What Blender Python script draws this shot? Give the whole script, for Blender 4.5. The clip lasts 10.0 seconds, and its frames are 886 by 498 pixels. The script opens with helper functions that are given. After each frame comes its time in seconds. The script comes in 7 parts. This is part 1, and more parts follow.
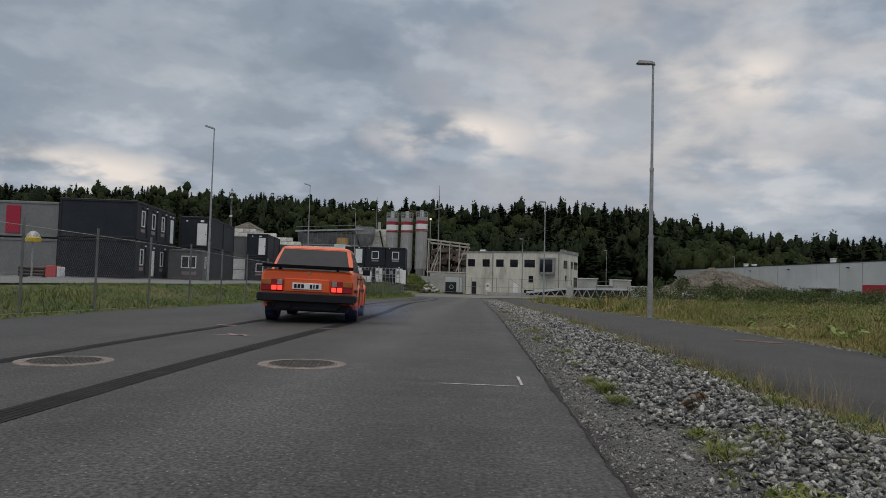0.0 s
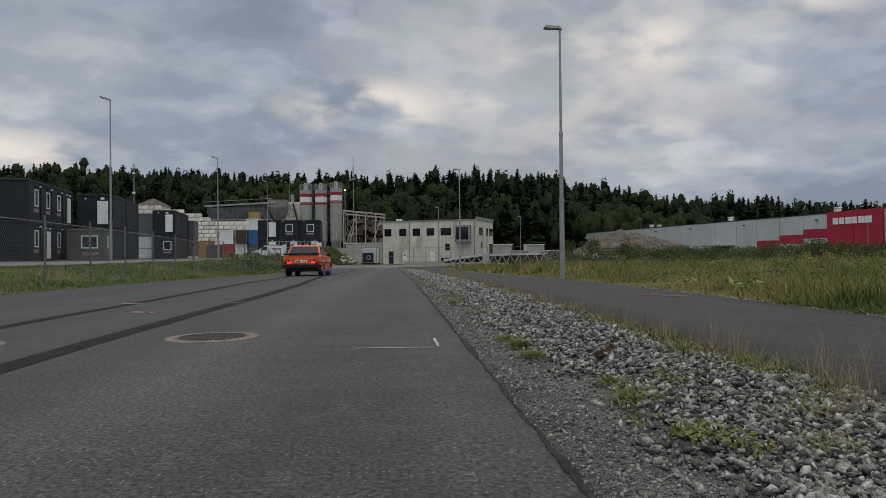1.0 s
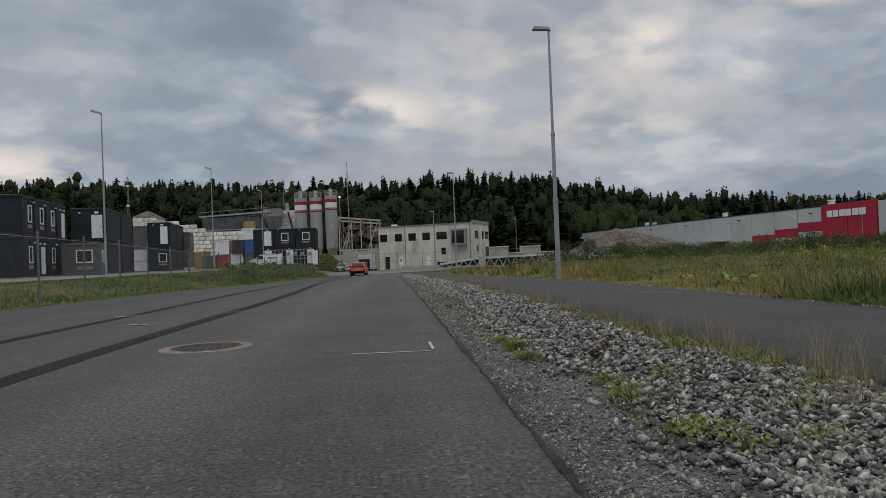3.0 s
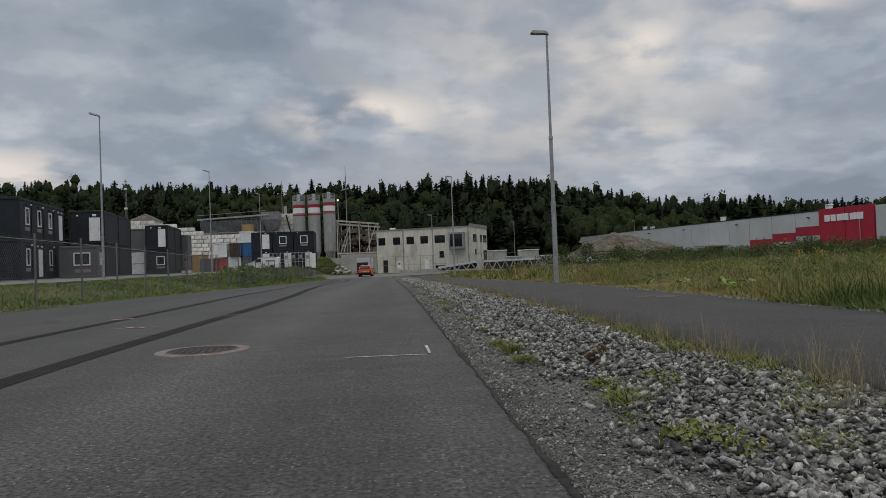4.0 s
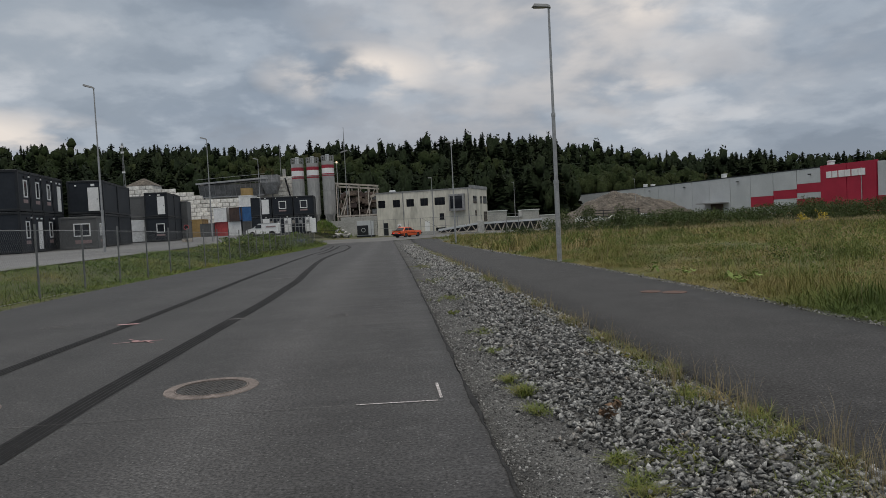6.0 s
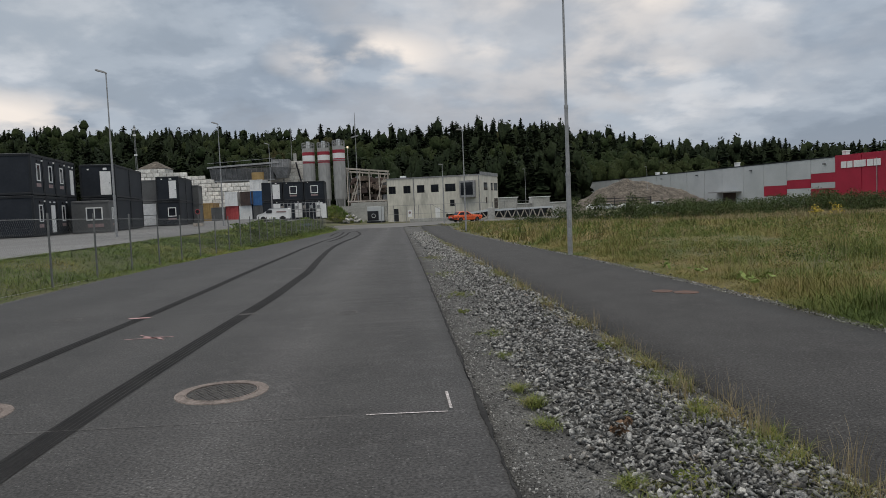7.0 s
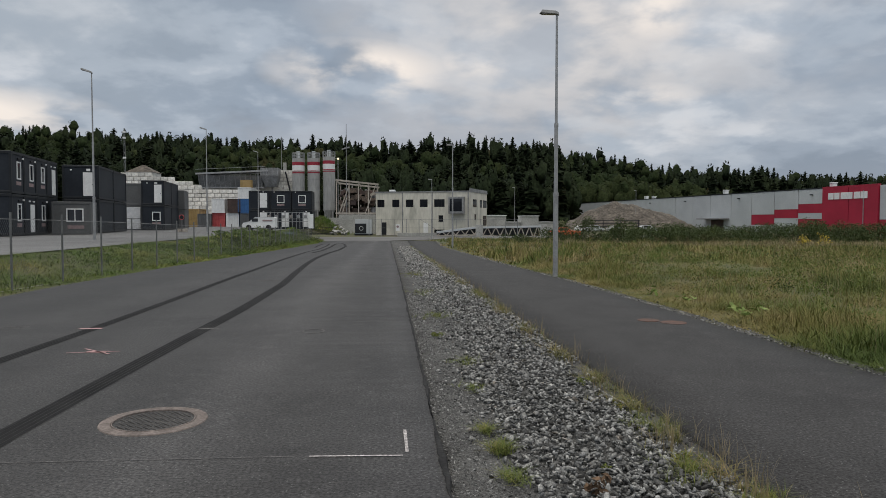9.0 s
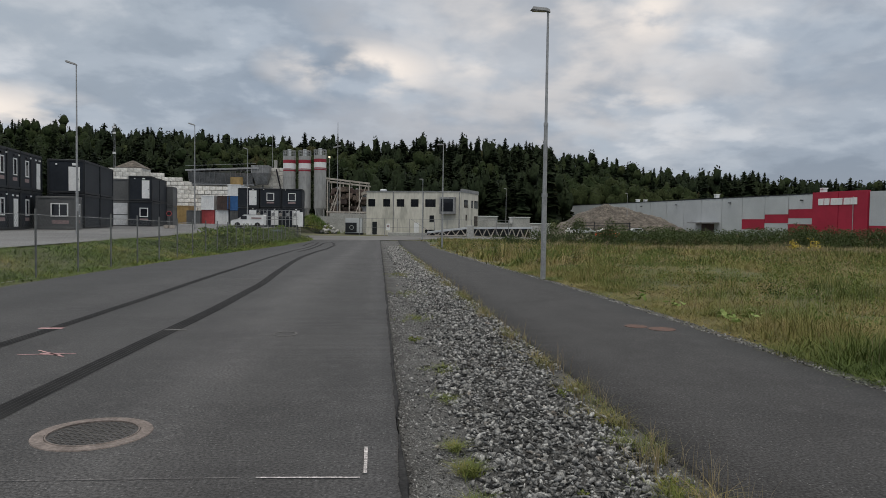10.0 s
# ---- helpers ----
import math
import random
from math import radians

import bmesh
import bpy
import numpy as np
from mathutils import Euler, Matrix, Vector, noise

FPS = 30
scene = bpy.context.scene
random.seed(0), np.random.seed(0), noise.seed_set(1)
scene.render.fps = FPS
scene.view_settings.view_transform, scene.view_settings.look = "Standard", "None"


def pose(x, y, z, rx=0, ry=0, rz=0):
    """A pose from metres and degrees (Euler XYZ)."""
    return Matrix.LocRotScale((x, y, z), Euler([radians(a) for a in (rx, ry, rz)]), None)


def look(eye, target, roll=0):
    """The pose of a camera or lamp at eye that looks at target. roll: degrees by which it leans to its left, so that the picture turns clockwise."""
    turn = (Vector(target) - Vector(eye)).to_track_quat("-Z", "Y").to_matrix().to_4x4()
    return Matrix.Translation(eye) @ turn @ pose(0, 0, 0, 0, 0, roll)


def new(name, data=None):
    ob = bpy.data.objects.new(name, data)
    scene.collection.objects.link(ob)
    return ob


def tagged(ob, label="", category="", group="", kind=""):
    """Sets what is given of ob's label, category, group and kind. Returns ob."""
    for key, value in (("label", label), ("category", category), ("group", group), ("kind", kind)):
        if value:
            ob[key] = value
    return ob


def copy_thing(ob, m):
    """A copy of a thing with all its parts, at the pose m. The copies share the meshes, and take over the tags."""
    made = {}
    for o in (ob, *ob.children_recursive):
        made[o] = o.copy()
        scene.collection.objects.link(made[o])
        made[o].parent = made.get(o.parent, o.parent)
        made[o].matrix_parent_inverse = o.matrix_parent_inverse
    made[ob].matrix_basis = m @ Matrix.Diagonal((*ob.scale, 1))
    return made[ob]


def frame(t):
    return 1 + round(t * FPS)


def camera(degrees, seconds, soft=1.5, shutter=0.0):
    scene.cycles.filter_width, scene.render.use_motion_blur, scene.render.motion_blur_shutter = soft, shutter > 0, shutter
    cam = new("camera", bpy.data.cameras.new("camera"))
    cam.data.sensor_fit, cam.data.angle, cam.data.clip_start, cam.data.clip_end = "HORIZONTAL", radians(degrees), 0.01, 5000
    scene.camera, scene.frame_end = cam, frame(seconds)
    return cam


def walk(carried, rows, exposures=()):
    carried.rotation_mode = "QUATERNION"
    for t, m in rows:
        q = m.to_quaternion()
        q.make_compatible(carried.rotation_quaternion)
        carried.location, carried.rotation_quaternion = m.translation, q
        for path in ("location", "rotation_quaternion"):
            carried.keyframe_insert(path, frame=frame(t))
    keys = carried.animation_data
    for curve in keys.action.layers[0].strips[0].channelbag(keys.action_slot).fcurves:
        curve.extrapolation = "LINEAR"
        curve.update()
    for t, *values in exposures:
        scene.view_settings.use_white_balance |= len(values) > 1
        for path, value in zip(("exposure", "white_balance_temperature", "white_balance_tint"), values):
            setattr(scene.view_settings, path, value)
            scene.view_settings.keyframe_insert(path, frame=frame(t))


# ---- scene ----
cam = camera(64.2, 10.0, soft=0.6)
PATH = [
    (0, (-0.609, -0.508, 0.775), (-0.704, 1.487, 0.874), 1.60),
    (0.5, (-0.594, -0.487, 0.739), (-0.529, 1.512, 0.77), 0.30),
    (1, (-0.573, -0.453, 0.718), (-0.432, 1.542, 0.734), -0.60),
    (1.5, (-0.574, -0.458, 0.713), (-0.418, 1.535, 0.737), -1.10),
    (2, (-0.556, -0.445, 0.706), (-0.401, 1.549, 0.732), -1.90),
    (2.5, (-0.547, -0.435, 0.707), (-0.398, 1.559, 0.731), -2.30),
    (4, (-0.528, -0.424, 0.705), (-0.371, 1.569, 0.742), -2.15),
    (4.5, (-0.534, -0.425, 0.705), (-0.382, 1.569, 0.742), -2.15),
    (5, (-0.553, -0.405, 0.754), (-0.405, 1.589, 0.771), -2.50),
    (5.5, (-0.557, -0.369, 1.092), (-0.408, 1.625, 1.067), -3.10),
    (5.7, (-0.568, -0.342, 1.224), (-0.414, 1.652, 1.174), -2.95),
    (7, (-0.57, -0.272, 1.562), (-0.448, 1.72, 1.44), -2.3),
    (7.5, (-0.451, -0.174, 1.569), (-0.358, 1.821, 1.459), -1.6),
    (8, (-0.358, -0.04, 1.559), (-0.274, 1.956, 1.469), -1.0),
    (8.5, (-0.359, 0.118, 1.558), (-0.244, 2.113, 1.478), -0.5),
    (9, (-0.357, 0.337, 1.567), (-0.2, 2.33, 1.488), -0.0),
    (9.5, (-0.273, 0.545, 1.551), (-0.092, 2.535, 1.472), 0.5),
    (10, (-0.159, 0.767, 1.556), (0.022, 2.757, 1.478), 0.8),
]
walk(cam, [(t, look(eye, target, roll)) for t, eye, target, roll in PATH], [(0.0, -0.16), (5.5, -0.21), (7.0, 0.03), (10.0, 0.03)])

# ---- world, sun ----
world = bpy.data.worlds.new("overcast_sky")
scene.world = world
world.use_nodes = True


def sky_nodes():
    """Evening overcast: a Nishita sky behind broken cloud, brighter towards the zenith."""
    nt = world.node_tree
    nt.nodes.clear()
    N, L = nt.nodes.new, nt.links.new

    def math_node(op, a, b=None, c=None):
        n = N("ShaderNodeMath")
        n.operation = op
        for k, v in enumerate((a, b, c)):
            if v is None:
                continue
            if isinstance(v, (int, float)):
                n.inputs[k].default_value = v
            else:
                L(v, n.inputs[k])
        return n.outputs[0]

    def mix(fac, a, b):
        n = N("ShaderNodeMix")
        n.data_type = "RGBA"
        for k, v in ((0, fac), (6, a), (7, b)):
            if isinstance(v, (int, float)):
                n.inputs[k].default_value = v
            elif isinstance(v, tuple):
                n.inputs[k].default_value = (*v, 1)
            else:
                L(v, n.inputs[k])
        return n.outputs[2]

    def ramp(fac, *stops):
        n = N("ShaderNodeValToRGB")
        n.color_ramp.interpolation = "EASE"
        while len(n.color_ramp.elements) < len(stops):
            n.color_ramp.elements.new(0.5)
        for e, (p, c) in zip(n.color_ramp.elements, stops):
            e.position, e.color = p, (*c, 1)
        L(fac, n.inputs[0])
        return n.outputs[0]

    def fbm(vector, scale, detail, rough, distort):
        n = N("ShaderNodeTexNoise")
        n.inputs["Scale"].default_value, n.inputs["Detail"].default_value = scale, detail
        n.inputs["Roughness"].default_value, n.inputs["Distortion"].default_value = rough, distort
        L(vector, n.inputs["Vector"])
        return n.outputs[0]

    co = N("ShaderNodeTexCoord").outputs["Generated"]
    sep = N("ShaderNodeSeparateXYZ")
    L(co, sep.inputs[0])
    up = math_node("MAXIMUM", sep.outputs[2], 0.0)
    low = math_node("ADD", up, 0.30)
    flat = N("ShaderNodeCombineXYZ")
    L(math_node("DIVIDE", sep.outputs[0], low), flat.inputs[0])
    L(math_node("DIVIDE", sep.outputs[1], low), flat.inputs[1])
    big = fbm(flat.outputs[0], 1.5, 5, 0.5, 0.1)
    wisps = fbm(flat.outputs[0], 4.6, 8, 0.56, 0.15)
    cover = math_node("ADD", math_node("MULTIPLY", big, 0.66), math_node("MULTIPLY", wisps, 0.34))
    cloud = ramp(cover, (0.40, CLOUD_DARK), (0.475, CLOUD_MID), (0.545, CLOUD_LIGHT), (0.63, CLOUD_BRIGHT))
    # thin places in the cloud where the evening light comes through
    torn = N("ShaderNodeMapRange")
    torn.interpolation_type = "SMOOTHSTEP"
    torn.inputs[1].default_value, torn.inputs[2].default_value = 0.36, 0.62
    L(fbm(flat.outputs[0], 4.2, 6, 0.5, 0.15), torn.inputs[0])
    torn = torn.outputs[0]
    glow = None
    for way, size, amount in GAPS:
        v = N("ShaderNodeVectorMath")
        v.operation = "SUBTRACT"
        L(co, v.inputs[0])
        v.inputs[1].default_value = way
        s = N("ShaderNodeVectorMath")
        s.operation = "MULTIPLY"
        L(v.outputs[0], s.inputs[0])
        s.inputs[1].default_value = (1 / size[0], 1 / size[0], 1 / size[1])
        ln = N("ShaderNodeVectorMath")
        ln.operation = "LENGTH"
        L(s.outputs[0], ln.inputs[0])
        d = math_node("MAXIMUM", math_node("SUBTRACT", 1.0, ln.outputs["Value"]), 0.0)
        d = math_node("MULTIPLY", math_node("MULTIPLY", d, torn), amount)
        glow = d if glow is None else math_node("MAXIMUM", glow, d)
    # broad thinner and thicker masses of the cloud deck
    for way, size, amount, tone in MASSES:
        v = N("ShaderNodeVectorMath")
        v.operation = "SUBTRACT"
        L(co, v.inputs[0])
        v.inputs[1].default_value = way
        q = N("ShaderNodeVectorMath")
        q.operation = "MULTIPLY"
        L(v.outputs[0], q.inputs[0])
        q.inputs[1].default_value = (1 / size[0], 1 / size[0], 1 / size[1])
        ln = N("ShaderNodeVectorMath")
        ln.operation = "LENGTH"
        L(q.outputs[0], ln.inputs[0])
        near = N("ShaderNodeMapRange")
        near.interpolation_type = "SMOOTHSTEP"
        near.inputs[1].default_value, near.inputs[2].default_value, near.inputs[3].default_value, near.inputs[4].default_value = 0.1, 1.0, amount, 0.0
        L(math_node("ADD", ln.outputs["Value"], math_node("MULTIPLY", math_node("SUBTRACT", wisps, 0.5), 1.6)), near.inputs[0])
        cloud = mix(near.outputs[0], cloud, tone)
    cloud = mix(math_node("MINIMUM", glow, 1.0), cloud, (0.96, 0.87, 0.79))
    # a pale band of light low above the hills
    band = math_node("POWER", math_node("SUBTRACT", 1.0, math_node("MINIMUM", math_node("MULTIPLY", up, 4.2), 1.0)), 2.0)
    cloud = mix(math_node("MULTIPLY", band, 0.35), cloud, (0.42, 0.42, 0.45))
    sky = N("ShaderNodeTexSky")
    sky.sky_type, sky.sun_disc = "NISHITA", False
    sky.sun_elevation, sky.sun_rotation = radians(71), radians(193)
    blue = N("ShaderNodeVectorMath")
    blue.operation = "SCALE"
    L(sky.outputs[0], blue.inputs[0])
    blue.inputs["Scale"].default_value = 0.08
    both = mix(0.95, blue.outputs[0], cloud)
    # overhead the cloud is thinner and its light more neutral
    high = N("ShaderNodeMapRange")
    high.interpolation_type = "SMOOTHSTEP"
    high.inputs[1].default_value, high.inputs[2].default_value = 0.38, 0.75
    L(sep.outputs[2], high.inputs[0])
    both = mix(math_node("MULTIPLY", high.outputs[0], 0.85), both, (0.42, 0.395, 0.355))
    # an overcast sky is about three times as bright overhead as at the horizon
    rise = N("ShaderNodeMapRange")
    rise.interpolation_type = "SMOOTHSTEP"
    for k, v in ((1, 0.36), (2, 0.85), (3, 1.0), (4, ZENITH)):
        rise.inputs[k].default_value = v
    L(sep.outputs[2], rise.inputs[0])
    bg = N("ShaderNodeBackground")
    L(both, bg.inputs["Color"])
    L(rise.outputs[0], bg.inputs["Strength"])
    out = N("ShaderNodeOutputWorld")
    L(bg.outputs[0], out.inputs[0])


CLOUD_DARK, CLOUD_MID, CLOUD_LIGHT, CLOUD_BRIGHT = (0.225, 0.277, 0.350), (0.305, 0.362, 0.440), (0.425, 0.480, 0.552), (0.620, 0.650, 0.695)
ZENITH = 2.9
GAPS = [
    ((0.26, 0.92, 0.26), (0.42, 0.22), 0.62),
    ((-0.03, 0.98, 0.205), (0.15, 0.050), 1.5),
    ((0.345, 0.90, 0.27), (0.09, 0.060), 1.2),
    ((0.335, 0.93, 0.165), (0.13, 0.035), 0.9),
    ((-0.50, 0.855, 0.125), (0.20, 0.045), 1.5),
    ((0.13, 0.97, 0.215), (0.10, 0.030), 0.9),
    ((0.225, 0.92, 0.32), (0.07, 0.04), 1.0),
    ((0.50, 0.81, 0.30), (0.12, 0.04), 0.8),
]
MASSES = [
    ((0.20, 0.95, 0.24), (0.30, 0.17), 0.62, (0.53, 0.545, 0.575)),
    ((-0.42, 0.88, 0.27), (0.42, 0.20), 0.45, (0.34, 0.385, 0.435)),
    ((0.52, 0.82, 0.17), (0.24, 0.10), 0.50, (0.335, 0.385, 0.455)),
    ((0.02, 0.98, 0.11), (0.34, 0.07), 0.55, (0.43, 0.44, 0.475)),
]
sky_nodes()

sun = new("sun", bpy.data.lights.new("sun", "SUN"))
sun.data.energy, sun.data.angle, sun.data.color = 1.0, radians(40), (1.0, 0.95, 0.88)
sun.matrix_world = look((0, 0, 50), (4, 17, 0))
scene.view_settings.exposure = 0.0

# ---- materials ----
def surface(name, dark, light, scale=4.0, rough=0.8, metal=0.0, bump=0.0, bump_scale=60.0, fine=0.25, fine_scale=45.0, island=0.0, each=0.0, coat=0.0,
            spec=0.5, squash=(1, 1, 1), third=None, third_scale=0.3, third_at=(0.5, 0.65), chips=0.0, lanes=()):
    """A procedural surface: broad stains between two colours, fine grain, relief, and variation from piece to piece."""
    m = bpy.data.materials.new(name)
    m.use_nodes = True
    nt = m.node_tree
    N, L = nt.nodes.new, nt.links.new
    b = nt.nodes["Principled BSDF"]
    tc = N("ShaderNodeTexCoord").outputs["Object"]
    mp = N("ShaderNodeMapping")
    mp.inputs["Scale"].default_value = squash
    L(tc, mp.inputs[0])
    co = mp.outputs[0]

    def noise_at(s, detail=4.0):
        n = N("ShaderNodeTexNoise")
        n.inputs["Scale"].default_value, n.inputs["Detail"].default_value, n.inputs["Roughness"].default_value = s, detail, 0.6
        L(co, n.inputs["Vector"])
        return n.outputs[0]

    def mixed(fac, a, c, blend="MIX"):
        n = N("ShaderNodeMix")
        n.data_type, n.blend_type = "RGBA", blend
        for k, v in ((0, fac), (6, a), (7, c)):
            if isinstance(v, (int, float)):
                n.inputs[k].default_value = v
            elif isinstance(v, tuple):
                n.inputs[k].default_value = (*v, 1)
            else:
                L(v, n.inputs[k])
        return n.outputs[2]

    def spread(fac, lo, hi):
        n = N("ShaderNodeMapRange")
        n.interpolation_type = "SMOOTHSTEP"
        n.inputs[1].default_value, n.inputs[2].default_value = lo, hi
        L(fac, n.inputs[0])
        return n.outputs[0]

    col = mixed(spread(noise_at(scale), 0.3, 0.7), dark, light)
    if third:
        col = mixed(spread(noise_at(third_scale, 3), *third_at), col, third)
    if fine:
        grain = spread(noise_at(fine_scale, 2), 0.25, 0.75)
        g = N("ShaderNodeMix")
        g.data_type = "FLOAT"
        L(grain, g.inputs[0])
        g.inputs[2].default_value, g.inputs[3].default_value = 1 - fine, 1 + fine
        v = N("ShaderNodeVectorMath")
        v.operation = "SCALE"
        L(col, v.inputs[0])
        L(g.outputs[0], v.inputs["Scale"])
        col = v.outputs[0]
    for amount, node, socket in ((island, "ShaderNodeNewGeometry", "Random Per Island"), (each, "ShaderNodeObjectInfo", "Random")):
        if amount:
            r = N("ShaderNodeMapRange")
            r.inputs[3].default_value, r.inputs[4].default_value = 1 - amount, 1 + amount
            L(N(node).outputs[socket], r.inputs[0])
            v = N("ShaderNodeVectorMath")
            v.operation = "SCALE"
            L(col, v.inputs[0])
            L(r.outputs[0], v.inputs["Scale"])
            col = v.outputs[0]
    if chips:
        # pale and dark aggregate showing in the surface
        vo = N("ShaderNodeTexVoronoi")
        vo.inputs["Scale"].default_value = chips
        L(co, vo.inputs["Vector"])
        for channel, lo, tone in ((0, 0.86, (0.17, 0.170, 0.170)), (1, 0.72, (0.016, 0.016, 0.016))):
            sp = N("ShaderNodeSeparateColor")
            L(vo.outputs["Color"], sp.inputs[0])
            big = N("ShaderNodeMath")
            big.operation = "GREATER_THAN"
            L(sp.outputs[channel], big.inputs[0])
            big.inputs[1].default_value = lo
            near = N("ShaderNodeMapRange")
            near.inputs[1].default_value, near.inputs[2].default_value, near.inputs[3].default_value, near.inputs[4].default_value = 0.20, 0.36, 0.85, 0.0
            L(vo.outputs["Distance"], near.inputs[0])
            both = N("ShaderNodeMath")
            both.operation = "MULTIPLY"
            L(big.outputs[0], both.inputs[0])
            L(near.outputs[0], both.inputs[1])
            col = mixed(both.outputs[0], col, tone)
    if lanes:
        # traffic wear, dust and painted sheen in bands along y: (x, factor), the edges of the bands wandering
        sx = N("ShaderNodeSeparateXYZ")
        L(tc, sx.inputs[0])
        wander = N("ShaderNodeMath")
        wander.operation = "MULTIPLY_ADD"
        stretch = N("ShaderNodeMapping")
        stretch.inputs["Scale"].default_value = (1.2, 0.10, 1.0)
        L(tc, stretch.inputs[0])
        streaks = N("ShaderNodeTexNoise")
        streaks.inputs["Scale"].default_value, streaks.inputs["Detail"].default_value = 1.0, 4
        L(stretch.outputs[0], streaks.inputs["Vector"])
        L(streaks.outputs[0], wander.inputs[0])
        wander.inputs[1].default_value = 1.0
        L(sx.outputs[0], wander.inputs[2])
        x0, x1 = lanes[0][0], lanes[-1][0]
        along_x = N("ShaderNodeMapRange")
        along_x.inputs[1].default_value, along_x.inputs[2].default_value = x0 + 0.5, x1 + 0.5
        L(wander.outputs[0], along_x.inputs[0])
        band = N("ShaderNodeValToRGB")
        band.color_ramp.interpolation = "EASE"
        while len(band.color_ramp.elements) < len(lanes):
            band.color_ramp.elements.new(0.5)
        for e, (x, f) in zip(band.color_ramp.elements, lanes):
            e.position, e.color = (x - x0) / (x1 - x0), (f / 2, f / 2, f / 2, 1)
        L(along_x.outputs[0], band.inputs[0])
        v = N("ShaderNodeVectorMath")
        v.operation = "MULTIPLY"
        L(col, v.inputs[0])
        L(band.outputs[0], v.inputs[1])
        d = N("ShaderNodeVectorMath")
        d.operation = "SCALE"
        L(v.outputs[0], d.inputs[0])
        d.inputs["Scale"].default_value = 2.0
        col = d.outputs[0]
    L(col, b.inputs["Base Color"])
    b.inputs["Roughness"].default_value, b.inputs["Metallic"].default_value = rough, metal
    b.inputs["Coat Weight"].default_value, b.inputs["Specular IOR Level"].default_value = coat, spec
    if bump:
        bp = N("ShaderNodeBump")
        bp.inputs["Strength"].default_value, bp.inputs["Distance"].default_value = bump, 0.01
        L(noise_at(bump_scale, 3), bp.inputs["Height"])
        L(bp.outputs[0], b.inputs["Normal"])
    return m


def leafy(name, stops, patch=0.25, rough=0.7, single=0.34, spec=0.2, grain=0.0):
    """Grass or leaves: colour from blade to blade and from patch to patch."""
    m = bpy.data.materials.new(name)
    m.use_nodes = True
    nt = m.node_tree
    N, L = nt.nodes.new, nt.links.new
    b = nt.nodes["Principled BSDF"]
    geo = N("ShaderNodeNewGeometry").outputs["Random Per Island"]
    n = N("ShaderNodeTexNoise")
    n.inputs["Scale"].default_value, n.inputs["Detail"].default_value = patch, 4
    L(N("ShaderNodeTexCoord").outputs["Object"], n.inputs["Vector"])
    a = N("ShaderNodeMath")
    a.operation = "MULTIPLY_ADD"
    L(geo, a.inputs[0])
    a.inputs[1].default_value = single
    k = N("ShaderNodeMapRange")
    k.inputs[1].default_value, k.inputs[2].default_value, k.inputs[4].default_value = 0.28, 0.72, 1.0 - single
    L(n.outputs[0], k.inputs[0])
    L(k.outputs[0], a.inputs[2])
    r = N("ShaderNodeValToRGB")
    while len(r.color_ramp.elements) < len(stops):
        r.color_ramp.elements.new(0.5)
    for e, (p, c) in zip(r.color_ramp.elements, stops):
        e.position, e.color = p, (*c, 1)
    L(a.outputs[0], r.inputs[0])
    col = r.outputs[0]
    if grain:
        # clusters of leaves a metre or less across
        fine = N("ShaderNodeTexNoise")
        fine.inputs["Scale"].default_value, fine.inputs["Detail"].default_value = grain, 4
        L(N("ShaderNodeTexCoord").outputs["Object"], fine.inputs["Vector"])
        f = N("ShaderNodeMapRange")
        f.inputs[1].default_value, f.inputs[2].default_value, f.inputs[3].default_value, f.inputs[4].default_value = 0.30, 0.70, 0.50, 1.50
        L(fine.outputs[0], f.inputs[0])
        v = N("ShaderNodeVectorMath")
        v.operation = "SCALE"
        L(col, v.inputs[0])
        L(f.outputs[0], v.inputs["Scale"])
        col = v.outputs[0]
    L(col, b.inputs["Base Color"])
    b.inputs["Roughness"].default_value = rough
    b.inputs["Specular IOR Level"].default_value = spec
    return m


def glowing(name, color, strength):
    m = bpy.data.materials.new(name)
    m.use_nodes = True
    b = m.node_tree.nodes["Principled BSDF"]
    b.inputs["Base Color"].default_value = (*color, 1)
    b.inputs["Emission Color"].default_value, b.inputs["Emission Strength"].default_value = (*color, 1), strength
    return m


# lanes: wheel-track wear, and a darker left side painted for the weaker sky sheen
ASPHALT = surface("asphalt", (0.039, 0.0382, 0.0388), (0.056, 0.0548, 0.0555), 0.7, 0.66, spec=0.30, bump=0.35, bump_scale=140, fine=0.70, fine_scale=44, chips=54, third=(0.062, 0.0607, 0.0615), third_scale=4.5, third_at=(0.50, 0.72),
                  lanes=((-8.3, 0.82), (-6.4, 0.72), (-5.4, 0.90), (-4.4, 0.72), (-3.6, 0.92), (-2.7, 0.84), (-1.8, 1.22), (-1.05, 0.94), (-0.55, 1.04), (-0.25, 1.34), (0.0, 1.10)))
EDGE_SHADE = surface("asphalt_edge_shade", (0.016, 0.016, 0.017), (0.034, 0.034, 0.035), 3.0, 0.8, spec=0.15, fine=0.4, fine_scale=40)
PATH_ASPHALT = surface("path_asphalt", (0.035, 0.0344, 0.0350), (0.046, 0.0452, 0.0458), 0.9, 0.74, spec=0.20, bump=0.35, bump_scale=140, chips=56, fine=0.62, fine_scale=46, third=(0.050, 0.049, 0.0496), third_scale=3.0, third_at=(0.48, 0.72))
STREET_ASPHALT = surface("street_asphalt", (0.10, 0.10, 0.10), (0.14, 0.14, 0.138), 0.12, 0.9, fine=0.1, fine_scale=8)
SKID = surface("tyre_rubber_trace", (0.0125, 0.0125, 0.0130), (0.0215, 0.0213, 0.0218), 2.5, 0.78, spec=0.14, fine=0.5, fine_scale=42)
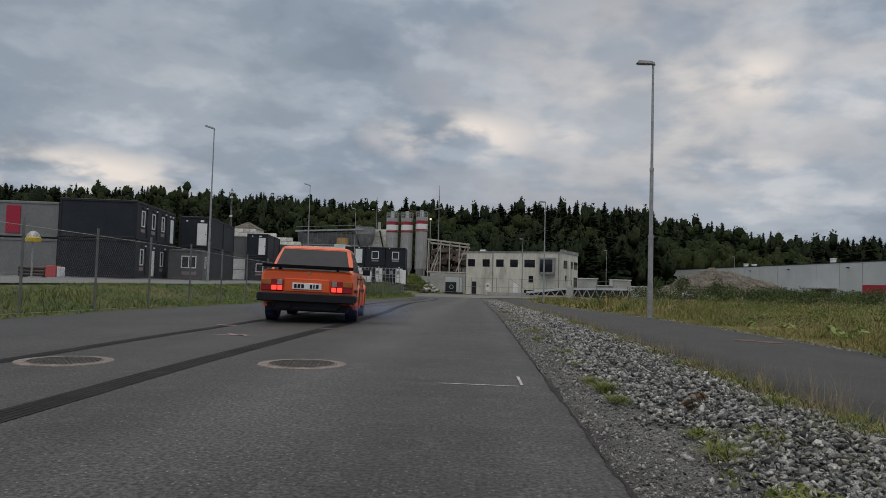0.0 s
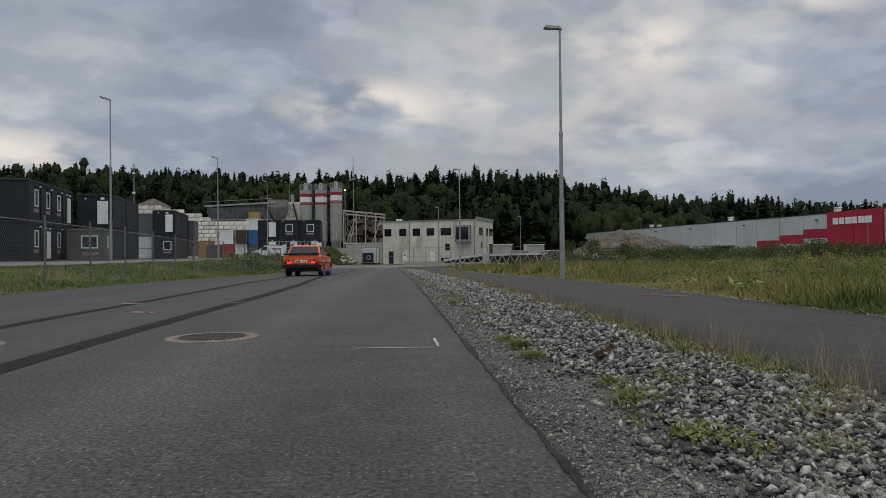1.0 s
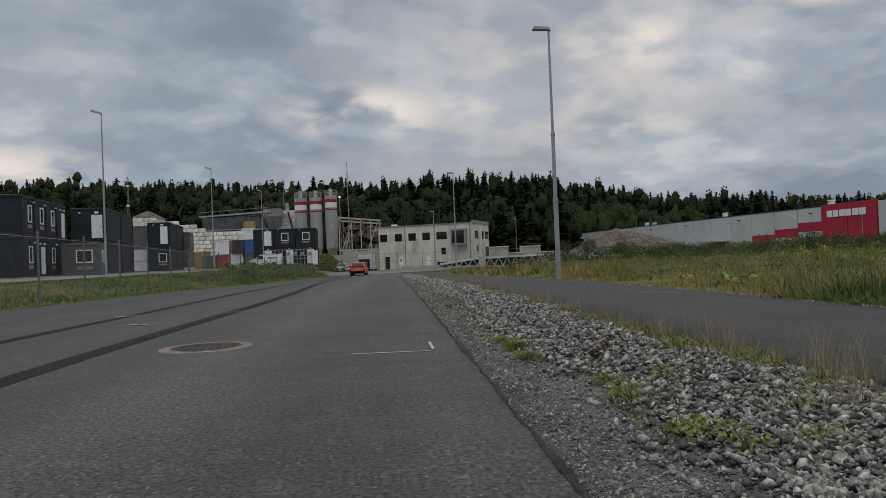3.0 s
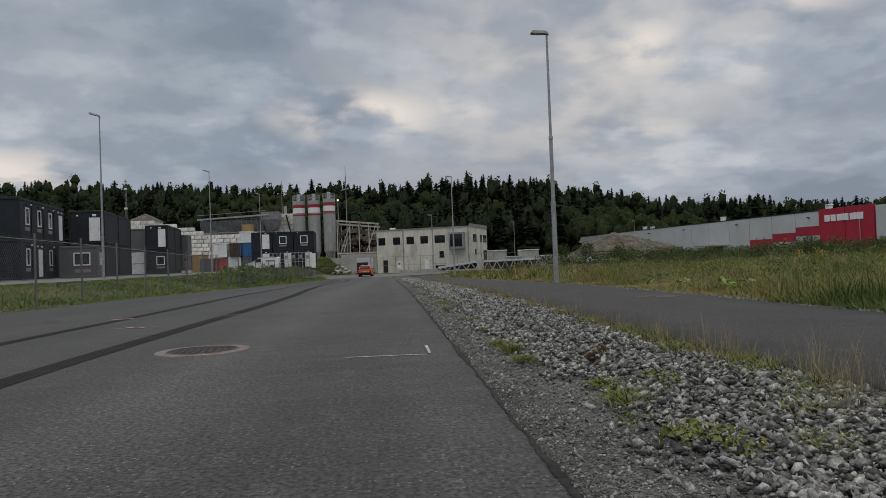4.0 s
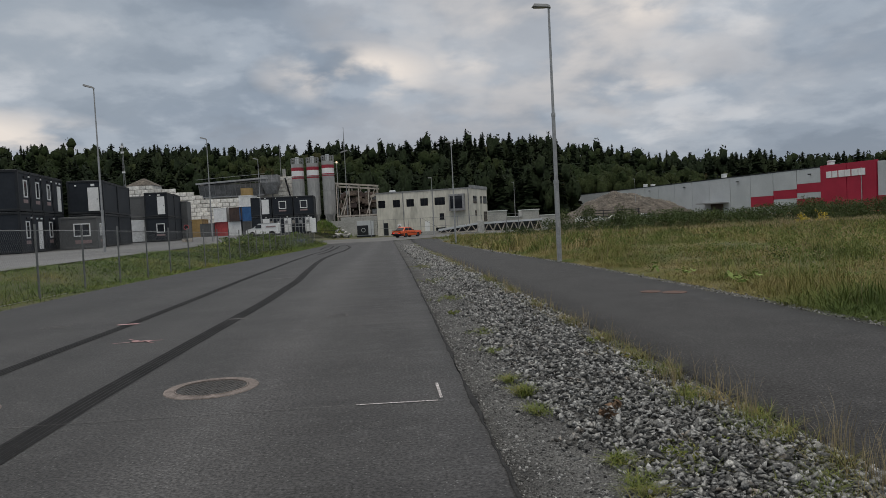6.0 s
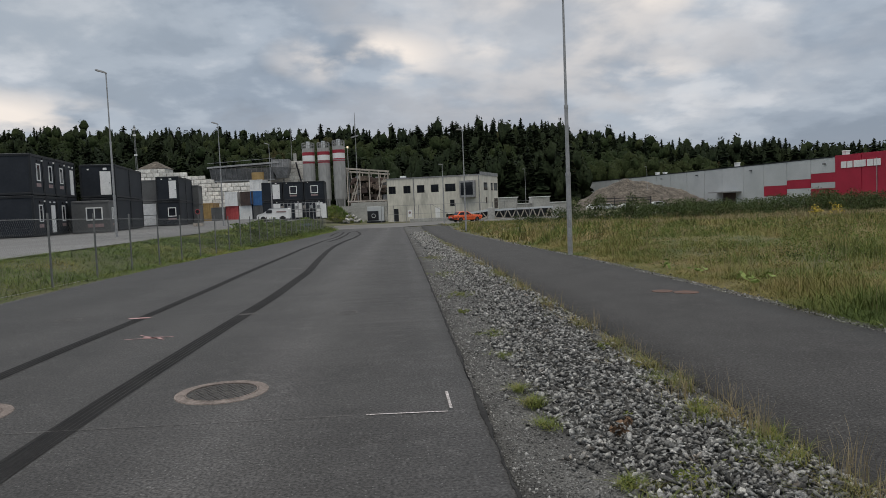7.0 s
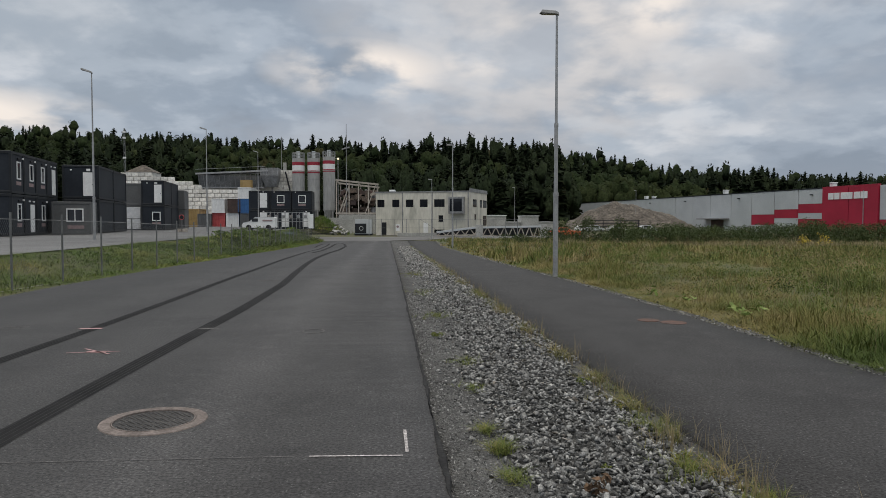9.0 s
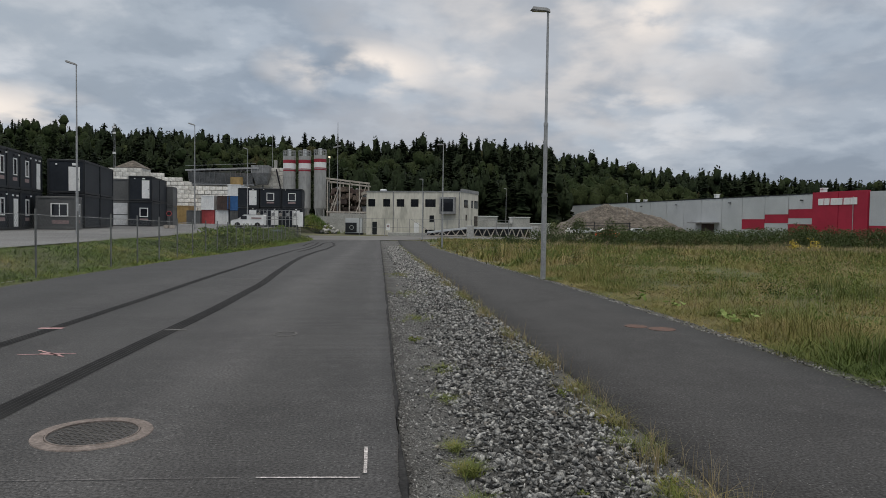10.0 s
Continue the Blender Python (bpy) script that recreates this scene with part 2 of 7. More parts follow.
GRAVEL = surface("fine_gravel", (0.066, 0.066, 0.066), (0.115, 0.115, 0.113), 1.6, 0.95, spec=0.2, bump=1.0, bump_scale=90, fine=0.6, fine_scale=75, chips=75)
YARD = surface("yard_gravel", (0.105, 0.107, 0.110), (0.165, 0.167, 0.170), 0.12, 0.95, fine=0.2, fine_scale=6)
STONE = surface("crushed_stone", (0.18, 0.183, 0.185), (0.49, 0.49, 0.472), 24.0, 0.85, spec=0.25, bump=0.9, bump_scale=70, fine=0.40, fine_scale=90, island=0.78, each=0.7, third=(0.33, 0.285, 0.24), third_scale=5.0, third_at=(0.60, 0.72))
CHIP = surface("stone_chippings", (0.10, 0.10, 0.10), (0.215, 0.215, 0.21), 20.0, 0.95, spec=0.2, fine=0.2, fine_scale=80, island=0.75)
SOIL = surface("meadow_soil", (0.050, 0.058, 0.022), (0.088, 0.088, 0.038), 0.5, 0.95, bump=0.6, bump_scale=14, fine=0.35, fine_scale=12, third=(0.105, 0.092, 0.050), third_scale=0.08)
GRASS = leafy("meadow_grass", [(0.0, (0.048, 0.080, 0.018)), (0.30, (0.090, 0.122, 0.028)), (0.54, (0.165, 0.160, 0.048)), (0.76, (0.29, 0.23, 0.105)), (1.0, (0.44, 0.34, 0.20))], 0.45, single=0.24)
VERGE = leafy("verge_grass", [(0.0, (0.060, 0.105, 0.022)), (0.45, (0.105, 0.155, 0.034)), (0.78, (0.185, 0.190, 0.052)), (1.0, (0.34, 0.27, 0.12))], 0.4)
WEED = leafy("weed_leaves", [(0.0, (0.060, 0.085, 0.018)), (0.45, (0.115, 0.145, 0.032)), (0.8, (0.20, 0.18, 0.06)), (1.0, (0.20, 0.10, 0.05))], 3.0, single=0.5)
BUSH = leafy("bush_leaves", [(0.0, (0.028, 0.046, 0.014)), (0.5, (0.050, 0.072, 0.022)), (1.0, (0.090, 0.106, 0.036))], 0.3, single=0.25)
BROAD_WEED = leafy("large_weed_leaves", [(0.0, (0.13, 0.20, 0.05)), (0.5, (0.19, 0.26, 0.075)), (1.0, (0.27, 0.31, 0.11))], 2.0)
DRY = leafy("dry_stalks", [(0.0, (0.18, 0.14, 0.08)), (0.5, (0.27, 0.22, 0.13)), (1.0, (0.36, 0.30, 0.19))], 2.0)
YELLOW = leafy("yellow_blossom", [(0.0, (0.30, 0.24, 0.03)), (1.0, (0.55, 0.42, 0.05))], 2.0)
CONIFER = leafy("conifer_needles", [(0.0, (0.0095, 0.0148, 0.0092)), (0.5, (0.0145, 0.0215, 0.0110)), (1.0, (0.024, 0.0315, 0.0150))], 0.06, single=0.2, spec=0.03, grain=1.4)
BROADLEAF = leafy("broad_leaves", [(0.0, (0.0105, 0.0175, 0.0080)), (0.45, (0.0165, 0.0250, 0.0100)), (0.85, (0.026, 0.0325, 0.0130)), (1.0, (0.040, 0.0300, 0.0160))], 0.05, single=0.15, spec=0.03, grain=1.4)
BARK = surface("bark", (0.05, 0.04, 0.03), (0.10, 0.08, 0.06), 2.0, 0.9)
CONCRETE = surface("precast_concrete", (0.50, 0.485, 0.425), (0.62, 0.60, 0.535), 0.35, 0.85, fine=0.10, fine_scale=3, third=(0.42, 0.41, 0.36), third_scale=0.5, squash=(1, 1, 0.3))
BLOCK = surface("concrete_block", (0.50, 0.49, 0.455), (0.70, 0.69, 0.65), 0.8, 0.9, fine=0.15, fine_scale=3, each=0.25)
OLD_CONCRETE = surface("old_concrete", (0.30, 0.30, 0.285), (0.40, 0.40, 0.385), 0.5, 0.9, fine=0.12, fine_scale=4)
ANTHRACITE = surface("anthracite_panel", (0.018, 0.022, 0.029), (0.026, 0.031, 0.039), 0.5, 0.55, spec=0.2, fine=0.08, fine_scale=5)
GREY_PANEL = surface("grey_panel", (0.085, 0.088, 0.090), (0.110, 0.113, 0.115), 0.5, 0.55, fine=0.08, fine_scale=5)
DARK_FRAME = surface("dark_steel_frame", (0.013, 0.015, 0.018), (0.020, 0.023, 0.027), 1.0, 0.5, spec=0.3, fine=0.1)
LIGHT_PANEL = surface("light_grey_panel", (0.15, 0.155, 0.16), (0.19, 0.195, 0.20), 0.5, 0.55, fine=0.08, fine_scale=5)
WHITE = surface("white_paint", (0.66, 0.67, 0.67), (0.76, 0.77, 0.77), 1.0, 0.5, fine=0.05, fine_scale=8)
TARP = surface("white_tarpaulin", (0.45, 0.47, 0.49), (0.62, 0.63, 0.64), 1.4, 0.6, bump=0.6, bump_scale=2.0, fine=0.08)
RED_PAINT = surface("red_panel", (0.31, 0.008, 0.032), (0.37, 0.012, 0.040), 0.3, 0.5, fine=0.05, fine_scale=4)
PALE_PANEL = surface("pale_grey_panel", (0.42, 0.445, 0.462), (0.49, 0.515, 0.532), 0.2, 0.5, fine=0.05, fine_scale=4)
BLUE_STEEL = surface("blue_container_steel", (0.028, 0.105, 0.27), (0.045, 0.145, 0.34), 1.0, 0.55, fine=0.12)
RED_STEEL = surface("red_container_steel", (0.40, 0.065, 0.070), (0.52, 0.10, 0.10), 1.0, 0.55, fine=0.12)
BROWN_STEEL = surface("brown_rusty_steel", (0.050, 0.036, 0.034), (0.090, 0.058, 0.048), 1.0, 0.7, fine=0.2)
OCHRE = surface("ochre_steel", (0.28, 0.19, 0.07), (0.38, 0.26, 0.11), 1.0, 0.6, fine=0.15)
GALV = surface("galvanised_steel", (0.27, 0.275, 0.28), (0.38, 0.385, 0.39), 3.0, 0.5, metal=0.4, fine=0.12, fine_scale=20)
SILO = surface("silo_grey_paint", (0.28, 0.285, 0.28), (0.36, 0.362, 0.355), 0.6, 0.6, fine=0.10, fine_scale=3, squash=(1, 1, 0.25))
SILO_RED = surface("silo_red_paint", (0.24, 0.012, 0.03), (0.32, 0.02, 0.04), 0.8, 0.55, fine=0.1)
STEEL_GREY = surface("grey_steel", (0.16, 0.165, 0.17), (0.26, 0.265, 0.27), 0.6, 0.6, fine=0.2, fine_scale=3)
PALE_STEEL = surface("pale_beige_steel", (0.31, 0.28, 0.24), (0.43, 0.39, 0.345), 1.0, 0.6, fine=0.15, fine_scale=3)
RUSTY = surface("rusty_machinery", (0.07, 0.055, 0.045), (0.16, 0.12, 0.095), 0.8, 0.8, fine=0.4, fine_scale=3)
PILE = surface("gravel_pile", (0.060, 0.052, 0.044), (0.125, 0.108, 0.090), 0.5, 0.95, bump=1.0, bump_scale=2.5, fine=0.5, fine_scale=2.2)
CAST_IRON = surface("cast_iron", (0.008, 0.008, 0.008), (0.015, 0.0145, 0.014), 5.0, 0.9, spec=0.05, fine=0.3)
WORN_IRON = surface("worn_iron_studs", (0.050, 0.047, 0.045), (0.095, 0.090, 0.085), 9.0, 0.7, spec=0.2, fine=0.3)
RING_CONCRETE = surface("worn_rim", (0.115, 0.095, 0.086), (0.205, 0.172, 0.158), 6.0, 0.85, fine=0.3, bump=0.4)
RUST = surface("rusty_iron", (0.065, 0.042, 0.034), (0.115, 0.056, 0.040), 9.0, 0.8, fine=0.3)
CHALK = surface("white_spray_paint", (0.24, 0.225, 0.225), (0.50, 0.475, 0.475), 26.0, 0.9, fine=0.55, fine_scale=70)
FAINT = surface("faded_spray_paint", (0.070, 0.067, 0.067), (0.14, 0.134, 0.134), 9.0, 0.9, fine=0.6, fine_scale=60)
PINK = surface("pink_spray_paint", (0.30, 0.17, 0.175), (0.46, 0.30, 0.30), 14.0, 0.9, fine=0.4, fine_scale=90)
ORANGE = surface("orange_car_paint", (0.66, 0.092, 0.016), (0.72, 0.110, 0.022), 1.0, 0.32, fine=0.04, coat=0.3)
FENCE_POST = surface("weathered_fence_steel", (0.10, 0.105, 0.105), (0.16, 0.165, 0.165), 3.0, 0.6, fine=0.15)
BLACK_PLASTIC = surface("black_plastic", (0.007, 0.007, 0.010), (0.013, 0.013, 0.018), 5.0, 0.55, spec=0.3, fine=0.1)
RUBBER = surface("tyre_rubber", (0.014, 0.014, 0.015), (0.026, 0.026, 0.027), 8.0, 0.8, fine=0.15)
ALLOY = surface("alloy_rim", (0.25, 0.25, 0.26), (0.36, 0.36, 0.37), 4.0, 0.35, metal=0.8, fine=0.08)
DARK_GLASS = surface("dark_glass", (0.012, 0.014, 0.018), (0.020, 0.022, 0.027), 1.0, 0.06, fine=0.0)
CAR_GLASS = surface("tinted_car_glass", (0.016, 0.017, 0.024), (0.026, 0.027, 0.036), 2.0, 0.12, spec=0.3, fine=0.0)
RED_LENS = surface("red_lens", (0.22, 0.008, 0.010), (0.30, 0.012, 0.012), 8.0, 0.25, fine=0.0)
AMBER_LENS = surface("amber_lens", (0.36, 0.10, 0.02), (0.42, 0.13, 0.03), 8.0, 0.25, fine=0.0)
CLEAR_LENS = surface("clear_lens", (0.24, 0.21, 0.20), (0.31, 0.28, 0.27), 8.0, 0.25, fine=0.0)
LIT_RED = glowing("lit_tail_lamp", (1.0, 0.045, 0.03), 1.6)
LIT_LAMP = glowing("lit_work_lamp", (1.0, 0.85, 0.6), 0.8)
LABEL_GREY = surface("label_grey", (0.22, 0.16, 0.16), (0.30, 0.22, 0.22), 6.0, 0.6)
YELLOW_STEEL = surface("yellow_steel", (0.45, 0.32, 0.03), (0.55, 0.40, 0.05), 2.0, 0.6, fine=0.15)


# ---- mesh tools ----
def part(name, bm, material, parent=None, label=""):
    """Links a bmesh as one mesh object, under a thing or a part where one is given."""
    me = bpy.data.meshes.new(name)
    bmesh.ops.recalc_face_normals(bm, faces=bm.faces)
    bm.to_mesh(me)
    bm.free()
    me.materials.append(material)
    ob = new(name, me)
    if parent is not None:
        ob.parent = parent
    return tagged(ob, label) if label else ob


def thing(name, at=(0, 0, 0), turn=0.0, label="", category="", group="", kind=""):
    e = new(name)
    e.empty_display_size = 0.2
    e.matrix_basis = pose(*at, 0, 0, turn)
    return tagged(e, label, category, group, kind)


def block(x0, x1, y0, y1, z0, z1, bevel=0.0, bm=None):
    """A box, its edges bevelled; added to bm where one is given."""
    own = bmesh.new()
    bmesh.ops.create_cube(own, size=1.0, matrix=Matrix.Translation(((x0 + x1) / 2, (y0 + y1) / 2, (z0 + z1) / 2)) @ Matrix.Diagonal((abs(x1 - x0), abs(y1 - y0), abs(z1 - z0), 1)))
    if bevel:
        bmesh.ops.bevel(own, geom=own.edges[:], offset=bevel, segments=2 if bevel > 0.02 else 1, affect="EDGES", profile=0.6)
    return join(bm, own)


def join(bm, own):
    if bm is None:
        return own
    me = bpy.data.meshes.new("tmp")
    own.to_mesh(me)
    own.free()
    bm.from_mesh(me)
    bpy.data.meshes.remove(me)
    return bm


def rod(a, b, r0, r1=None, sides=10, bm=None):
    """A tapered round bar from a to b."""
    a, b = Vector(a), Vector(b)
    own = bmesh.new()
    m = Matrix.Translation((a + b) / 2) @ (b - a).to_track_quat("Z", "Y").to_matrix().to_4x4()
    bmesh.ops.create_cone(own, cap_ends=True, segments=sides, radius1=r0, radius2=r0 if r1 is None else r1, depth=(b - a).length, matrix=m)
    return join(bm, own)


def bar(a, b, w, h, bm=None):
    """A rectangular bar from a to b."""
    a, b = Vector(a), Vector(b)
    own = bmesh.new()
    m = Matrix.Translation((a + b) / 2) @ (b - a).to_track_quat("Z", "Y").to_matrix().to_4x4() @ Matrix.Diagonal((w, h, (b - a).length, 1))
    bmesh.ops.create_cube(own, size=1.0, matrix=m)
    return join(bm, own)


def loft(rings, cap=True, closed=True, bm=None):
    """Skin through rings of equally many points."""
    own = bmesh.new()
    vs = [[own.verts.new(p) for p in ring] for ring in rings]
    n = len(rings[0])
    for a, b in zip(vs, vs[1:]):
        for k in range(n if closed else n - 1):
            j = (k + 1) % n
            own.faces.new((a[k], a[j], b[j], b[k]))
    if cap:
        own.faces.new(vs[0][::-1])
        own.faces.new(vs[-1])
    return join(bm, own)


def quad(a, b, c, d, t=0.006, bm=None):
    """A thin panel through four corners, t thick towards its face."""
    own = bmesh.new()
    a, b, c, d = (Vector(p) for p in (a, b, c, d))
    n = (b - a).cross(d - a).normalized() * t
    loft([[a, b, c, d], [a + n, b + n, c + n, d + n]], bm=own)
    return join(bm, own)


def sheet(name, verts, faces, material, parent=None, label="", smooth=False, normals=None):
    """One mesh from numpy arrays of vertices and of equal-sided faces."""
    verts, faces = np.asarray(verts, np.float32), np.asarray(faces, np.int32)
    me = bpy.data.meshes.new(name)
    me.vertices.add(len(verts))
    me.vertices.foreach_set("co", verts.ravel())
    k = faces.shape[1]
    me.loops.add(faces.size)
    me.loops.foreach_set("vertex_index", faces.ravel())
    me.polygons.add(len(faces))
    me.polygons.foreach_set("loop_start", np.arange(0, faces.size, k, dtype=np.int32))
    me.polygons.foreach_set("loop_total", np.full(len(faces), k, np.int32))
    if smooth:
        me.polygons.foreach_set("use_smooth", np.ones(len(faces), bool))
    me.update(calc_edges=True)
    if normals is not None:
        me.polygons.foreach_set("use_smooth", np.ones(len(faces), bool))
        me.normals_split_custom_set_from_vertices(normals.tolist())
    me.materials.append(material)
    ob = new(name, me)
    if parent is not None:
        ob.parent = parent
    return tagged(ob, label) if label else ob


def smooth(ob, angle=40):
    me = ob.data
    me.polygons.foreach_set("use_smooth", np.ones(len(me.polygons), bool))
    me.set_sharp_from_angle(angle=radians(angle))
    return ob


def step(v, a, b):
    v = np.clip((np.asarray(v, float) - a) / (b - a), 0, 1)
    return v * v * (3 - 2 * v)


def road_z(y):
    """The road's height: level, then falling by a good one in a hundred to the cross street."""
    y = np.asarray(y, float)
    return np.maximum(np.where(y < 12, 0.0, np.where(y < 22, -0.000575 * (y - 12) ** 2, -0.0575 - 0.0135 * (y - 22))), -0.80)


YARD_Z = 0.50


def road_left(y):
    """The road's left edge, which closes in a little towards the cross street."""
    return np.interp(y, [0, 30, 45, 56, 86], [-8.3, -8.3, -8.0, -7.75, -7.8])


def hill_top(b):
    """Height of the wooded ridge by its bearing."""
    return np.interp(b, [-1.6, -0.9, -0.55, -0.47, -0.31, -0.15, 0.01, 0.12, 0.20, 0.25, 0.33, 0.41, 0.50, 0.57, 0.71, 1.0, 1.8], [25, 29, 29.5, 30.5, 26.5, 25, 24.5, 26.5, 26.5, 22.5, 18, 12.5, 11.5, 10.5, 8.5, 7, 6])


def ground_z(x, y):
    x, y = np.asarray(x, float), np.asarray(y, float)
    base = road_z(y) - 0.05
    left = step(-x, 8.5, 12.2) * (1 - step(y, 84, 92) * (1 - step(-x, 10, 15)))
    base = base + left * (YARD_Z - 0.06 - base)
    verge = step(x, 4.6, 9) * (0.10 + 0.12 * np.sin(x * 0.35 + 1) * np.sin(y * 0.21)) * (1 - step(y, 75, 90))
    base = base + np.where(x > 4.6, verge, 0)
    return base + step(y, 215, 375) * hill_top(x / np.maximum(y, 60)) - 0.05 * step(y, 700, 2500) * 300


# ---- ground, road, path ----
def lines(*spans):
    out = []
    for a, b, n in spans:
        out += list(np.linspace(a, b, n, endpoint=False))
    return np.array(out + [spans[-1][1]])


def grid_faces(nx, ny):
    i = np.arange((ny - 1) * (nx - 1))
    a = (i // (nx - 1)) * nx + i % (nx - 1)
    return np.stack([a, a + 1, a + nx + 1, a + nx], 1)


def make_ground():
    xs = lines((-2500, -400, 12), (-400, -60, 34), (-60, -14, 20), (-14, -8, 20), (-8, 0.4, 6), (0.4, 12, 30), (12, 60, 40), (60, 400, 34), (400, 2500, 12))
    ys = lines((-400, -20, 8), (-20, 0, 10), (0, 30, 50), (30, 100, 70), (100, 215, 30), (215, 420, 36), (420, 3500, 16))
    X, Y = np.meshgrid(xs, ys)
    g = sheet("ground", np.stack([X, Y, ground_z(X, Y)], -1).reshape(-1, 3), grid_faces(len(xs), len(ys)), SOIL, smooth=True)
    tagged(g, "rough grassy ground rising to a wooded hill", "ground", kind="structure")


def strip(name, left, right, ys, lift, material, label, category, drop=0.12, wobble=0.0):
    """A surface that follows the road's fall between two edges, with a skirt down its sides."""
    V = []
    for n, y in enumerate(ys):
        l, r = float(left(y)), float(right(y))
        w = wobble * (noise.noise((0.9 * y, l, 3.0)) + 0.6 * noise.noise((4.0 * y, l, 7.0)) + 0.5 * noise.noise((13.0 * y, l, 11.0)))
        u = wobble * (noise.noise((0.9 * y, r, 5.0)) + 0.6 * noise.noise((4.0 * y, r, 9.0)) + 0.5 * noise.noise((13.0 * y, r, 13.0)))
        z = float(road_z(y)) + lift
        l, r = l + w, r + u
        V += [(l - 0.01, y, z - drop), (l, y, z)] + [(l + (r - l) * k / 4, y, z) for k in (1, 2, 3)] + [(r, y, z), (r + 0.01, y, z - drop)]
    ob = sheet(name, V, grid_faces(7, len(ys)), material)
    return tagged(ob, label, category, kind="structure")


def path_left(y):
    return np.interp(y, [0, 8, 20, 50, 90], [1.93, 1.85, 1.70, 1.65, 2.2])


def path_right(y):
    return np.interp(y, [0, 9, 18, 30, 55, 90], [4.66, 4.62, 4.45, 4.15, 4.0, 5.6])


def make_road():
    ys = lines((-25, 0, 20), (0, 12, 240), (12, 30, 120), (30, 86, 60))
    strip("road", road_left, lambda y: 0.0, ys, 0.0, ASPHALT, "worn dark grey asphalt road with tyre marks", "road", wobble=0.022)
    strip("cycle_path", path_left, path_right, ys, 0.0, PATH_ASPHALT, "dark asphalt cycle path beside the road", "path", wobble=0.02)
    strip("gravel_verge", lambda y: 0.012, lambda y: path_left(y) - 0.012, ys, -0.038, GRAVEL, "grey gravel verge between road and path", "verge")
    strip("path_edge_gravel", lambda y: path_right(y) + 0.012, lambda y: path_right(y) + 0.28, ys, -0.02, GRAVEL, "narrow gravel edge of the cycle path", "verge", wobble=0.05)
    strip("road_edge_gravel", lambda y: road_left(y) - 0.18, lambda y: road_left(y) - 0.012, ys, -0.015, GRAVEL, "thin pale gravel edge of the road", "verge", wobble=0.03)
    # dark strip painted for the shade where the asphalt drops to the gravel
    strip("road_edge_tar", lambda y: -0.010, lambda y: 0.012, lines((1, 12, 260), (12, 30, 120), (30, 84, 90)), 0.004, EDGE_SHADE, "thin dark strip painted as shade along the asphalt edge", "road edge", drop=0.05, wobble=0.026)
    xs, yy = lines((-70, 140, 60)), np.array([0.0, 1.0])
    V = []
    for x in xs:
        near, far = np.interp(x, [-70, -9, -6, 1, 6, 30, 140], [84, 84, 85.8, 85.9, 92, 100, 120]), np.interp(x, [-70, -5, 8, 40, 140], [104, 107, 110.5, 114, 134])
        V += [(x, near, -0.796), (x, far, -0.796)]
    tagged(sheet("cross_street", V, np.array([[2 * k, 2 * k + 2, 2 * k + 3, 2 * k + 1] for k in range(len(xs) - 1)]), STREET_ASPHALT), "pale asphalt cross street", "road", kind="structure")
    # the raised yard behind the fence
    V, F = [], []
    for y, e in [(-30, -12.4), (20, -12.4), (60, -12.6), (88, -13.0), (106, -15), (200, -15)]:
        V += [(-220, y, YARD_Z), (e, y, YARD_Z)]
    tagged(sheet("yard", V, np.array([[2 * k, 2 * k + 1, 2 * k + 3, 2 * k + 2] for k in range(5)]), YARD), "pale gravelled storage yard behind the fence", "yard", kind="structure")


def ribbon(points, width, lift, shift=0.0, ripple=0.0):
    """A flat band along a smooth line on the road."""
    p = np.array(points, float)
    t = np.concatenate([[0], np.cumsum(np.hypot(*np.diff(p, axis=0).T))])
    s = np.linspace(0, t[-1], max(2, int(t[-1] / 0.35)))
    c = np.stack([np.interp(s, t, p[:, 0]), np.interp(s, t, p[:, 1])], 1)
    for _ in range(6):
        c[1:-1] = 0.25 * c[:-2] + 0.5 * c[1:-1] + 0.25 * c[2:]
    d = np.gradient(c, axis=0)
    d /= np.maximum(np.hypot(*d.T), 1e-6)[:, None]
    n = np.stack([d[:, 1], -d[:, 0]], 1)
    w = width * (1 + ripple * np.sin(np.arange(len(s)) * 1.7)) / 2
    a, b = c + n * (shift - w[:, None]), c + n * (shift + w[:, None])
    V = np.empty((2 * len(s), 3))
    V[0::2, :2], V[1::2, :2] = a, b
    V[:, 2] = road_z(V[:, 1]) + lift
    F = np.array([[2 * k, 2 * k + 1, 2 * k + 3, 2 * k + 2] for k in range(len(s) - 1)])
    return V, F


SKID_LEFT = [(-4.70, 1.6), (-4.70, 8.5), (-4.62, 11.0), (-4.62, 15.0), (-4.72, 19.0), (-4.90, 25.4), (-5.20, 34.0), (-5.40, 45.4), (-5.28, 51.4), (-5.6, 62), (-6.3, 74), (-6.8, 73), (-6.5, 64), (-6.1, 57)]
SKID_RIGHT = [(-3.12, 1.6), (-3.15, 5.6), (-3.11, 7.4), (-3.04, 10.0), (-2.94, 13), (-2.98, 18.3), (-3.28, 23.3), (-3.62, 29.6), (-3.82, 35), (-3.85, 42), (-3.70, 50), (-3.85, 60), (-4.55, 70), (-5.2, 75.6), (-5.5, 72), (-5.35, 67), (-4.98, 59), (-4.72, 48), (-4.85, 43)]


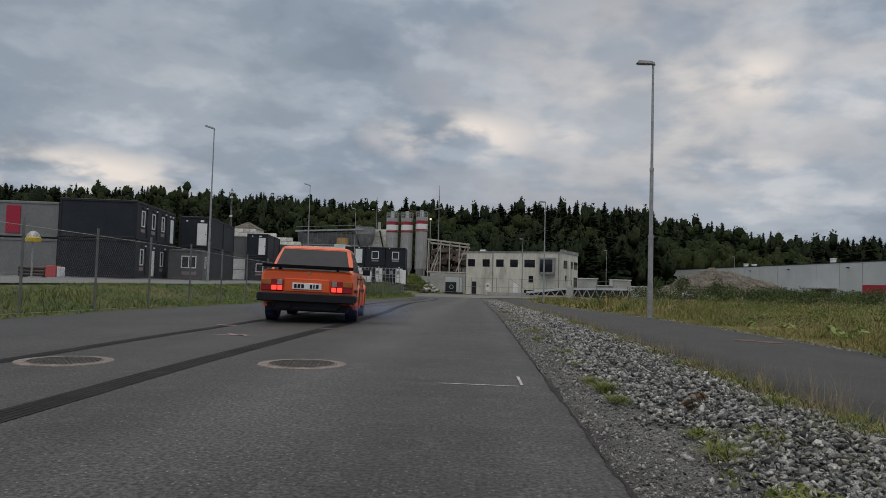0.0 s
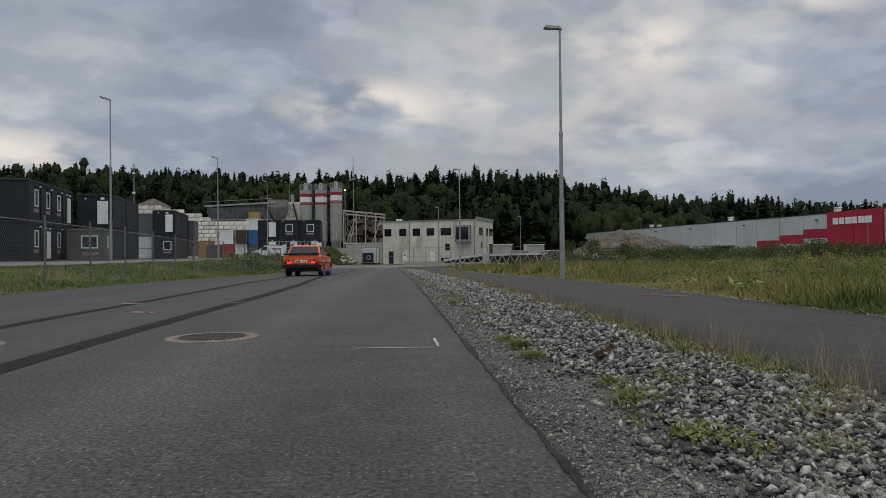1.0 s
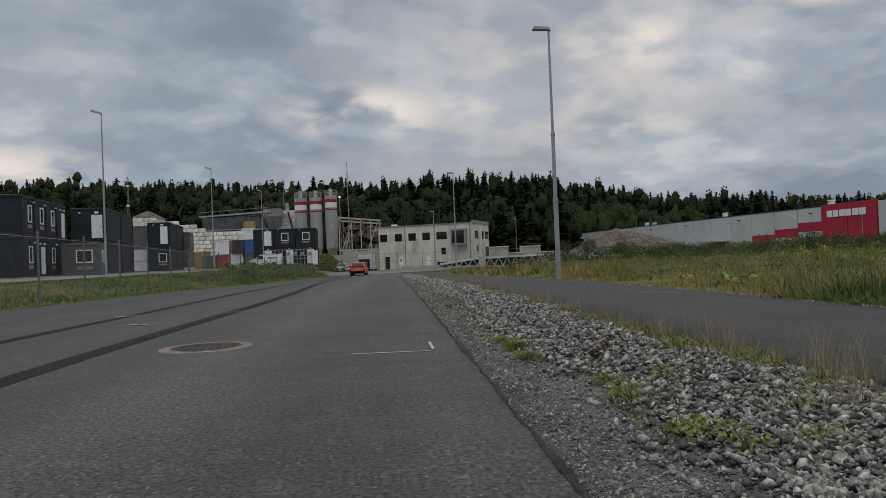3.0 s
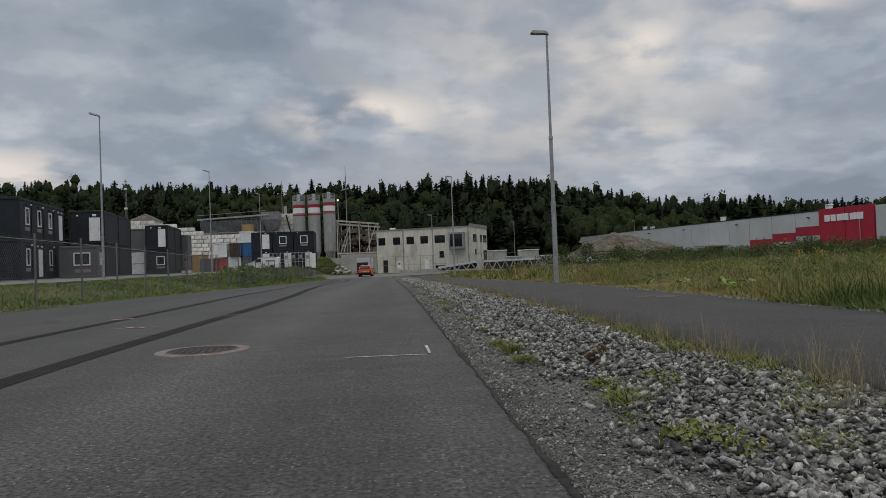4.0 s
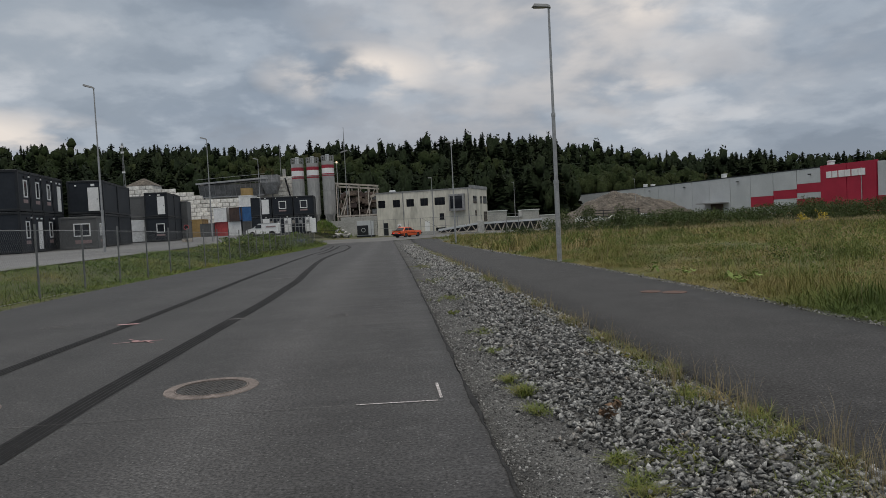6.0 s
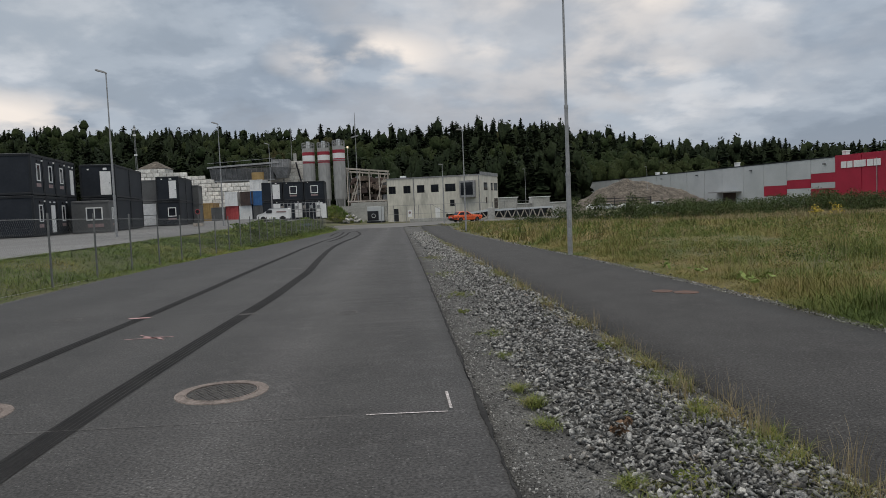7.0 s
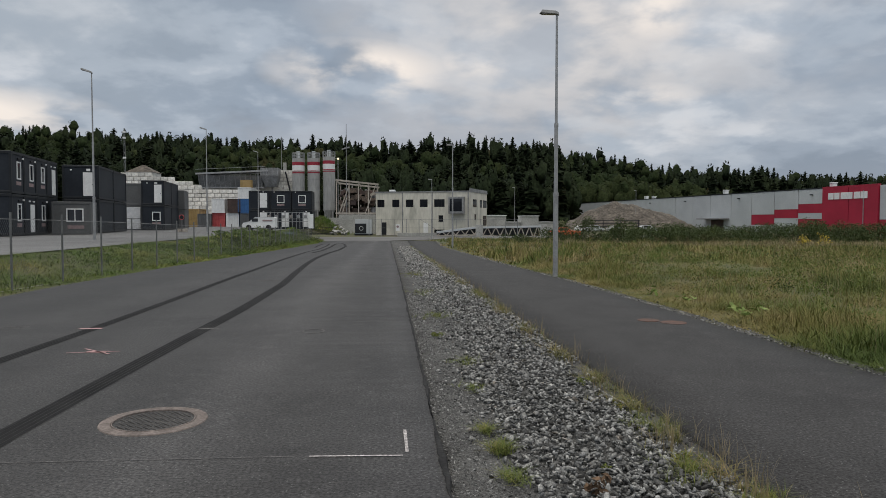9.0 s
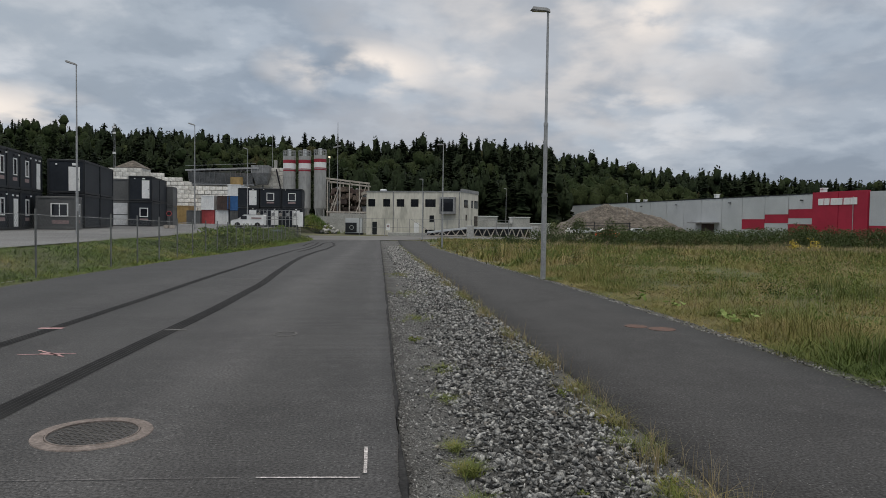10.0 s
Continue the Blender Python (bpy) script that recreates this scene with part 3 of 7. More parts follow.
def make_marks():
    for pts, ribs in ((SKID_LEFT, 4), (SKID_RIGHT, 5)):
        Vs, Fs, base = [], [], 0
        for k in range(ribs):
            start = 1.8 + (0.0, 0.7, 0.3, 1.0, 0.4)[k]
            x0 = float(np.interp(start, [p[1] for p in pts[:6]], [p[0] for p in pts[:6]]))
            V, F = ribbon([(x0, start)] + [p for p in pts if p[1] > start], 0.040, 0.004, (k - (ribs - 1) / 2) * 0.047, 0.12)
            Vs.append(V), Fs.append(F + base)
            base += len(V)
        tagged(sheet("skid_mark", np.concatenate(Vs), np.concatenate(Fs), SKID), "black rubber tyre trace on asphalt", "tyre mark", "tyre marks on the road", "structure")
    marks = [("survey_line", [(-0.88, 5.03), (-0.26, 5.00)], 0.020, CHALK, "white sprayed survey line"),
             ("survey_line", [(-0.228, 5.07), (-0.222, 5.34), (-0.232, 5.58)], 0.022, CHALK, "white sprayed survey line"),
             ("survey_line", [(-6.5, 5.10), (-2.9, 5.06), (-0.98, 5.035)], 0.008, FAINT, "faded sprayed line across the road"),
             ("survey_dash", [(-4.82, 10.93), (-4.50, 10.93)], 0.10, PINK, "pink sprayed survey dash"),
             ("survey_dash", [(-3.10, 10.8), (-2.80, 10.8)], 0.09, FAINT, "faded sprayed survey dash"),
             ("survey_dash", [(-3.85, 19.7), (-3.3, 19.7)], 0.16, FAINT, "faded sprayed survey dash"),
             ("survey_dash", [(-3.95, 9.04), (-3.70, 9.02)], 0.10, PINK, "pink sprayed survey star"),
             ("survey_dash", [(-4.05, 9.25), (-3.62, 8.87)], 0.026, PINK, "thin pink sprayed line"),
             ("survey_dash", [(-4.16, 8.98), (-3.56, 9.05)], 0.022, PINK, "thin pink sprayed line")]
    for name, pts, w, mat, label in marks:
        V, F = ribbon(pts, w, 0.006, 0, 0.1)
        tagged(sheet(name, V, F, mat), label, "road marking", "survey marks on the road", "structure")
    for x, y, r in ((-1.41, 10.45, 0.14), (-5.92, 11.12, 0.085), (-5.73, 11.12, 0.085)):
        a = np.linspace(0, 2 * np.pi, 33)[:-1]
        V = np.concatenate([np.stack([x + (r + k) * np.cos(a), y + (r + k) * 1.2 * np.sin(a), np.full(32, float(road_z(y)) + 0.005)], 1) for k in (0, 0.022)])
        F = np.array([[k, (k + 1) % 32, 32 + (k + 1) % 32, 32 + k] for k in range(32)])
        tagged(sheet("survey_ring", V, F, FAINT), "faded sprayed ring on asphalt", "road marking", "survey marks on the road", "structure")


def disc(r0, r1, z0, z1, sides=48, bm=None):
    """A flat ring or, with r0 = 0, a disc."""
    own = bmesh.new()
    if r0 == 0:
        bmesh.ops.create_cone(own, cap_ends=True, segments=sides, radius1=r1, radius2=r1, depth=z1 - z0, matrix=Matrix.Translation((0, 0, (z0 + z1) / 2)))
    else:
        ring = lambda r, z: [(r * math.cos(2 * math.pi * k / sides), r * math.sin(2 * math.pi * k / sides), z) for k in range(sides)]
        loft([ring(r0, z0), ring(r0, z1), ring(r1 - 0.01, z1), ring(r1, z0)], cap=False, bm=own)
    return join(bm, own)


def make_manhole(x, y, label):
    m = thing("manhole_cover", (x, y, float(road_z(y))), 8, label, "manhole cover", "manhole covers in the road")
    part("rim", disc(0.315, 0.408, -0.01, 0.007), RING_CONCRETE, m, "worn brownish rim")
    part("edge_ring", disc(0.300, 0.318, -0.01, 0.011), RING_CONCRETE, m)
    part("lid", disc(0, 0.298, -0.04, -0.022), CAST_IRON, m, "cast iron lid with raised studs")
    bm = bmesh.new()
    for i in range(-7, 8):
        for j in range(-7, 8):
            px, py = (i + 0.5 * (j % 2)) * 0.042, j * 0.039
            if math.hypot(px, py) < 0.275:
                block(px - 0.011, px + 0.011, py - 0.010, py + 0.010, -0.022, 0.004, bm=bm)
    part("studs", bm, WORN_IRON, m, "worn raised studs")


def make_rust_cover():
    m = thing("drain_cover", (3.92, 11.0, float(road_z(11))), 10, "two rusty round covers flush in the cycle path", "drain cover")
    for dx, dy, r in ((-0.14, 0.18, 0.17), (0.10, -0.14, 0.20)):
        bm = disc(0, r, 0.0, 0.006, 28)
        bmesh.ops.translate(bm, verts=bm.verts, vec=(dx, dy, 0))
        part("lid", bm, RUST, m)


make_ground()
make_road()
make_marks()
make_manhole(-2.185, 5.98, "round cast iron manhole cover in worn rim")
make_manhole(-4.22, 5.62, "round cast iron manhole cover in worn rim")
make_rust_cover()


# ---- the storage yard: site modules ----
def window_part(parent, m, w, h, sash=True):
    """A framed window set on a wall; m places its centre, with x along the wall and -y outwards."""
    bm = bmesh.new()
    for x0, x1, z0, z1 in ((-w / 2, w / 2, h / 2 - 0.09, h / 2), (-w / 2, w / 2, -h / 2, -h / 2 + 0.09), (-w / 2, -w / 2 + 0.09, -h / 2 + 0.09, h / 2 - 0.09), (w / 2 - 0.09, w / 2, -h / 2 + 0.09, h / 2 - 0.09)):
        block(x0, x1, -0.05, 0.0, z0, z1, bm=bm)
    if sash:
        block(-0.035, 0.035, -0.045, 0.0, -h / 2 + 0.09, h / 2 - 0.09, bm=bm)
    f = part("window", bm, WHITE, parent, "white framed window")
    f.matrix_basis = m
    part("pane", block(-w / 2 + 0.09, w / 2 - 0.09, -0.02, 0.0, -h / 2 + 0.09, h / 2 - 0.09), DARK_GLASS, f)
    return f


def make_module(w, d, h, wall, ends=(), side=None, label="", group="stacked site modules"):
    """A steel site module; origin at its front right lower corner, x to -w, y to d. ends: (kind, x, z, width, height) on the front."""
    m = thing("site_module", label=label, category="site module", group=group)
    part("body", block(-w + 0.05, -0.05, 0.05, d - 0.05, 0.12, h - 0.05), wall, m)
    for name, z0, z1 in (("floor_frame", 0.0, 0.16), ("roof_frame", h - 0.17, h)):
        bm = bmesh.new()
        block(-w, 0, 0, 0.14, z0, z1, 0.015, bm)
        block(-w, 0, d - 0.14, d, z0, z1, 0.015, bm)
        block(-w, -w + 0.14, 0.14, d - 0.14, z0, z1, bm=bm)
        block(-0.14, 0, 0.14, d - 0.14, z0, z1, bm=bm)
        part(name, bm, DARK_FRAME if wall is ANTHRACITE else wall, m)
    for x in (-w, -0.15):
        for y in (0, d - 0.15):
            part("corner_post", block(x, x + 0.15, y, y + 0.15, 0.162, h - 0.172, 0.012), DARK_FRAME if wall is ANTHRACITE else wall, m)
    part("roof", block(-w + 0.1, -0.1, 0.1, d - 0.1, h - 0.055, h + 0.02), STEEL_GREY, m)
    for kind, face, u, z, ww, hh in ends:
        place = pose(-w / 2 + u, 0.05, z) if face == "front" else pose(-0.05, d / 2 + u, z, 0, 0, 90)
        if kind == "window":
            window_part(m, place, ww, hh, ww > 1.2)
        elif kind == "door":
            dr = part("door", block(-ww / 2, ww / 2, -0.06, 0, -hh / 2, hh / 2, 0.01), WHITE, m, "white steel door")
            dr.matrix_basis = place
            part("handle", block(ww / 2 - 0.16, ww / 2 - 0.06, -0.10, -0.062, -0.03, 0.03), DARK_FRAME, dr)
        elif kind == "red_door":
            dr = part("door", block(-ww / 2, ww / 2, -0.06, 0, -hh / 2, hh / 2, 0.01), RED_PAINT, m, "dark red door")
            dr.matrix_basis = place
        elif kind == "tarp":
            part("tarpaulin", block(-ww / 2, ww / 2, -0.08, 0, -hh / 2, hh / 2, 0.02), TARP, m, "white tarpaulin cover").matrix_basis = place
        elif kind == "label":
            part("nameplate", block(-ww / 2, ww / 2, -0.02, 0, -hh / 2, hh / 2), LABEL_GREY, m, "small unreadable sign").matrix_basis = place
        elif kind == "lamp":
            part("outdoor_lamp", block(-ww / 2, ww / 2, -0.12, 0, -hh / 2, hh / 2, 0.02), WHITE, m).matrix_basis = place
        elif kind == "vent":
            part("vent", block(-ww / 2, ww / 2, -0.07, 0, -hh / 2, hh / 2, 0.02), BLACK_PLASTIC, m).matrix_basis = place
    return m


def along(origin, turn, u, v, z):
    """A pose in a block of modules: u to the right along its front, v back from it."""
    c, s = math.cos(radians(turn)), math.sin(radians(turn))
    return pose(origin[0] + u * c - v * s, origin[1] + u * s + v * c, z, 0, 0, turn)


def make_yard_modules():
    H = 2.88
    sidewin = [("window", "side", 0.25, 1.62, 0.78, 1.25), ("label", "side", 0.25, 0.72, 0.95, 0.26), ("vent", "side", 0.25, 2.45, 0.5, 0.14), ("lamp", "side", 1.0, 2.5, 0.1, 0.12)]
    sidedoor = [("door", "side", 0.30, 1.2, 0.85, 2.05), ("lamp", "side", 0.55, 2.45, 0.2, 0.12), ("lamp", "side", -0.4, 2.45, 0.1, 0.12)]
    # block A: long sides to the near end, short ends towards the road
    A, turn = (-26.0, 51.0), 9.0
    win = make_module(5.55, 2.62, H, ANTHRACITE, sidewin, label="anthracite steel site module with small white window")
    door = make_module(5.55, 2.62, H, ANTHRACITE, sidedoor, label="anthracite steel site module with white door")
    plan = [(win, 0, 0), (win, 0, 1), (door, 1, 0), (win, 1, 1), (win, 2, 0), (win, 2, 1), (win, 3, 0), (door, 3, 1)]
    used = set()
    for mod, col, lev in plan:
        m = along(A, turn, 0.0, 2.68 * col, YARD_Z + 0.06 + lev * (H + 0.06))
        if mod in used:
            copy_thing(mod, m)
        else:
            mod.matrix_basis = m
            used.add(mod)
    # grey modules further along the same front
    g0 = make_module(6.06, 2.44, 2.62, LIGHT_PANEL, [("red_door", "front", -0.15, 1.25, 1.0, 2.05)], label="light grey site module with dark red door")
    g0.matrix_basis = along(A, turn, -5.75, 0.4, YARD_Z + 0.06 + H)
    g1 = make_module(6.06, 2.44, 2.74, LIGHT_PANEL, [], label="plain light grey site module under another")
    g1.matrix_basis = along(A, turn, -5.75, 0.4, YARD_Z + 0.06)
    copy_thing(g1, along(A, turn, -12.0, 0.4, YARD_Z + 0.06))
    copy_thing(g1, along(A, turn, -12.0, 0.4, YARD_Z + 0.06 + H))
    # block B: short ends with doors to the front, two deep
    B, turn = (-25.3, 64.0), 9.5
    upper = make_module(2.92, 6.06, H, ANTHRACITE, [("door", "front", 0.62, 1.25, 0.88, 2.05), ("lamp", "front", 0.62, 2.48, 0.3, 0.2), ("lamp", "front", -0.75, 2.46, 0.14, 0.12)], label="anthracite steel site module with white end door")
    upper.matrix_basis = along(B, turn, 0, 0, YARD_Z + 0.06 + H + 0.06)
    plain = make_module(2.92, 6.06, H, ANTHRACITE, [], label="plain anthracite steel site module")
    plain.matrix_basis = along(B, turn, 0, 6.2, YARD_Z + 0.06 + H + 0.06)
    for v, lev in ((0, 0), (6.2, 0)):
        copy_thing(plain, along(B, turn, 0, v, YARD_Z + 0.06 + lev * (H + 0.06)))
    # small grey cabin in front of block B
    hut = make_module(2.85, 2.1, 2.55, GREY_PANEL, [("window", "front", 0.25, 1.5, 1.25, 1.05), ("label", "front", 0.3, 0.55, 1.2, 0.28), ("window", "side", 0.1, 1.5, 0.5, 1.0), ("label", "side", 0.2, 0.6, 0.5, 0.2)], label="small grey site cabin with white window", group="site cabins")
    hut.matrix_basis = along((-23.85, 58.6), 9.5, 0, 0, YARD_Z + 0.04)
    # block C
    C, turn, H = (-25.9, 84.0), 9.0, 2.80
    c1 = make_module(2.52, 6.06, H, ANTHRACITE, [("door", "front", 0.55, 1.3, 0.8, 2.05), ("lamp", "front", 0.35, 2.5, 0.3, 0.14), ("lamp", "front", -0.6, 2.5, 0.14, 0.12)], label="anthracite steel site module with white end door")
    c1.matrix_basis = along(C, turn, 0, 0, YARD_Z + 0.06 + H + 0.06)
    c2 = make_module(2.52, 6.06, H, ANTHRACITE, [("window", "front", 0.35, 1.55, 0.9, 1.05), ("label", "front", 0.35, 0.75, 0.9, 0.2)], label="anthracite steel site module with square window")
    c2.matrix_basis = along(C, turn, 0, 0, YARD_Z + 0.06)
    for v, lev in ((6.1, 0), (6.1, 1)):
        copy_thing(plain, along(C, turn, 0, v, YARD_Z + 0.06 + lev * (H + 0.06)))
    g2 = make_module(2.44, 4.5, 2.5, GREY_PANEL, [], label="grey site module behind darker ones")
    for v, lev in ((12.4, 0), (12.4, 1)):
        copy_thing(g2, along(C, turn, 0.75, v, YARD_Z + 0.06 + lev * 2.56))
    g2.matrix_basis = along(C, turn, -2.7, 1.2, YARD_Z + 0.06 + H + 0.06)
    tp = make_module(2.44, 4.5, H, GREY_PANEL, [("tarp", "front", 0, 1.95, 2.2, 1.3), ("tarp", "front", 0, 0.65, 2.2, 1.15)], label="grey module closed with white tarpaulins")
    tp.matrix_basis = along(C, turn, -2.7, 1.2, YARD_Z + 0.06)
    # block D, near the silos
    D, turn = (-10.4, 96.5), 3.0
    H = 2.52
    d1 = make_module(2.72, 6.06, H, ANTHRACITE, [("window", "front", 0.0, 1.42, 0.98, 1.05), ("label", "front", 0.0, 0.66, 0.95, 0.22), ("lamp", "front", -0.85, 2.36, 0.12, 0.10)], label="anthracite steel site module with square window")
    d1.matrix_basis = along(D, turn, 0, 0, YARD_Z + 0.06 + H)
    copy_thing(d1, along(D, turn, -2.8, 0, YARD_Z + 0.06 + H))
    d2 = make_module(2.72, 6.06, H, ANTHRACITE, [("door", "front", 0.55, 1.25, 0.95, 1.95), ("lamp", "front", 0.55, 2.36, 0.2, 0.10)], label="anthracite steel site module with white door")
    d2.matrix_basis = along(D, turn, -5.6, 0, YARD_Z + 0.06 + H)
    for k in (0, 1, 2):
        copy_thing(d2, along(D, turn, -2.8 * k, 0, YARD_Z))


def make_container(w, h, d, material, label):
    """A corrugated freight container; door end to the front."""
    c = thing("freight_container", label=label, category="freight container", group="freight containers in the yard")
    pts, n = [], 10
    for k in range(n * 4 + 1):
        u = -w / 2 + 0.12 + (w - 0.24) * k / (n * 4)
        pts.append((u, 0.05 if k % 4 in (0, 1) else 0.09))
    ring = [(x, y, 0.12) for x, y in pts] + [(w / 2 - 0.12, d, 0.12), (-w / 2 + 0.12, d, 0.12)]
    part("body", loft([ring, [(x, y, h - 0.12) for x, y, _ in ring]]), material, c)
    bm = bmesh.new()
    for x in (-w / 2, w / 2 - 0.14):
        for y in (0, d - 0.14):
            block(x, x + 0.14, y, y + 0.14, 0, h, bm=bm)
    for z0, z1 in ((0, 0.14), (h - 0.12, h)):
        for y in (0, d - 0.14):
            block(-w / 2 + 0.14, w / 2 - 0.14, y, y + 0.14, z0, z1, bm=bm)
        for x in (-w / 2, w / 2 - 0.14):
            block(x, x + 0.14, 0.14, d - 0.14, z0, z1, bm=bm)
    part("frame", bm, material, c)
    part("roof", block(-w / 2 + 0.14, w / 2 - 0.14, 0.14, d - 0.14, h - 0.06, h - 0.02), material, c)
    for x in (-0.55, -0.2, 0.2, 0.55):
        part("locking_bar", rod((x, 0.03, 0.15), (x, 0.03, h - 0.14), 0.03, sides=6), material, c)
    return c


def make_yard_containers():
    y, z0 = 132.0, YARD_Z
    for x, lev, mat, label in ((-31.03, 0, RED_STEEL, "faded red freight container"), (-31.03, 1, WHITE, "white freight container on a red one"), (-28.55, 0, WHITE, "white freight container on gravel"),
                               (-28.2, 1, BROWN_STEEL, "dark brown freight container on a white one"), (-25.95, 0, BLUE_STEEL, "dark blue freight container"), (-26.35, 1, BLUE_STEEL, "blue freight container on a darker one"),
                               (-26.35, 2, WHITE, "white container on top of a blue one")):
        c = make_container(2.30, 2.55 if lev < 2 else 2.05, 6.06, mat, label)
        c.matrix_basis = pose(x, y - (0.3 if lev else 0), z0 + lev * 2.58)
    g = make_container(1.55, 2.4, 4.0, GREY_PANEL, "light grey container standing on gravel")
    g.matrix_basis = pose(-25.35, 127.0, z0)
    k = make_container(2.4, 2.4, 3.0, GREY_PANEL, "small grey steel box on gravel")
    k.matrix_basis = pose(-33.2, 130.5, z0)
    r = make_container(2.44, 3.3, 5.0, OCHRE, "ochre rusty tank container behind modules")
    r.matrix_basis = pose(-36.2, 134.0, z0)


def make_block_wall():
    """Stacked concrete blocks with a stepped top, behind the containers."""
    w = thing("block_wall", (0, 0, 0), 0, "stepped wall of stacked pale concrete blocks", "retaining wall", kind="structure")
    me = bpy.data.meshes.new("block")
    bm = block(-0.60, 0.60, -0.4, 0.4, -0.365, 0.365, 0.05)
    bm.to_mesh(me)
    bm.free()
    me.materials.append(BLOCK)
    rows = []
    for k in range(26):
        x = -57.6 + 1.27 * k
        top = 13 if x < -45.4 else 12 if x < -41.2 else 11 if x < -38 else 10 if x < -36.4 else 9
        for lev in range(top):
            rows.append((x + 0.4 * (lev % 2), 141.0 + 0.05 * random.uniform(-1, 1), YARD_Z + 0.4 + 0.80 * lev))
    part("backing", block(-57.8, -25.2, 141.2, 141.5, 0.4, YARD_Z + 7.1), OLD_CONCRETE, w, "dark joints between the blocks")
    for p in rows:
        b = new("block", me)
        b.parent = w
        b.matrix_basis = pose(*p, 0, 0, random.uniform(-0.6, 0.6))


make_yard_modules()
make_yard_containers()
make_block_wall()


# ---- silos, plant and halls ----
def make_silo(x, y, z, r, h, label):
    s = thing("cement_silo", (x, y, z), 0, label, "silo", "cement silos")
    bands = [(0, 0.30 * h, SILO), (0.30 * h, h - 3.15, SILO), (h - 3.15, h - 2.6, SILO_RED), (h - 2.6, h - 1.5, WHITE), (h - 1.5, h - 0.8, SILO_RED), (h - 0.8, h, SILO)]
    for z0, z1, mat in bands:
        smooth(part("shell", rod((0, 0, z0), (0, 0, z1), r, sides=28), mat, s, "" if mat is SILO else "painted band"))
    for k in range(1, 6):
        part("seam_ring", disc(r - 0.02, r + 0.05, k * h / 6.8, k * h / 6.8 + 0.10, 28), SILO, s)
    smooth(part("cone", rod((0, 0, -1.8), (0, 0, 0), 0.35, r, 20), SILO, s))
    for a in range(4):
        px, py = (r - 0.15) * math.cos(a * math.pi / 2 + 0.78), (r - 0.15) * math.sin(a * math.pi / 2 + 0.78)
        part("leg", rod((px, py, -4.0), (px, py, 0.2), 0.12, sides=8), SILO, s)
    smooth(part("filter", rod((0, 0, h), (0, 0, h + 1.45), 0.38, sides=14), PALE_PANEL, s))
    bm = bmesh.new()
    for k in range(12):
        a = k * math.pi / 6
        rod((r * math.cos(a), r * math.sin(a), h), (r * math.cos(a), r * math.sin(a), h + 1.1), 0.06, sides=5, bm=bm)
        b = a + math.pi / 6
        for dz in (0.55, 1.1):
            rod((r * math.cos(a), r * math.sin(a), h + dz), (r * math.cos(b), r * math.sin(b), h + dz), 0.055, sides=5, bm=bm)
    part("railing", bm, STEEL_GREY, s)
    return s


def make_silos():
    for x, h in ((-18.79, 10.7), (-15.65, 10.75), (-12.49, 11.05)):
        make_silo(x, 150.0, 3.9, 1.28, h, "grey cement silo with red and white bands")
    p = thing("silo_platform", (0, 0, 0), 0, "grey concrete base under the silos", "platform")
    part("slab", block(-22, -10.5, 146, 156, -0.7, 0.5), OLD_CONCRETE, p)
    part("lamp", block(-10.75, -10.4, 149.5, 149.8, 14.4, 14.75), LIT_LAMP, p, "lit work lamp")
    part("lamp_arm", rod((-11.3, 150, 14.6), (-10.7, 149.7, 14.6), 0.05, sides=6), GALV, p)
    part("lamp_pole", rod((-10.6, 149.8, 0.4), (-10.6, 149.8, 14.5), 0.08, sides=6), GALV, p)


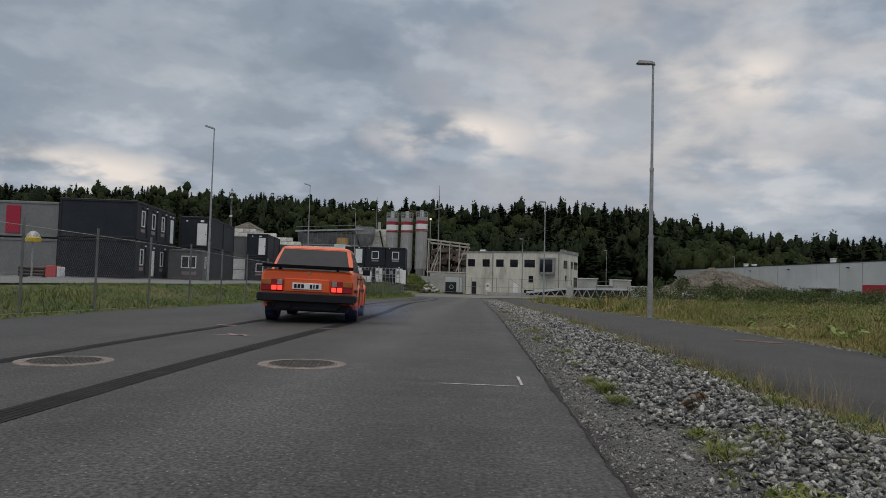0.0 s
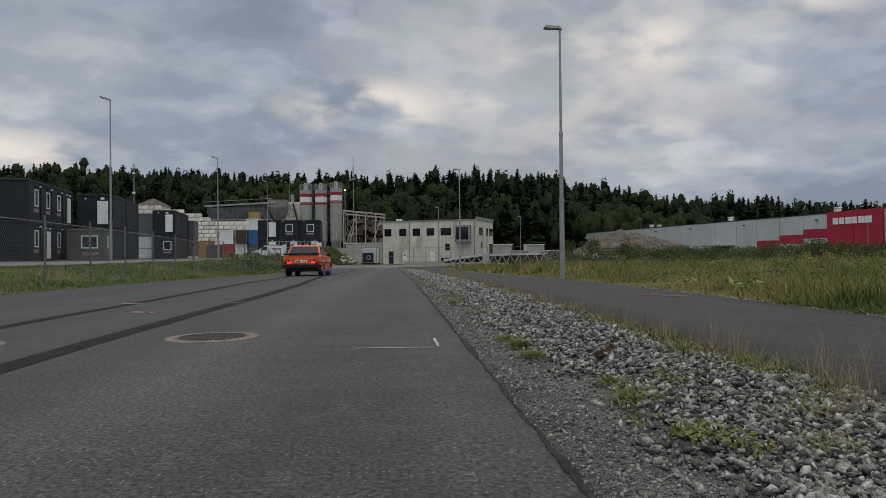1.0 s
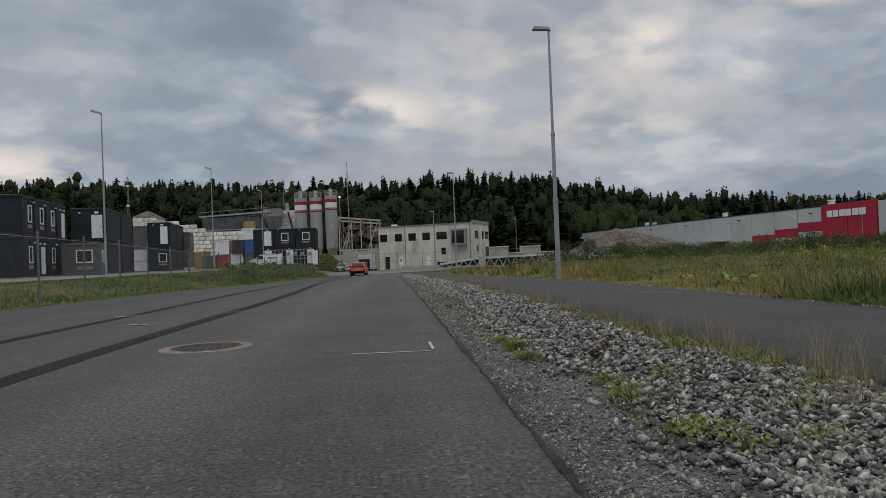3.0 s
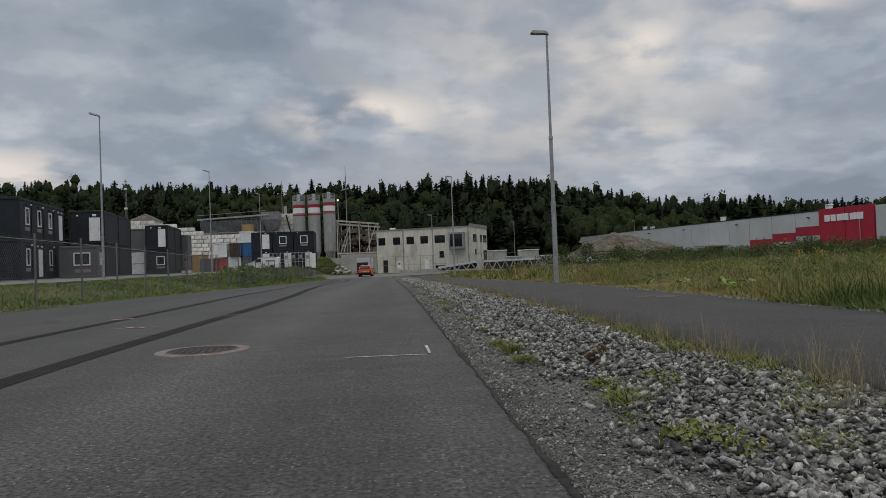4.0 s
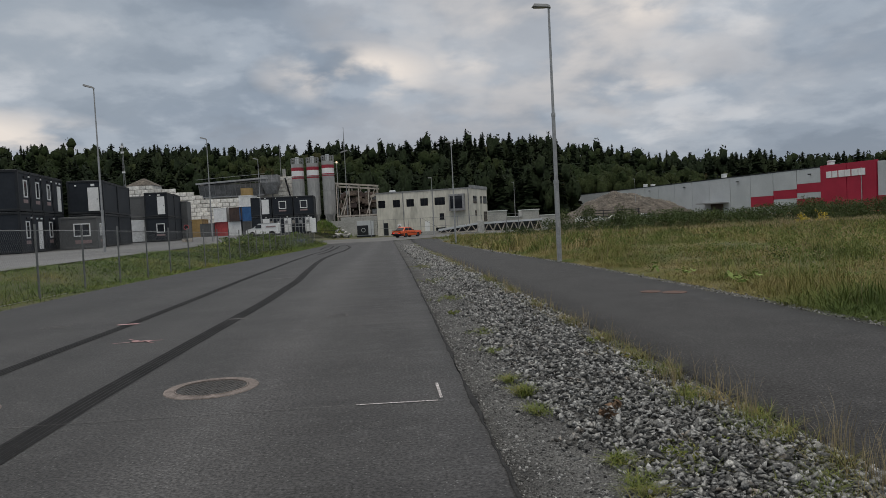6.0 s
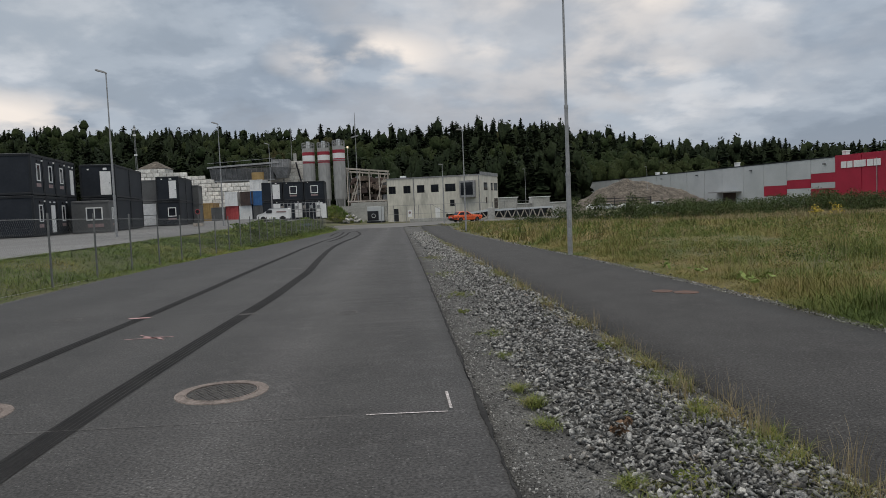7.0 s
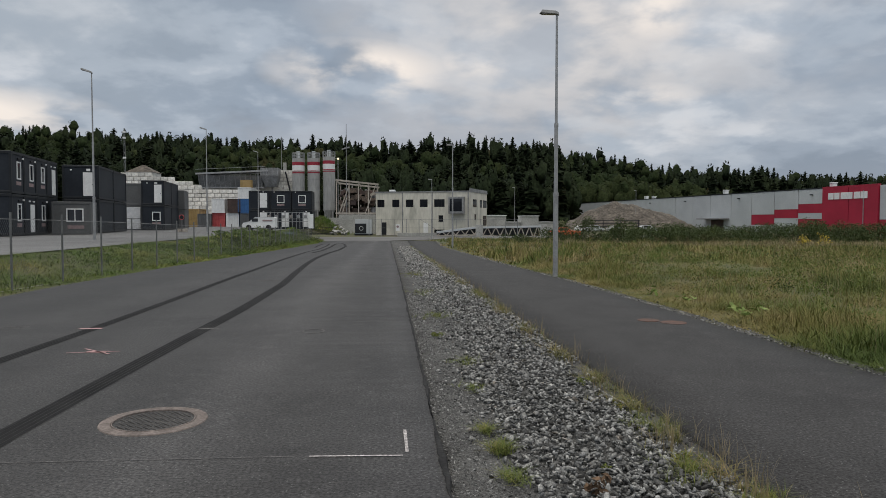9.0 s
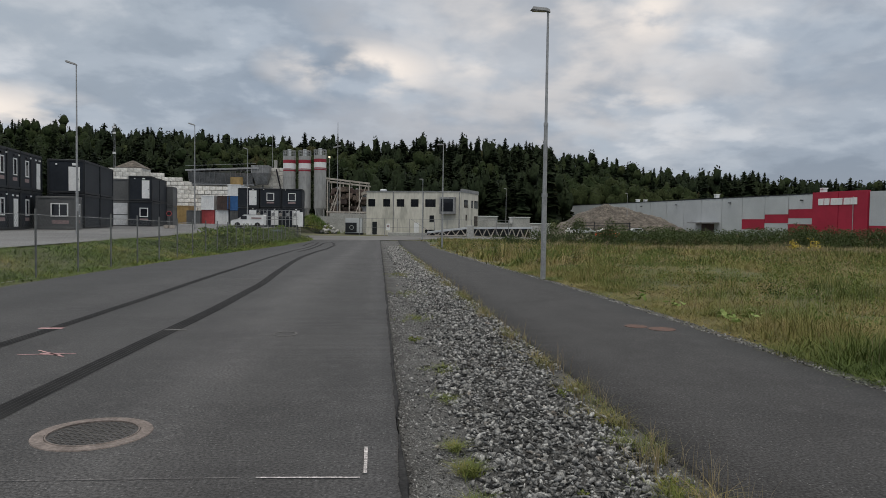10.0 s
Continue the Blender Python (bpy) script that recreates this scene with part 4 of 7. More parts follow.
def make_plant():
    """The steel frame, hopper hall and grey structures of the mixing plant."""
    f = thing("machinery_trestle", (0, 0, 0), 0, "pale steel trestle frame full of machinery", "industrial frame")
    y0, y1 = 138.0, 150.0
    for x in (-10.1, -7.7, -5.9, -4.0, -2.3):
        for y in (y0, y1):
            part("post", bar((x, y, 0.2), (x, y, 9.4 - 0.105 * (x + 10)), 0.19, 0.19), PALE_STEEL, f)
    for y in (y0, y1):
        part("beam", bar((-10.3, y, 9.5), (-2.0, y, 8.65), 0.42, 0.32), PALE_STEEL, f)
        part("beam", bar((-10.3, y, 3.1), (-2.0, y, 3.1), 0.25, 0.25), PALE_STEEL, f)
    for a, b in (((-9.6, 3.1), (-7.5, 9.0)), ((-4.6, 3.1), (-2.6, 8.5)), ((-9.0, 3.1), (-8.2, 6.0))):
        part("brace", bar((a[0], y0, a[1]), (b[0], y0, b[1]), 0.17, 0.15), PALE_STEEL, f)
    for x in (-10.1, -5.9, -2.3):
        part("tie", bar((x, y0, 9.2 - 0.1 * (x + 10)), (x, y1, 9.2 - 0.1 * (x + 10)), 0.26, 0.26), PALE_STEEL, f)
    random.seed(21)
    for k in range(96):
        x, z = random.uniform(-9.6, -3.0), random.uniform(2.8, 7.9)
        w, h = random.uniform(0.4, 1.6), random.uniform(0.3, 1.1)
        part("machine_part", block(x - w / 2, x + w / 2, y0 + 3 + random.random() * 5, y0 + 9.2, z - h / 2, z + h / 2, 0.04), random.choice([RUSTY, RUSTY, RUSTY, BROWN_STEEL, STEEL_GREY]), f)
    part("belt", bar((-9.6, y0 + 5, 4.6), (-2.6, y0 + 5, 7.2), 0.9, 0.5), PALE_STEEL, f)
    part("floor", block(-10.0, -2.4, y0 + 0.3, y1, 2.5, 2.85), RUSTY, f)

    b = thing("retaining_wall", (0, 0, 0), 0, "grey concrete wall below the steel frame", "retaining wall", kind="structure")
    part("panel", block(-9.3, -2.6, 133.0, 137.5, -0.82, 2.8), OLD_CONCRETE, b)
    part("panel", block(-12.5, -9.32, 136.0, 137.5, -0.82, 2.2), OLD_CONCRETE, b)

    g = thing("generator_container", (-4.35, 119.0, -0.8), -2, "white and dark grey power unit on the ground", "generator")
    part("housing", block(-1.4, 1.4, 0.0, 2.4, 0.25, 2.72, 0.05), PALE_PANEL, g)
    part("dark_panel", block(-1.38, 0.48, -0.06, 0.0, 0.35, 1.95, 0.02), DARK_FRAME, g)
    part("emblem", disc(0.28, 0.36, 0, 0.03, 20), PALE_PANEL, g).matrix_basis = pose(-0.35, -0.062, 1.15, 90)
    part("skid", block(-1.5, 1.5, -0.1, 2.4, 0.0, 0.25), DARK_FRAME, g)

    h = thing("hopper_hall", (0, 0, 0), 0, "long grey steel hopper conveyor above block walls", "conveyor hall")
    part("wall", loft([[(x, 150.9, 8.6), (x, 149.7, 11.0), (x, 156.0, 11.0), (x, 154.8, 8.6)] for x in (-39.2, -26.2)]), STEEL_GREY, h, "slanted grey bin wall")
    part("roof", bar((-39.6, 152.8, 11.35), (-24.9, 152.8, 12.05), 6.8, 0.22), GALV, h)
    part("gutter", bar((-39.6, 149.3, 11.30), (-24.9, 149.3, 12.0), 0.16, 0.34), GALV, h)
    for k in range(13):
        x = -39.1 + 1.05 * k
        part("rib", bar((x, 150.78, 8.6), (x, 149.58, 11.0), 0.14, 0.14), GALV, h)
        part("roof_strut", bar((x, 149.5, 11.0), (x + 0.5, 149.4, 11.5 + 0.05 * k), 0.09, 0.09), STEEL_GREY, h)
    part("lower_rail", bar((-39.4, 150.6, 8.55), (-26.0, 150.6, 8.55), 0.22, 0.22), GALV, h)
    part("bin", loft([[(-25.8 - 0.7, 149.4, 12.6), (-22.9, 149.4, 12.6), (-22.9, 153.4, 12.6), (-26.5, 153.4, 12.6)], [(-26.5, 149.4, 11.0), (-22.9, 149.4, 11.0), (-22.9, 153.4, 11.0), (-26.5, 153.4, 11.0)], [(-25.6, 150.4, 8.7), (-23.5, 150.4, 8.7), (-23.5, 152.4, 8.7), (-25.6, 152.4, 8.7)]]), STEEL_GREY, h, "grey feed bin")
    for x in (-26.4, -25.2, -24.1, -23.0):
        part("bin_rib", bar((x, 149.3, 11.0), (x, 149.3, 12.6), 0.12, 0.12), GALV, h)
    for x in (-38.5, -33.0, -27.5, -24.4):
        part("leg", bar((x, 151.4, 0.4), (x, 151.4, 8.6), 0.3, 0.3), STEEL_GREY, h)
    for lev in range(15):
        for k in range(3):
            part("tower_block", block(-23.4 + 1.1 * k - 0.3 * (lev % 2), -22.36 + 1.1 * k - 0.3 * (lev % 2), 153.0, 155.4, 0.4 + 0.8 * lev, 1.15 + 0.8 * lev, 0.04), BLOCK, h)
    part("chimney", block(-22.4, -21.8, 153.2, 154.0, 12.3, 14.0), OLD_CONCRETE, h)
    part("ladder_pipe", rod((-21.8, 152.3, 12.0), (-19.9, 151.0, 4.5), 0.16, sides=8), BLACK_PLASTIC, h)
    smooth(part("tank", rod((-29.0, 147.6, 7.4), (-29.0, 147.6, 9.9), 1.25, sides=20), OCHRE, h, "round ochre tank"), 30)
    part("tank_leg", bar((-29.0, 147.6, 0.4), (-29.0, 147.6, 7.4), 0.8, 0.8), RUSTY, h)
    part("block_backing", block(-42, -23.6, 156.5, 158, 0.4, 9.4), BLOCK, h)
    part("railing", bar((-39.6, 149.5, 12.2), (-25.5, 149.5, 12.9), 0.06, 0.06), GALV, h)

    t = thing("lattice_mast", (-8.3, 140, 2), 0, "thin steel antenna mast", "mast", "thin masts")
    part("pole", rod((0, 0, -1.5), (0, 0, 18.5), 0.13, 0.05, 6), STEEL_GREY, t)
    part("antenna", bar((-0.9, 0, 13.6), (0.6, 0, 14.0), 0.3, 0.25), STEEL_GREY, t)
    part("antenna", bar((0, 0, 15.0), (0, 0, 16.3), 0.2, 0.2), STEEL_GREY, t)
    t = thing("lattice_mast", (-23.4, 158, 8), 0, "thin steel pole above the plant", "mast", "thin masts")
    part("pole", rod((0, 0, -7.6), (0, 0, 12), 0.09, 0.05, 6), STEEL_GREY, t)
    t = thing("lattice_mast", (-86, 240, 2), 0, "thin lattice mast before the woods", "mast", "thin masts")
    for dx, dy in ((-0.4, 0), (0.4, 0), (0, 0.6)):
        part("leg", rod((dx, dy, -3), (dx * 0.4, dy * 0.4, 30), 0.09, 0.06, 5), STEEL_GREY, t)
    for k in range(10):
        part("brace", rod((-0.38 + 0.02 * k, 0, 1 + 2.9 * k), (0.38 - 0.02 * k, 0, 2.6 + 2.9 * k), 0.06, sides=5), STEEL_GREY, t)
    for z in (26.5, 28.4, 20):
        part("antenna", block(-0.5, 0.4, -0.3, 0.2, z, z + 0.6), WHITE, t)

    p = thing("blockhouse", (-53.4, 160, 0), 0, "pyramid roof of a small building behind the blocks", "building")
    part("roof", loft([[(-3.0, -3.0, 12.1), (3.0, -3.0, 12.1), (3.0, 3.0, 12.1), (-3.0, 3.0, 12.1)], [(-0.2, -0.2, 13.8), (0.2, -0.2, 13.8), (0.2, 0.2, 13.8), (-0.2, 0.2, 13.8)]]), PILE, p)
    part("wall", block(-2.8, 2.8, -2.8, 2.8, -0.6, 12.1), BLOCK, p)


def make_office():
    """The two-storey precast hall at the end of the road; origin at its front right corner, x along the front to the left end."""
    L, D, H = 16.3, 11.0, 7.05
    o = thing("concrete_hall", (12.85, 112.5, -0.80), -22.0, "two-storey pale concrete hall with a row of dark windows", "building")
    T = 0.35

    def wall_with(holes, length, m, name):
        """A wall slab with window openings, as vertical strips around each opening."""
        at = 0.0
        slab = lambda *box: setattr(part(name, block(*box), CONCRETE, o), "matrix_basis", m)
        for x0, x1, spans in sorted(holes):
            slab(at, x0, 0, T, 0, H)
            z = 0.0
            for z0, z1 in sorted(spans):
                if z0 > z:
                    slab(x0, x1, 0, T, z, z0)
                z = z1
            slab(x0, x1, 0, T, z, H)
            at = x1
        slab(at, length, 0, T, 0, H)

    front = pose(-L, 0, 0)
    up, low = (4.65, 5.90), (2.55, 3.5)
    fh = [(0.25, 1.55, [up]), (2.9, 4.2, [up]), (5.3, 6.65, [up]), (7.75, 9.1, [up]), (10.2, 12.0, [up, (0.25, 1.0)]), (13.3, 14.9, [(0.6, 1.0)])]
    wall_with([(a, b, s) for a, b, s in fh], L, front, "wall_panel")
    for a, b, spans in fh:
        for z0, z1 in spans:
            wd = part("window", block(a, b, 0.20, 0.24, z0, z1), DARK_GLASS, o)
            wd.matrix_basis = front
            bm = bmesh.new()
            n = 3 if b - a > 1.6 else 2
            for k in range(n + 1):
                x = a + (b - a - 0.06) * k / n
                block(x, x + 0.06, 0.15, 0.198, z0, z1, bm=bm)
            block(a, b, 0.13, 0.148, z0, z0 + 0.05, bm=bm)
            part("frame", bm, BLACK_PLASTIC, wd)
    sw = part("small_window", block(11.0, 11.75, -0.04, 0.0, 2.3, 3.3), DARK_GLASS, o)
    sw.matrix_basis = front
    part("frame", loft([[(10.95, -0.05, 2.25), (11.8, -0.05, 2.25), (11.8, -0.05, 2.3), (10.95, -0.05, 2.3)], [(10.95, 0, 2.25), (11.8, 0, 2.25), (11.8, 0, 2.3), (10.95, 0, 2.3)]]), DARK_FRAME, sw)
    bay = part("bay_window", block(12.9, 15.4, -0.9, 0.0, 3.55, 6.25, 0.04), STEEL_GREY, o, "grey projecting bay window")
    bay.matrix_basis = front
    part("pane", block(13.15, 15.15, -0.93, -0.9, 3.95, 5.95), DARK_GLASS, bay)
    for x in (4.75, 9.9, 15.95):
        part("joint_pipe", block(x - 0.07, x + 0.07, -0.08, 0.0, 0, H), STEEL_GREY, o).matrix_basis = front
    dr = part("door", block(1.1, 1.9, -0.05, 0.0, 0.1, 2.15), DARK_FRAME, o, "dark door")
    dr.matrix_basis = front
    part("door", block(8.4, 9.2, -0.05, 0.0, 0.1, 2.1), WHITE, o, "pale door").matrix_basis = front
    side = pose(0, 0, 0, 0, 0, 90)
    sh = [(1.6, 3.8, [up]), (6.2, 7.3, [up]), (8.2, 10.6, [up])]
    part("side_wall", block(T, D, 0, T, 0, H), CONCRETE, o).matrix_basis = side
    for a, b, spans in sh + [(2.6, 3.4, [low]), (8.2, 10.6, [(1.6, 3.3)])]:
        for z0, z1 in spans:
            part("window", block(a, b, -0.04, 0.0, z0, z1), DARK_GLASS, o).matrix_basis = side
    part("left_wall", block(-L, -L + T, T, D, 0, H), CONCRETE, o)
    part("back_wall", block(-L + T, -T, D - T, D, 0, H), CONCRETE, o)
    part("roof", block(-L - 0.08, 0.08, -0.08, D + 0.08, H, H + 0.18), STEEL_GREY, o)
    part("parapet", block(-0.3, 0.06, 0.4, D, H + 0.18, H + 0.55), STEEL_GREY, o)
    smooth(part("roof_unit", rod((-L + 0.9, 4, H + 0.40), (-L + 1.9, 4, H + 0.40), 0.26, sides=14), PALE_PANEL, o, "pale rooftop duct"))


def make_gate_and_truss():
    f = thing("site_fence", (0, 0, 0), 0, "tall thin wire fence before the hall", "fence", kind="structure")
    for k in range(13):
        x = -3.2 + 1.95 * k
        part("post", rod((x, 111.0, -0.8), (x, 111.0, 1.9), 0.05, sides=6), STEEL_GREY, f)
    for z in (1.85, 0.5):
        part("rail", bar((-3.2, 111, z), (20.2, 111, z), 0.04, 0.04), STEEL_GREY, f)
    part("brace", bar((4.7, 111, 1.9), (8.6, 111, -0.6), 0.05, 0.05), STEEL_GREY, f)
    s = thing("warning_sign", (1.25, 110.9, 0.35), 0, "small white sign on the fence", "sign")
    part("board", block(-0.3, 0.3, -0.03, 0.0, -0.3, 0.75), WHITE, s)
    part("mark", disc(0, 0.2, 0.0, 0.01, 16), LABEL_GREY, s).matrix_basis = pose(0, -0.031, 0.35, 90)
    w = thing("low_wall", (0, 0, 0), 0, "low grey kerb wall along the street", "wall", kind="structure")
    part("kerb", block(1.2, 9.2, 110.2, 110.6, -0.82, -0.25, 0.04), OLD_CONCRETE, w)

    t = thing("conveyor_truss", (0, 0, 0), 0, "long pale steel lattice conveyor lying above the grass", "conveyor")
    pts = [((7.2, 108.0, -0.15), 0.5), ((13.2, 110.0, 0.55), 1.1), ((24.5, 113.0, 0.72), 2.0)]
    for (a, ha), (b, hb) in zip(pts, pts[1:]):
        a, b = Vector(a), Vector(b)
        part("top_chord", bar(a, b, 0.34, 0.30), PALE_PANEL, t, "pale covered belt")
        part("bottom_chord", bar(a - Vector((0, 0, ha)), b - Vector((0, 0, hb)), 0.14, 0.14), PALE_STEEL, t)
        # dark sheet added in place of the shade under the belt
        back = Vector((0, 0.5, 0))
        part("screen", quad(a + back, b + back, b + back - Vector((0, 0, hb)), a + back - Vector((0, 0, ha)), 0.03), DARK_FRAME, t, "dark sheet put in for the shade behind the lattice")
        n = max(3, int((b - a).length / 1.35))
        for k in range(n):
            p, q = a.lerp(b, k / n), a.lerp(b, (k + 1) / n)
            hp, hq = ha + (hb - ha) * k / n, ha + (hb - ha) * (k + 1) / n
            mid = (p + q) / 2
            part("lattice", bar(p - Vector((0, 0, hp)), mid, 0.13, 0.13), PALE_STEEL, t)
            part("lattice", bar(mid, q - Vector((0, 0, hq)), 0.13, 0.13), PALE_STEEL, t)
    for x, y in ((14.0, 110.3), (24.8, 113.2)):
        part("pier", block(x - 0.55, x + 0.55, y - 0.4, y + 0.4, -1.0, 1.0, 0.05), OLD_CONCRETE, t)
    for x0, x1, z1, d in ((20, 25.0, 2.7, 150.0), (28.5, 32.0, 2.6, 150.0), (17, 37, 1.3, 152.0)):
        s = thing("low_store", (0, 0, 0), 0, "low pale store far behind the grass", "shed", "low pale sheds")
        part("body", block(x0, x1, d, d + 5, -0.9, z1, 0.05), OLD_CONCRETE, s)
        part("roof", block(x0 - 0.15, x1 + 0.15, d - 0.15, d + 5.15, z1, z1 + 0.15), WHITE, s)


def make_mound():
    """A grassy heap of earth and rubble beside the plant, and the dark fence before it."""
    xs, ys = np.linspace(-5.5, 5.5, 40), np.linspace(-5, 5, 30)
    X, Y = np.meshgrid(xs, ys)
    rough = np.array([noise.fractal((x * 0.5, y * 0.5, 9.0), 0.8, 2.0, 4) for x, y in zip(X.ravel(), Y.ravel())]).reshape(X.shape)
    Z = 3.0 * np.exp(-((X + 0.4) / 3.0) ** 2 - (Y / 2.6) ** 2) + 0.28 * rough
    tagged(sheet("earth_mound", np.stack([X - 11.6, Y + 127, Z - 0.9], -1).reshape(-1, 3), grid_faces(40, 30), SOIL, smooth=True), "overgrown heap of earth beside the plant", "earth heap")
    rng = np.random.default_rng(8)
    for k in range(26):
        x, y = rng.uniform(-9.9, -7.4), rng.uniform(121, 124)
        r = rng.uniform(0.25, 0.6)
        v, f = stone_template(rng, 1)
        tagged(sheet("rubble_block", v * r + [x, y, -0.75 + (2.6 if k % 3 == 0 else 1.0) * rng.random() * max(0.1, 1 - abs(x + 8.7) / 1.6)], f, OLD_CONCRETE), "broken grey concrete rubble", "rubble", "rubble before the plant")
    f = thing("palisade_fence", (0, 0, 0), 0, "dark green metal palisade fence", "fence", kind="structure")
    for k in range(60):
        part("slat", block(-16.2 + 0.14 * k, -16.13 + 0.14 * k, 101.0, 101.03, -0.4, 1.35 - 0.02 * k), DARK_FRAME, f)
    for z in (0.0, 0.9):
        part("rail", bar((-16.3, 101.05, z), (-7.8, 101.05, z - 0.25), 0.05, 0.05), DARK_FRAME, f)


def make_warehouse():
    """The long warehouse whose wall runs away from the road's end; local y runs along it, local x to its back."""
    w = thing("warehouse", (81.21, 111.93, -0.8), 6.91, "long pale warehouse with red panels and red sign wall", "warehouse")
    Hh = 8.35
    joints = [-32.5, -26, -19.5, -13, -6.5, 0, 6.5, 12.9, 19.6, 26.6, 34, 41.3, 49.5, 57, 65.3, 73.6, 81.4, 89, 97, 105, 113, 121, 129, 137]
    reds = {12.9: [(0, 2.75), (3.9, 5.6)], 19.6: [(2.95, 4.65)], 26.6: [(1.6, 3.7)], -6.5: [(0, 2.6)], -13: [(0, 2.6)]}
    for a, b in zip(joints, joints[1:]):
        b -= 0.13
        if a in (0, 6.5):
            part("panel", block(-0.30, 0.3, a, b, 0, Hh + 0.25, 0.01), RED_PAINT, w, "red wall panel")
            continue
        z = 0.0
        for z0, z1 in reds.get(a, []):
            if z0 > z:
                part("panel", block(0, 0.3, a, b, z, z0 - 0.03), PALE_PANEL, w)
            part("panel", block(-0.02, 0.3, a, b, z0, z1), RED_PAINT, w, "red wall panel")
            z = z1 + 0.03
        part("panel", block(0, 0.3, a, b, z, Hh, 0.01), PALE_PANEL, w)
    part("core", block(0.32, 34, -32.4, 136.8, 0, Hh - 0.1), STEEL_GREY, w)
    part("eaves", block(-0.06, 0.5, 12.95, 137, Hh + 0.002, Hh + 0.2), DARK_FRAME, w)
    part("roof", loft([[(0.5, u, Hh - 0.05), (17, u, Hh + 0.5), (34, u, Hh - 0.05)] for u in (-32.5, 137)]), STEEL_GREY, w)
    # the sign's writing stands as plain white shapes
    for k, wd in enumerate((1.30, 1.20, 1.45, 1.20, 1.40, 1.45)):
        part("sign_shape", block(-0.42, -0.32, 11.2 - 1.52 * k - wd, 11.2 - 1.52 * k, 6.25, 7.42, 0.03), WHITE, w, "white sign shape")
    for u, h in ((11.2, 1.25), (44.5, 1.3), (82.3, 1.1), (78.0, 0.8)):
        v = part("roof_vent", block(0.6, 1.5, u, u + 0.9, Hh, Hh + 0.72 * h, 0.08), WHITE, w, "white rooftop vent")
        part("cowl", block(0.5, 1.6, u - 0.1, u + 0.8, Hh + 0.72 * h, Hh + 0.72 * h + 0.2, 0.05), WHITE, v)
    part("canopy", block(-2.4, 0, 42, 51.5, 2.75, 3.05, 0.04), GALV, w, "pale loading canopy")
    part("shutter", block(-0.06, 0, 44, 49, 0.1, 2.7), BROWN_STEEL, w, "dark shutter")
    for u in (15.5, 38, 60, 78):
        part("wall_lamp", block(-0.5, 0, u, u + 0.35, 7.2, 7.4), DARK_FRAME, w)
    part("downpipe", rod((-0.36, 3.0, 0.2), (-0.36, 3.0, 7.6), 0.07, sides=8), GALV, w)


make_silos()
make_plant()
make_office()
make_gate_and_truss()
make_warehouse()


# ---- lamps and fence ----
def make_street_lamp(x, y, z, h, head_turn, label, arm=0.5, tilt=0.0):
    s = thing("street_lamp", (x, y, z), head_turn, label, "street lamp", "street lamps")
    smooth(part("base", rod((0, 0, -0.2), (0, 0, 2.4), 0.076, 0.074, 16), GALV, s))
    smooth(part("pole", rod((0, 0, 2.4), (0, 0, h * 0.58), 0.060, 0.054, 14), GALV, s))
    smooth(part("upper_pole", rod((0, 0, h * 0.58), (0, 0, h), 0.044, 0.032, 12), GALV, s))
    smooth(part("collar", rod((0, 0, 2.36), (0, 0, 2.46), 0.084, sides=16), GALV, s))
    smooth(part("collar", rod((0, 0, h * 0.58 - 0.04), (0, 0, h * 0.58 + 0.06), 0.064, sides=14), GALV, s))
    part("hatch", block(-0.045, 0.045, -0.10, -0.086, 0.9, 1.35, 0.004), GALV, s)
    head = loft([[(-arm + u, v * k, zz) for u, v, zz in ((0.0, -0.10, h + 0.02), (0.0, 0.10, h + 0.02), (arm * 0.9, 0.09, h + 0.0), (arm + 0.06, 0.05, h - 0.03), (arm + 0.06, -0.05, h - 0.03), (arm * 0.9, -0.09, h))] if k else [] for k in (1.0,)] * 1 + [[(-arm + 0.06 + u * 0.85, v * 0.75, zz + 0.085) for u, v, zz in ((0.0, -0.10, h + 0.02), (0.0, 0.10, h + 0.02), (arm * 0.9, 0.09, h + 0.0), (arm + 0.06, 0.05, h - 0.03), (arm + 0.06, -0.05, h - 0.03), (arm * 0.9, -0.09, h))]])
    hd = part("lamp_head", head, STEEL_GREY, s, "flat grey lamp head")
    hd.matrix_basis = pose(0, 0, h) @ pose(0, 0, 0, 0, tilt, 0) @ pose(0, 0, -h)
    part("lens", block(-arm + 0.05, -0.08, -0.07, 0.07, h - 0.012, h + 0.012), CLEAR_LENS, hd)
    return s


def make_lamps():
    make_street_lamp(4.53, 20.6, float(road_z(20.6)) - 0.02, 7.58, 0, "tall galvanised street lamp beside the cycle path")
    make_street_lamp(4.75, 55.6, float(road_z(55.6)) - 0.02, 8.0, 0, "tall galvanised street lamp beside the cycle path")
    make_street_lamp(5.6, 95.0, -0.8, 7.9, 0, "tall galvanised street lamp at the cross street")
    make_street_lamp(25.0, 140.0, -0.8, 9.0, 0, "distant street lamp behind the grass")
    make_street_lamp(57.0, 160.0, -0.8, 9.4, 0, "distant street lamp before the warehouse")
    for x, y in ((-16.98, 42.0), (-16.9, 67.0), (-16.1, 88.5)):
        make_street_lamp(x, y, YARD_Z - 0.02, 9.45, 0, "tall galvanised street lamp behind the fence", 0.62, 16.0)


